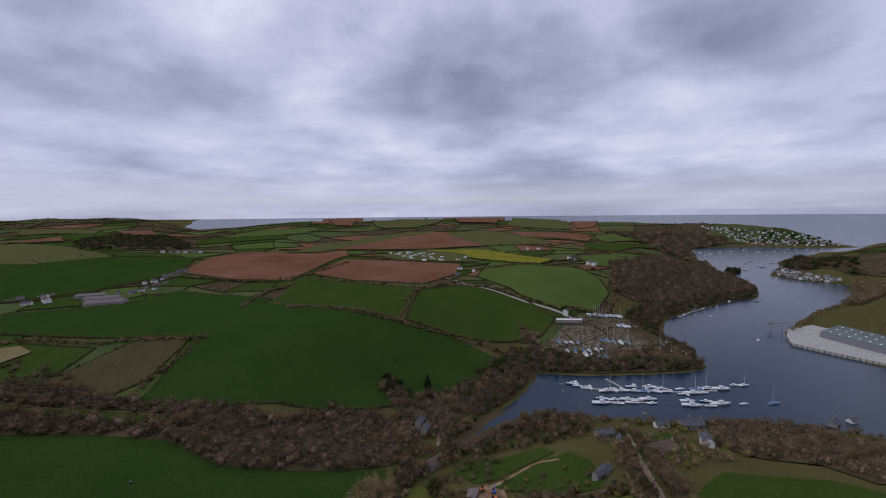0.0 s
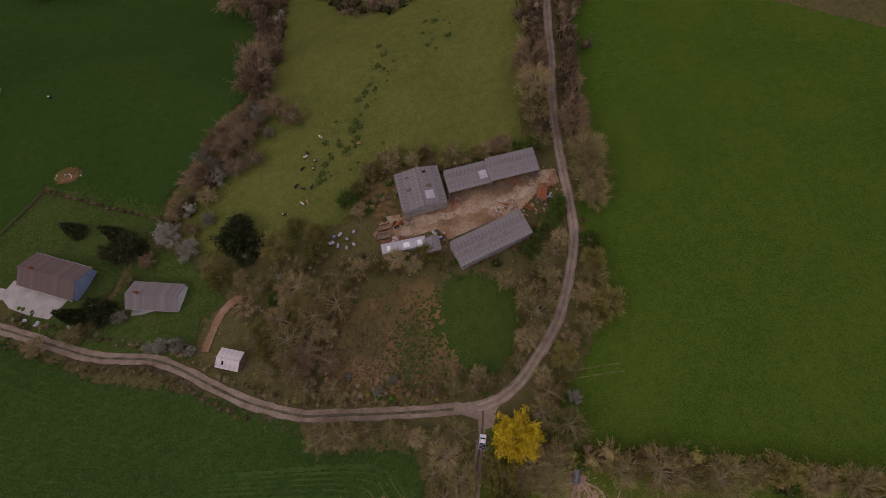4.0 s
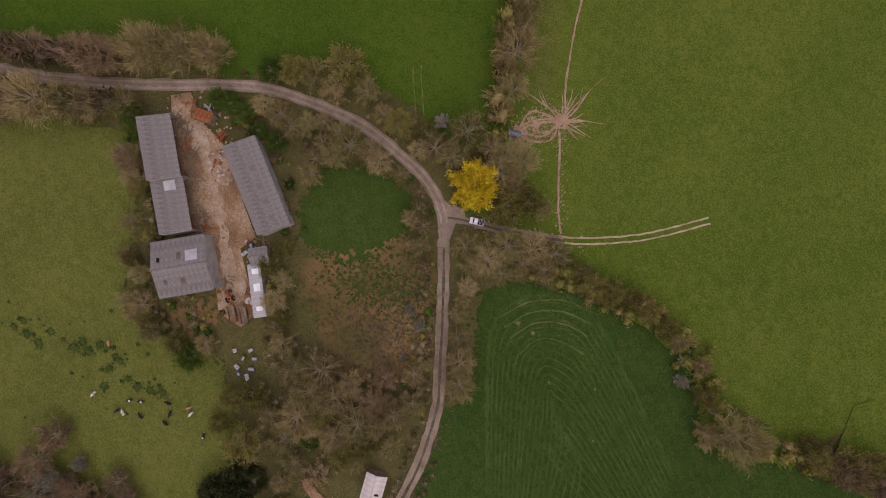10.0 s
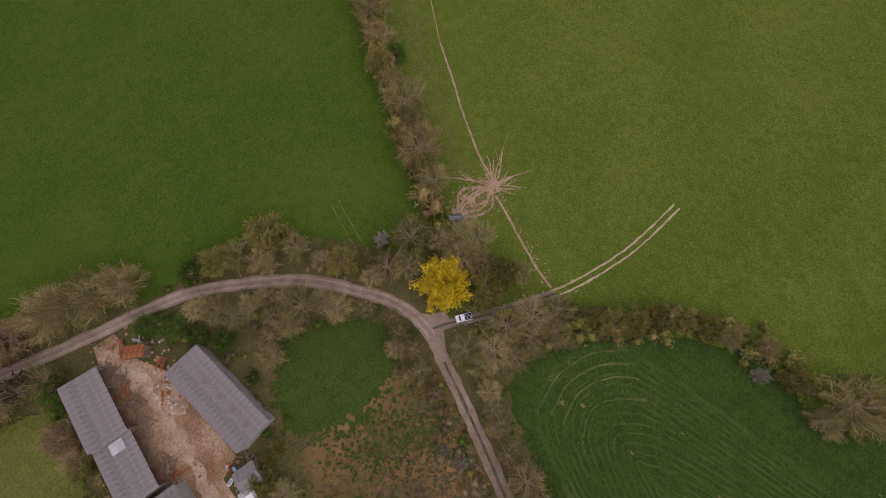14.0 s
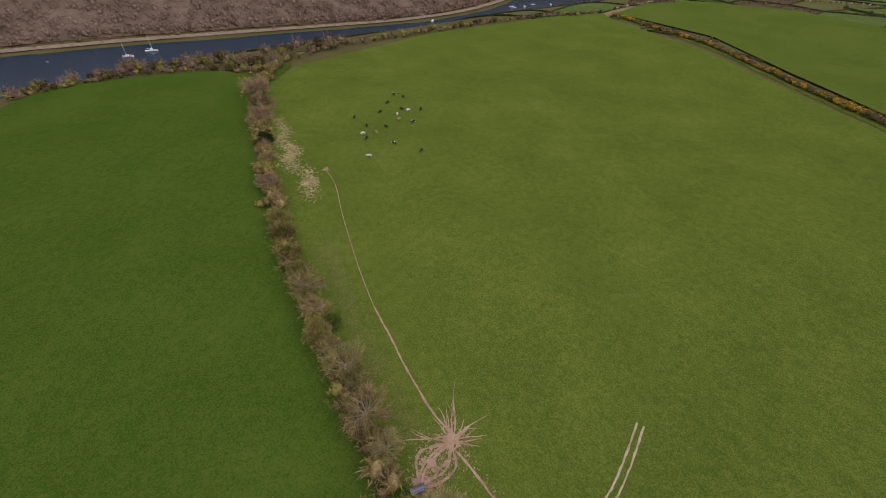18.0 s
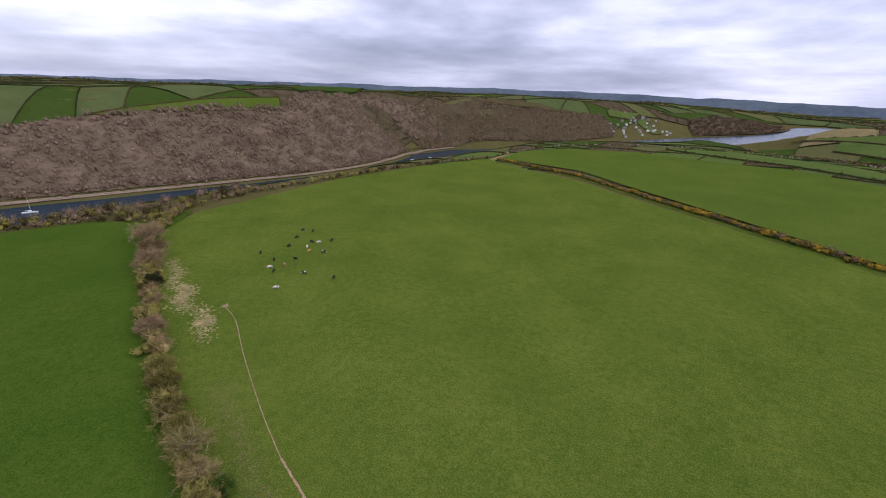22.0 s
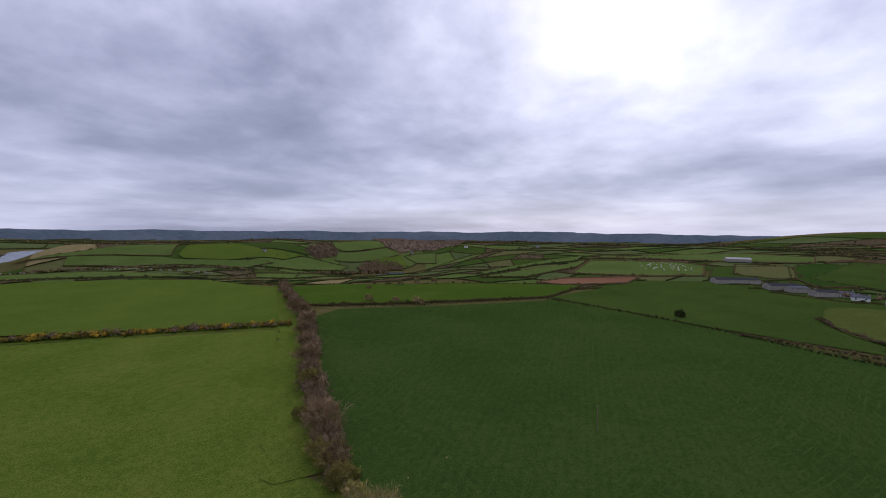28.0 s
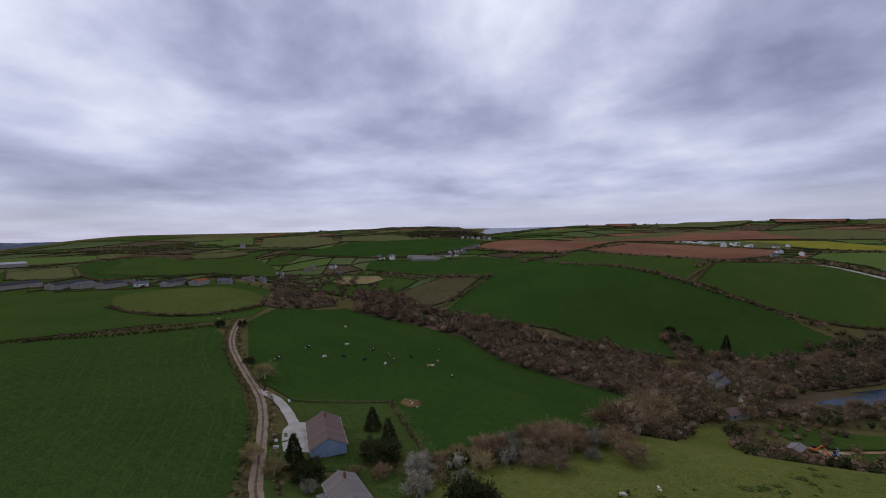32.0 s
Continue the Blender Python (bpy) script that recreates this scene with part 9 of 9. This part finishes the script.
MOTOR = [boat("white motor boat with small cabin", "white_paint", 8.5), boat("large white cabin cruiser afloat", "white_paint", 10.5), boat("blue-hulled motor boat with white cabin", "blue_paint", 8)]
SAIL = [boat("white sailing boat with bare mast", "white_paint", 8.5, True, 10.5), boat("white yacht with blue cover", "white_paint", 9.5, False, 12, "blue_paint")]
SMALL = [boat("small open white dinghy", "white_paint", 4.2, False), boat("small dark rowing boat", "steel_grey", 4.6, False)]
BOATS = MOTOR + SAIL


def moor(places, protos, seed, turn=None, z=WATER - 0.15, size=1.0):
    rng = random.Random(seed)
    for x, y in places:
        a = rng.uniform(0, 360) if turn is None else turn + rng.gauss(0, 7) + 180 * (rng.random() < 0.5)
        s = size * rng.uniform(0.8, 1.15)
        zz = ground_z(x, y) + 0.5 if z is None else z
        put(protos, rng.randrange(len(protos)), Matrix.LocRotScale((x, y, zz), Euler((0, 0, radians(a))), (s, s, s)))


moor(BOATS_A, BOATS, 501, -5, size=1.45)
moor([(x + 4.5, y + 1.5) for x, y in BOATS_A[::2]], MOTOR, 511, 80, size=1.2)
moor(BOATS_B, MOTOR, 502, -3, size=1.4)
moor(BOATS_LOOSE[:5], BOATS, 503, 5, size=1.15)
moor(BOATS_LOOSE[5:], SMALL, 504)
moor(BOATS_FAR, BOATS, 505, 40, size=1.2)
moor(MOORED, BOATS, 506, size=1.6)
moor(RIVER_BOATS[:2], SAIL, 507, 60, size=1.3)
moor(RIVER_BOATS[2:] + NORTH_BOATS, MOTOR + SMALL, 508, size=1.1)
moor(densify(YARD_ROW_A, 6.5) + densify(YARD_ROW_C, 4.5) + densify(YARD_ROW_F, 4.5), MOTOR + SAIL, 509, 100, None, 1.4)
moor(densify(YARD_ROW_B, 6) + densify(YARD_ROW_D, 5) + densify(YARD_ROW_E, 5) + YARD_ROW_G, SAIL + MOTOR, 510, 95, None, 1.35)
material("yard_earth", ((0.045, 0.038, 0.022), (0.085, 0.07, 0.045), (0.26, 0.215, 0.16)), 0.04, 0.4, bump=0.5, mid=0.1)
YARD_TREES = within(YARD_ROUND, 11, 2.6, 1.2, 520, 0.4)
baked("yard_trees", YARD_TREES[::2], "twigs", False, "leafless trees between the laid-up boats", "trees", 521)
baked("yard_trees", YARD_TREES[1::2], "leaf_olive", True, "scrubby trees between the laid-up boats", "trees", 522)
tagged(new("boatyard", drape("boatyard", YARD_ROUND, "yard_earth", 0.1)), "grey-brown earth of the boatyard", "yard", kind="structure")


def pontoon(line, label):
    ob = thing("pontoon", label, "pontoon", group="floating pontoons")
    for (ax, ay), (bx, by) in zip(line, line[1:]):
        n = max(1, int(math.hypot(bx - ax, by - ay) / 9))
        for i in range(n):
            x, y = ax + (bx - ax) * (i + 0.5) / n, ay + (by - ay) * (i + 0.5) / n
            box_part("deck_section", (math.hypot(bx - ax, by - ay) / n - 0.15, 2.2, 0.5), (x, y, WATER + 0.25), "fibre_cement_pale", ob, rot=(0, 0, math.degrees(math.atan2(by - ay, bx - ax))))
            bm = bmesh.new()
            bmesh.ops.create_cone(bm, cap_ends=True, segments=8, radius1=0.18, radius2=0.18, depth=4)
            part("mooring_pile", bm, "timber", ob).location = (x, y + 1.3, WATER + 0.6)


for line in (PONTOON_A, PONTOON_B, PONTOON_C, PONTOON_D, [(155, 408), (160, 395), (164, 383)]):
    pontoon(line, "grey floating pontoon lined with boats")


# caravans, diggers
def caravan(label):
    ob = thing("caravan", label, "caravan", group="caravan site")
    part("body", profile_body([(-2.6, 0.5), (2.5, 0.5), (2.8, 1.3), (2.3, 2.5), (-2.3, 2.55), (-2.7, 1.6)], 2.2, 0.15), "white_paint", ob)
    for s in (-1, 1):
        box_part("window", (1.4, 0.06, 0.7), (0.4, s * 1.02, 1.6), "glass_dark", ob)
        wheel(ob, 0, s * 0.95, 0.33)
    box_part("drawbar", (1.2, 0.12, 0.1), (3.2, 0, 0.5), "steel_grey", ob)
    return ob


VANS = [caravan("white touring caravan on grass")]
for i, (x, y, _, _) in enumerate(within([(-166, 1073), (-97, 1107), (-21, 1030), (30, 917), (-31, 892), (-103, 905)], 25, 1, 1, 601, 0.62)):
    put(VANS, 0, Matrix.LocRotScale((x, y, ground_z(x, y)), Euler((0, 0, (i * 37 % 5) * 0.3)), (1.9, 1.9, 1.7)))


def digger(m, mat, label):
    ob = thing("digger", label, "excavator", m, "machines on the building site")
    for s in (-1, 1):
        part("track", profile_body([(-1.5, 0), (1.5, 0), (1.8, 0.4), (1.5, 0.8), (-1.5, 0.8), (-1.8, 0.4)], 0.5, 0.0), "rubber", ob).location = (0, s * 0.9, 0)
    part("house", profile_body([(-1.7, 0.8), (1.0, 0.8), (1.0, 1.6), (-1.7, 1.8)], 2.2, 0.1), mat, ob)
    part("cab", profile_body([(0.0, 1.6), (1.0, 1.6), (0.9, 2.8), (0.0, 2.8)], 1.1, 0.1), "glass_dark", ob).location = (0, 0.5, 0)
    box_part("boom", (3.2, 0.35, 0.4), (2.2, -0.3, 2.4), mat, ob, rot=(0, -35, 0))
    box_part("arm", (2.0, 0.3, 0.3), (4.0, -0.3, 2.4), mat, ob, rot=(0, 55, 0))
    box_part("bucket", (0.8, 0.9, 0.6), (4.5, -0.3, 1.4), "steel_grey", ob)
    return ob


digger(on_ground(17, 233, 30), "orange_paint", "orange excavator on bare earth")
digger(on_ground(23, 222, 160), "orange_paint", "orange excavator on bare earth")
digger(on_ground(24, 230, 80), "blue_paint", "blue excavator on bare earth")
shed("shed", "grey site shed beside the diggers", 11, 226, 8, 5, 70, 2.6, 3.4, seed=71, wall_mat="timber")


# cattle and sheep
def cow(label, mat, patch):
    ob = thing("cow", label, "cow", group="grazing cattle")
    bm = bmesh.new()
    bmesh.ops.create_uvsphere(bm, u_segments=14, v_segments=9, radius=1.0, matrix=Matrix.Translation((0, 0, 1.0)) @ Matrix.Diagonal((1.05, 0.42, 0.45, 1)))
    for v in bm.verts:
        v.co.z += 0.08 * math.sin(v.co.x * 3)
    part("body", bm, mat, ob)
    part("neck", profile_body([(0.8, 0.95), (1.35, 0.75), (1.45, 1.05), (0.85, 1.4)], 0.36, 0.08), mat, ob)
    part("head", profile_body([(1.25, 0.5), (1.6, 0.4), (1.7, 0.6), (1.45, 0.95), (1.25, 0.9)], 0.3, 0.08), patch, ob)
    for sx in (-0.75, 0.7):
        for sy in (-0.26, 0.26):
            bm = bmesh.new()
            bmesh.ops.create_cone(bm, cap_ends=True, segments=6, radius1=0.07, radius2=0.12, depth=0.8)
            part("leg", bm, mat, ob).location = (sx, sy, 0.4)
    bm = bmesh.new()
    bmesh.ops.create_uvsphere(bm, u_segments=10, v_segments=6, radius=1.0, matrix=Matrix.Translation((-0.25, 0.05, 1.16)) @ Matrix.Diagonal((0.42, 0.4, 0.32, 1)))
    part("flank_patch", bm, patch, ob)
    return ob


HERD = [cow("black cow grazing on the pasture", "black_hide", "black_hide"), cow("black and white cow on the pasture", "black_hide", "white_hide"),
        cow("tan cow grazing on the pasture", "tan_hide", "tan_hide"), cow("pale cow lying on the pasture", "white_hide", "tan_hide"), cow("black cow with white face", "black_hide", "white_hide")]
rng = random.Random(71)
for k, (x, y) in enumerate(COWS_N + COWS_W + COWS_L):
    s = 0.72 if (x, y) in COWS_W else 1.05
    put(HERD, rng.choice((0, 0, 1, 2, 3, 4)), Matrix.LocRotScale((x, y, ground_z(x, y) - 0.02), Euler((0, 0, rng.uniform(0, 6.28))), (s, s, s)))


def sheep():
    ob = thing("sheep", "white sheep grazing by the farm", "sheep", group="flock of sheep")
    bm = bmesh.new()
    bmesh.ops.create_icosphere(bm, subdivisions=2, radius=1.0, matrix=Matrix.Translation((0, 0, 0.62)) @ Matrix.Diagonal((0.62, 0.34, 0.36, 1)))
    for v in bm.verts:
        v.co += v.co.normalized() * 0.05 * noise.noise(v.co * 6)
    part("fleece", bm, "white_hide", ob)
    part("head", profile_body([(0.5, 0.6), (0.82, 0.52), (0.85, 0.7), (0.55, 0.85)], 0.2, 0.04), "white_hide", ob)
    for sx in (-0.35, 0.35):
        for sy in (-0.15, 0.15):
            bm = bmesh.new()
            bmesh.ops.create_cone(bm, cap_ends=True, segments=5, radius1=0.04, radius2=0.06, depth=0.4)
            part("leg", bm, "black_hide", ob).location = (sx, sy, 0.2)
    return ob


FLOCK = [sheep()]
for i, (x, y, _, _) in enumerate(within([(-543, -48), (-600, -60), (-640, -20), (-583, 5), (-535, -1)], 9.5, 1, 1, 701, 0.8)):
    put(FLOCK, 0, Matrix.LocRotScale((x, y, ground_z(x, y)), Euler((0, 0, i * 1.7)), (1.5, 1.5, 1.5)))
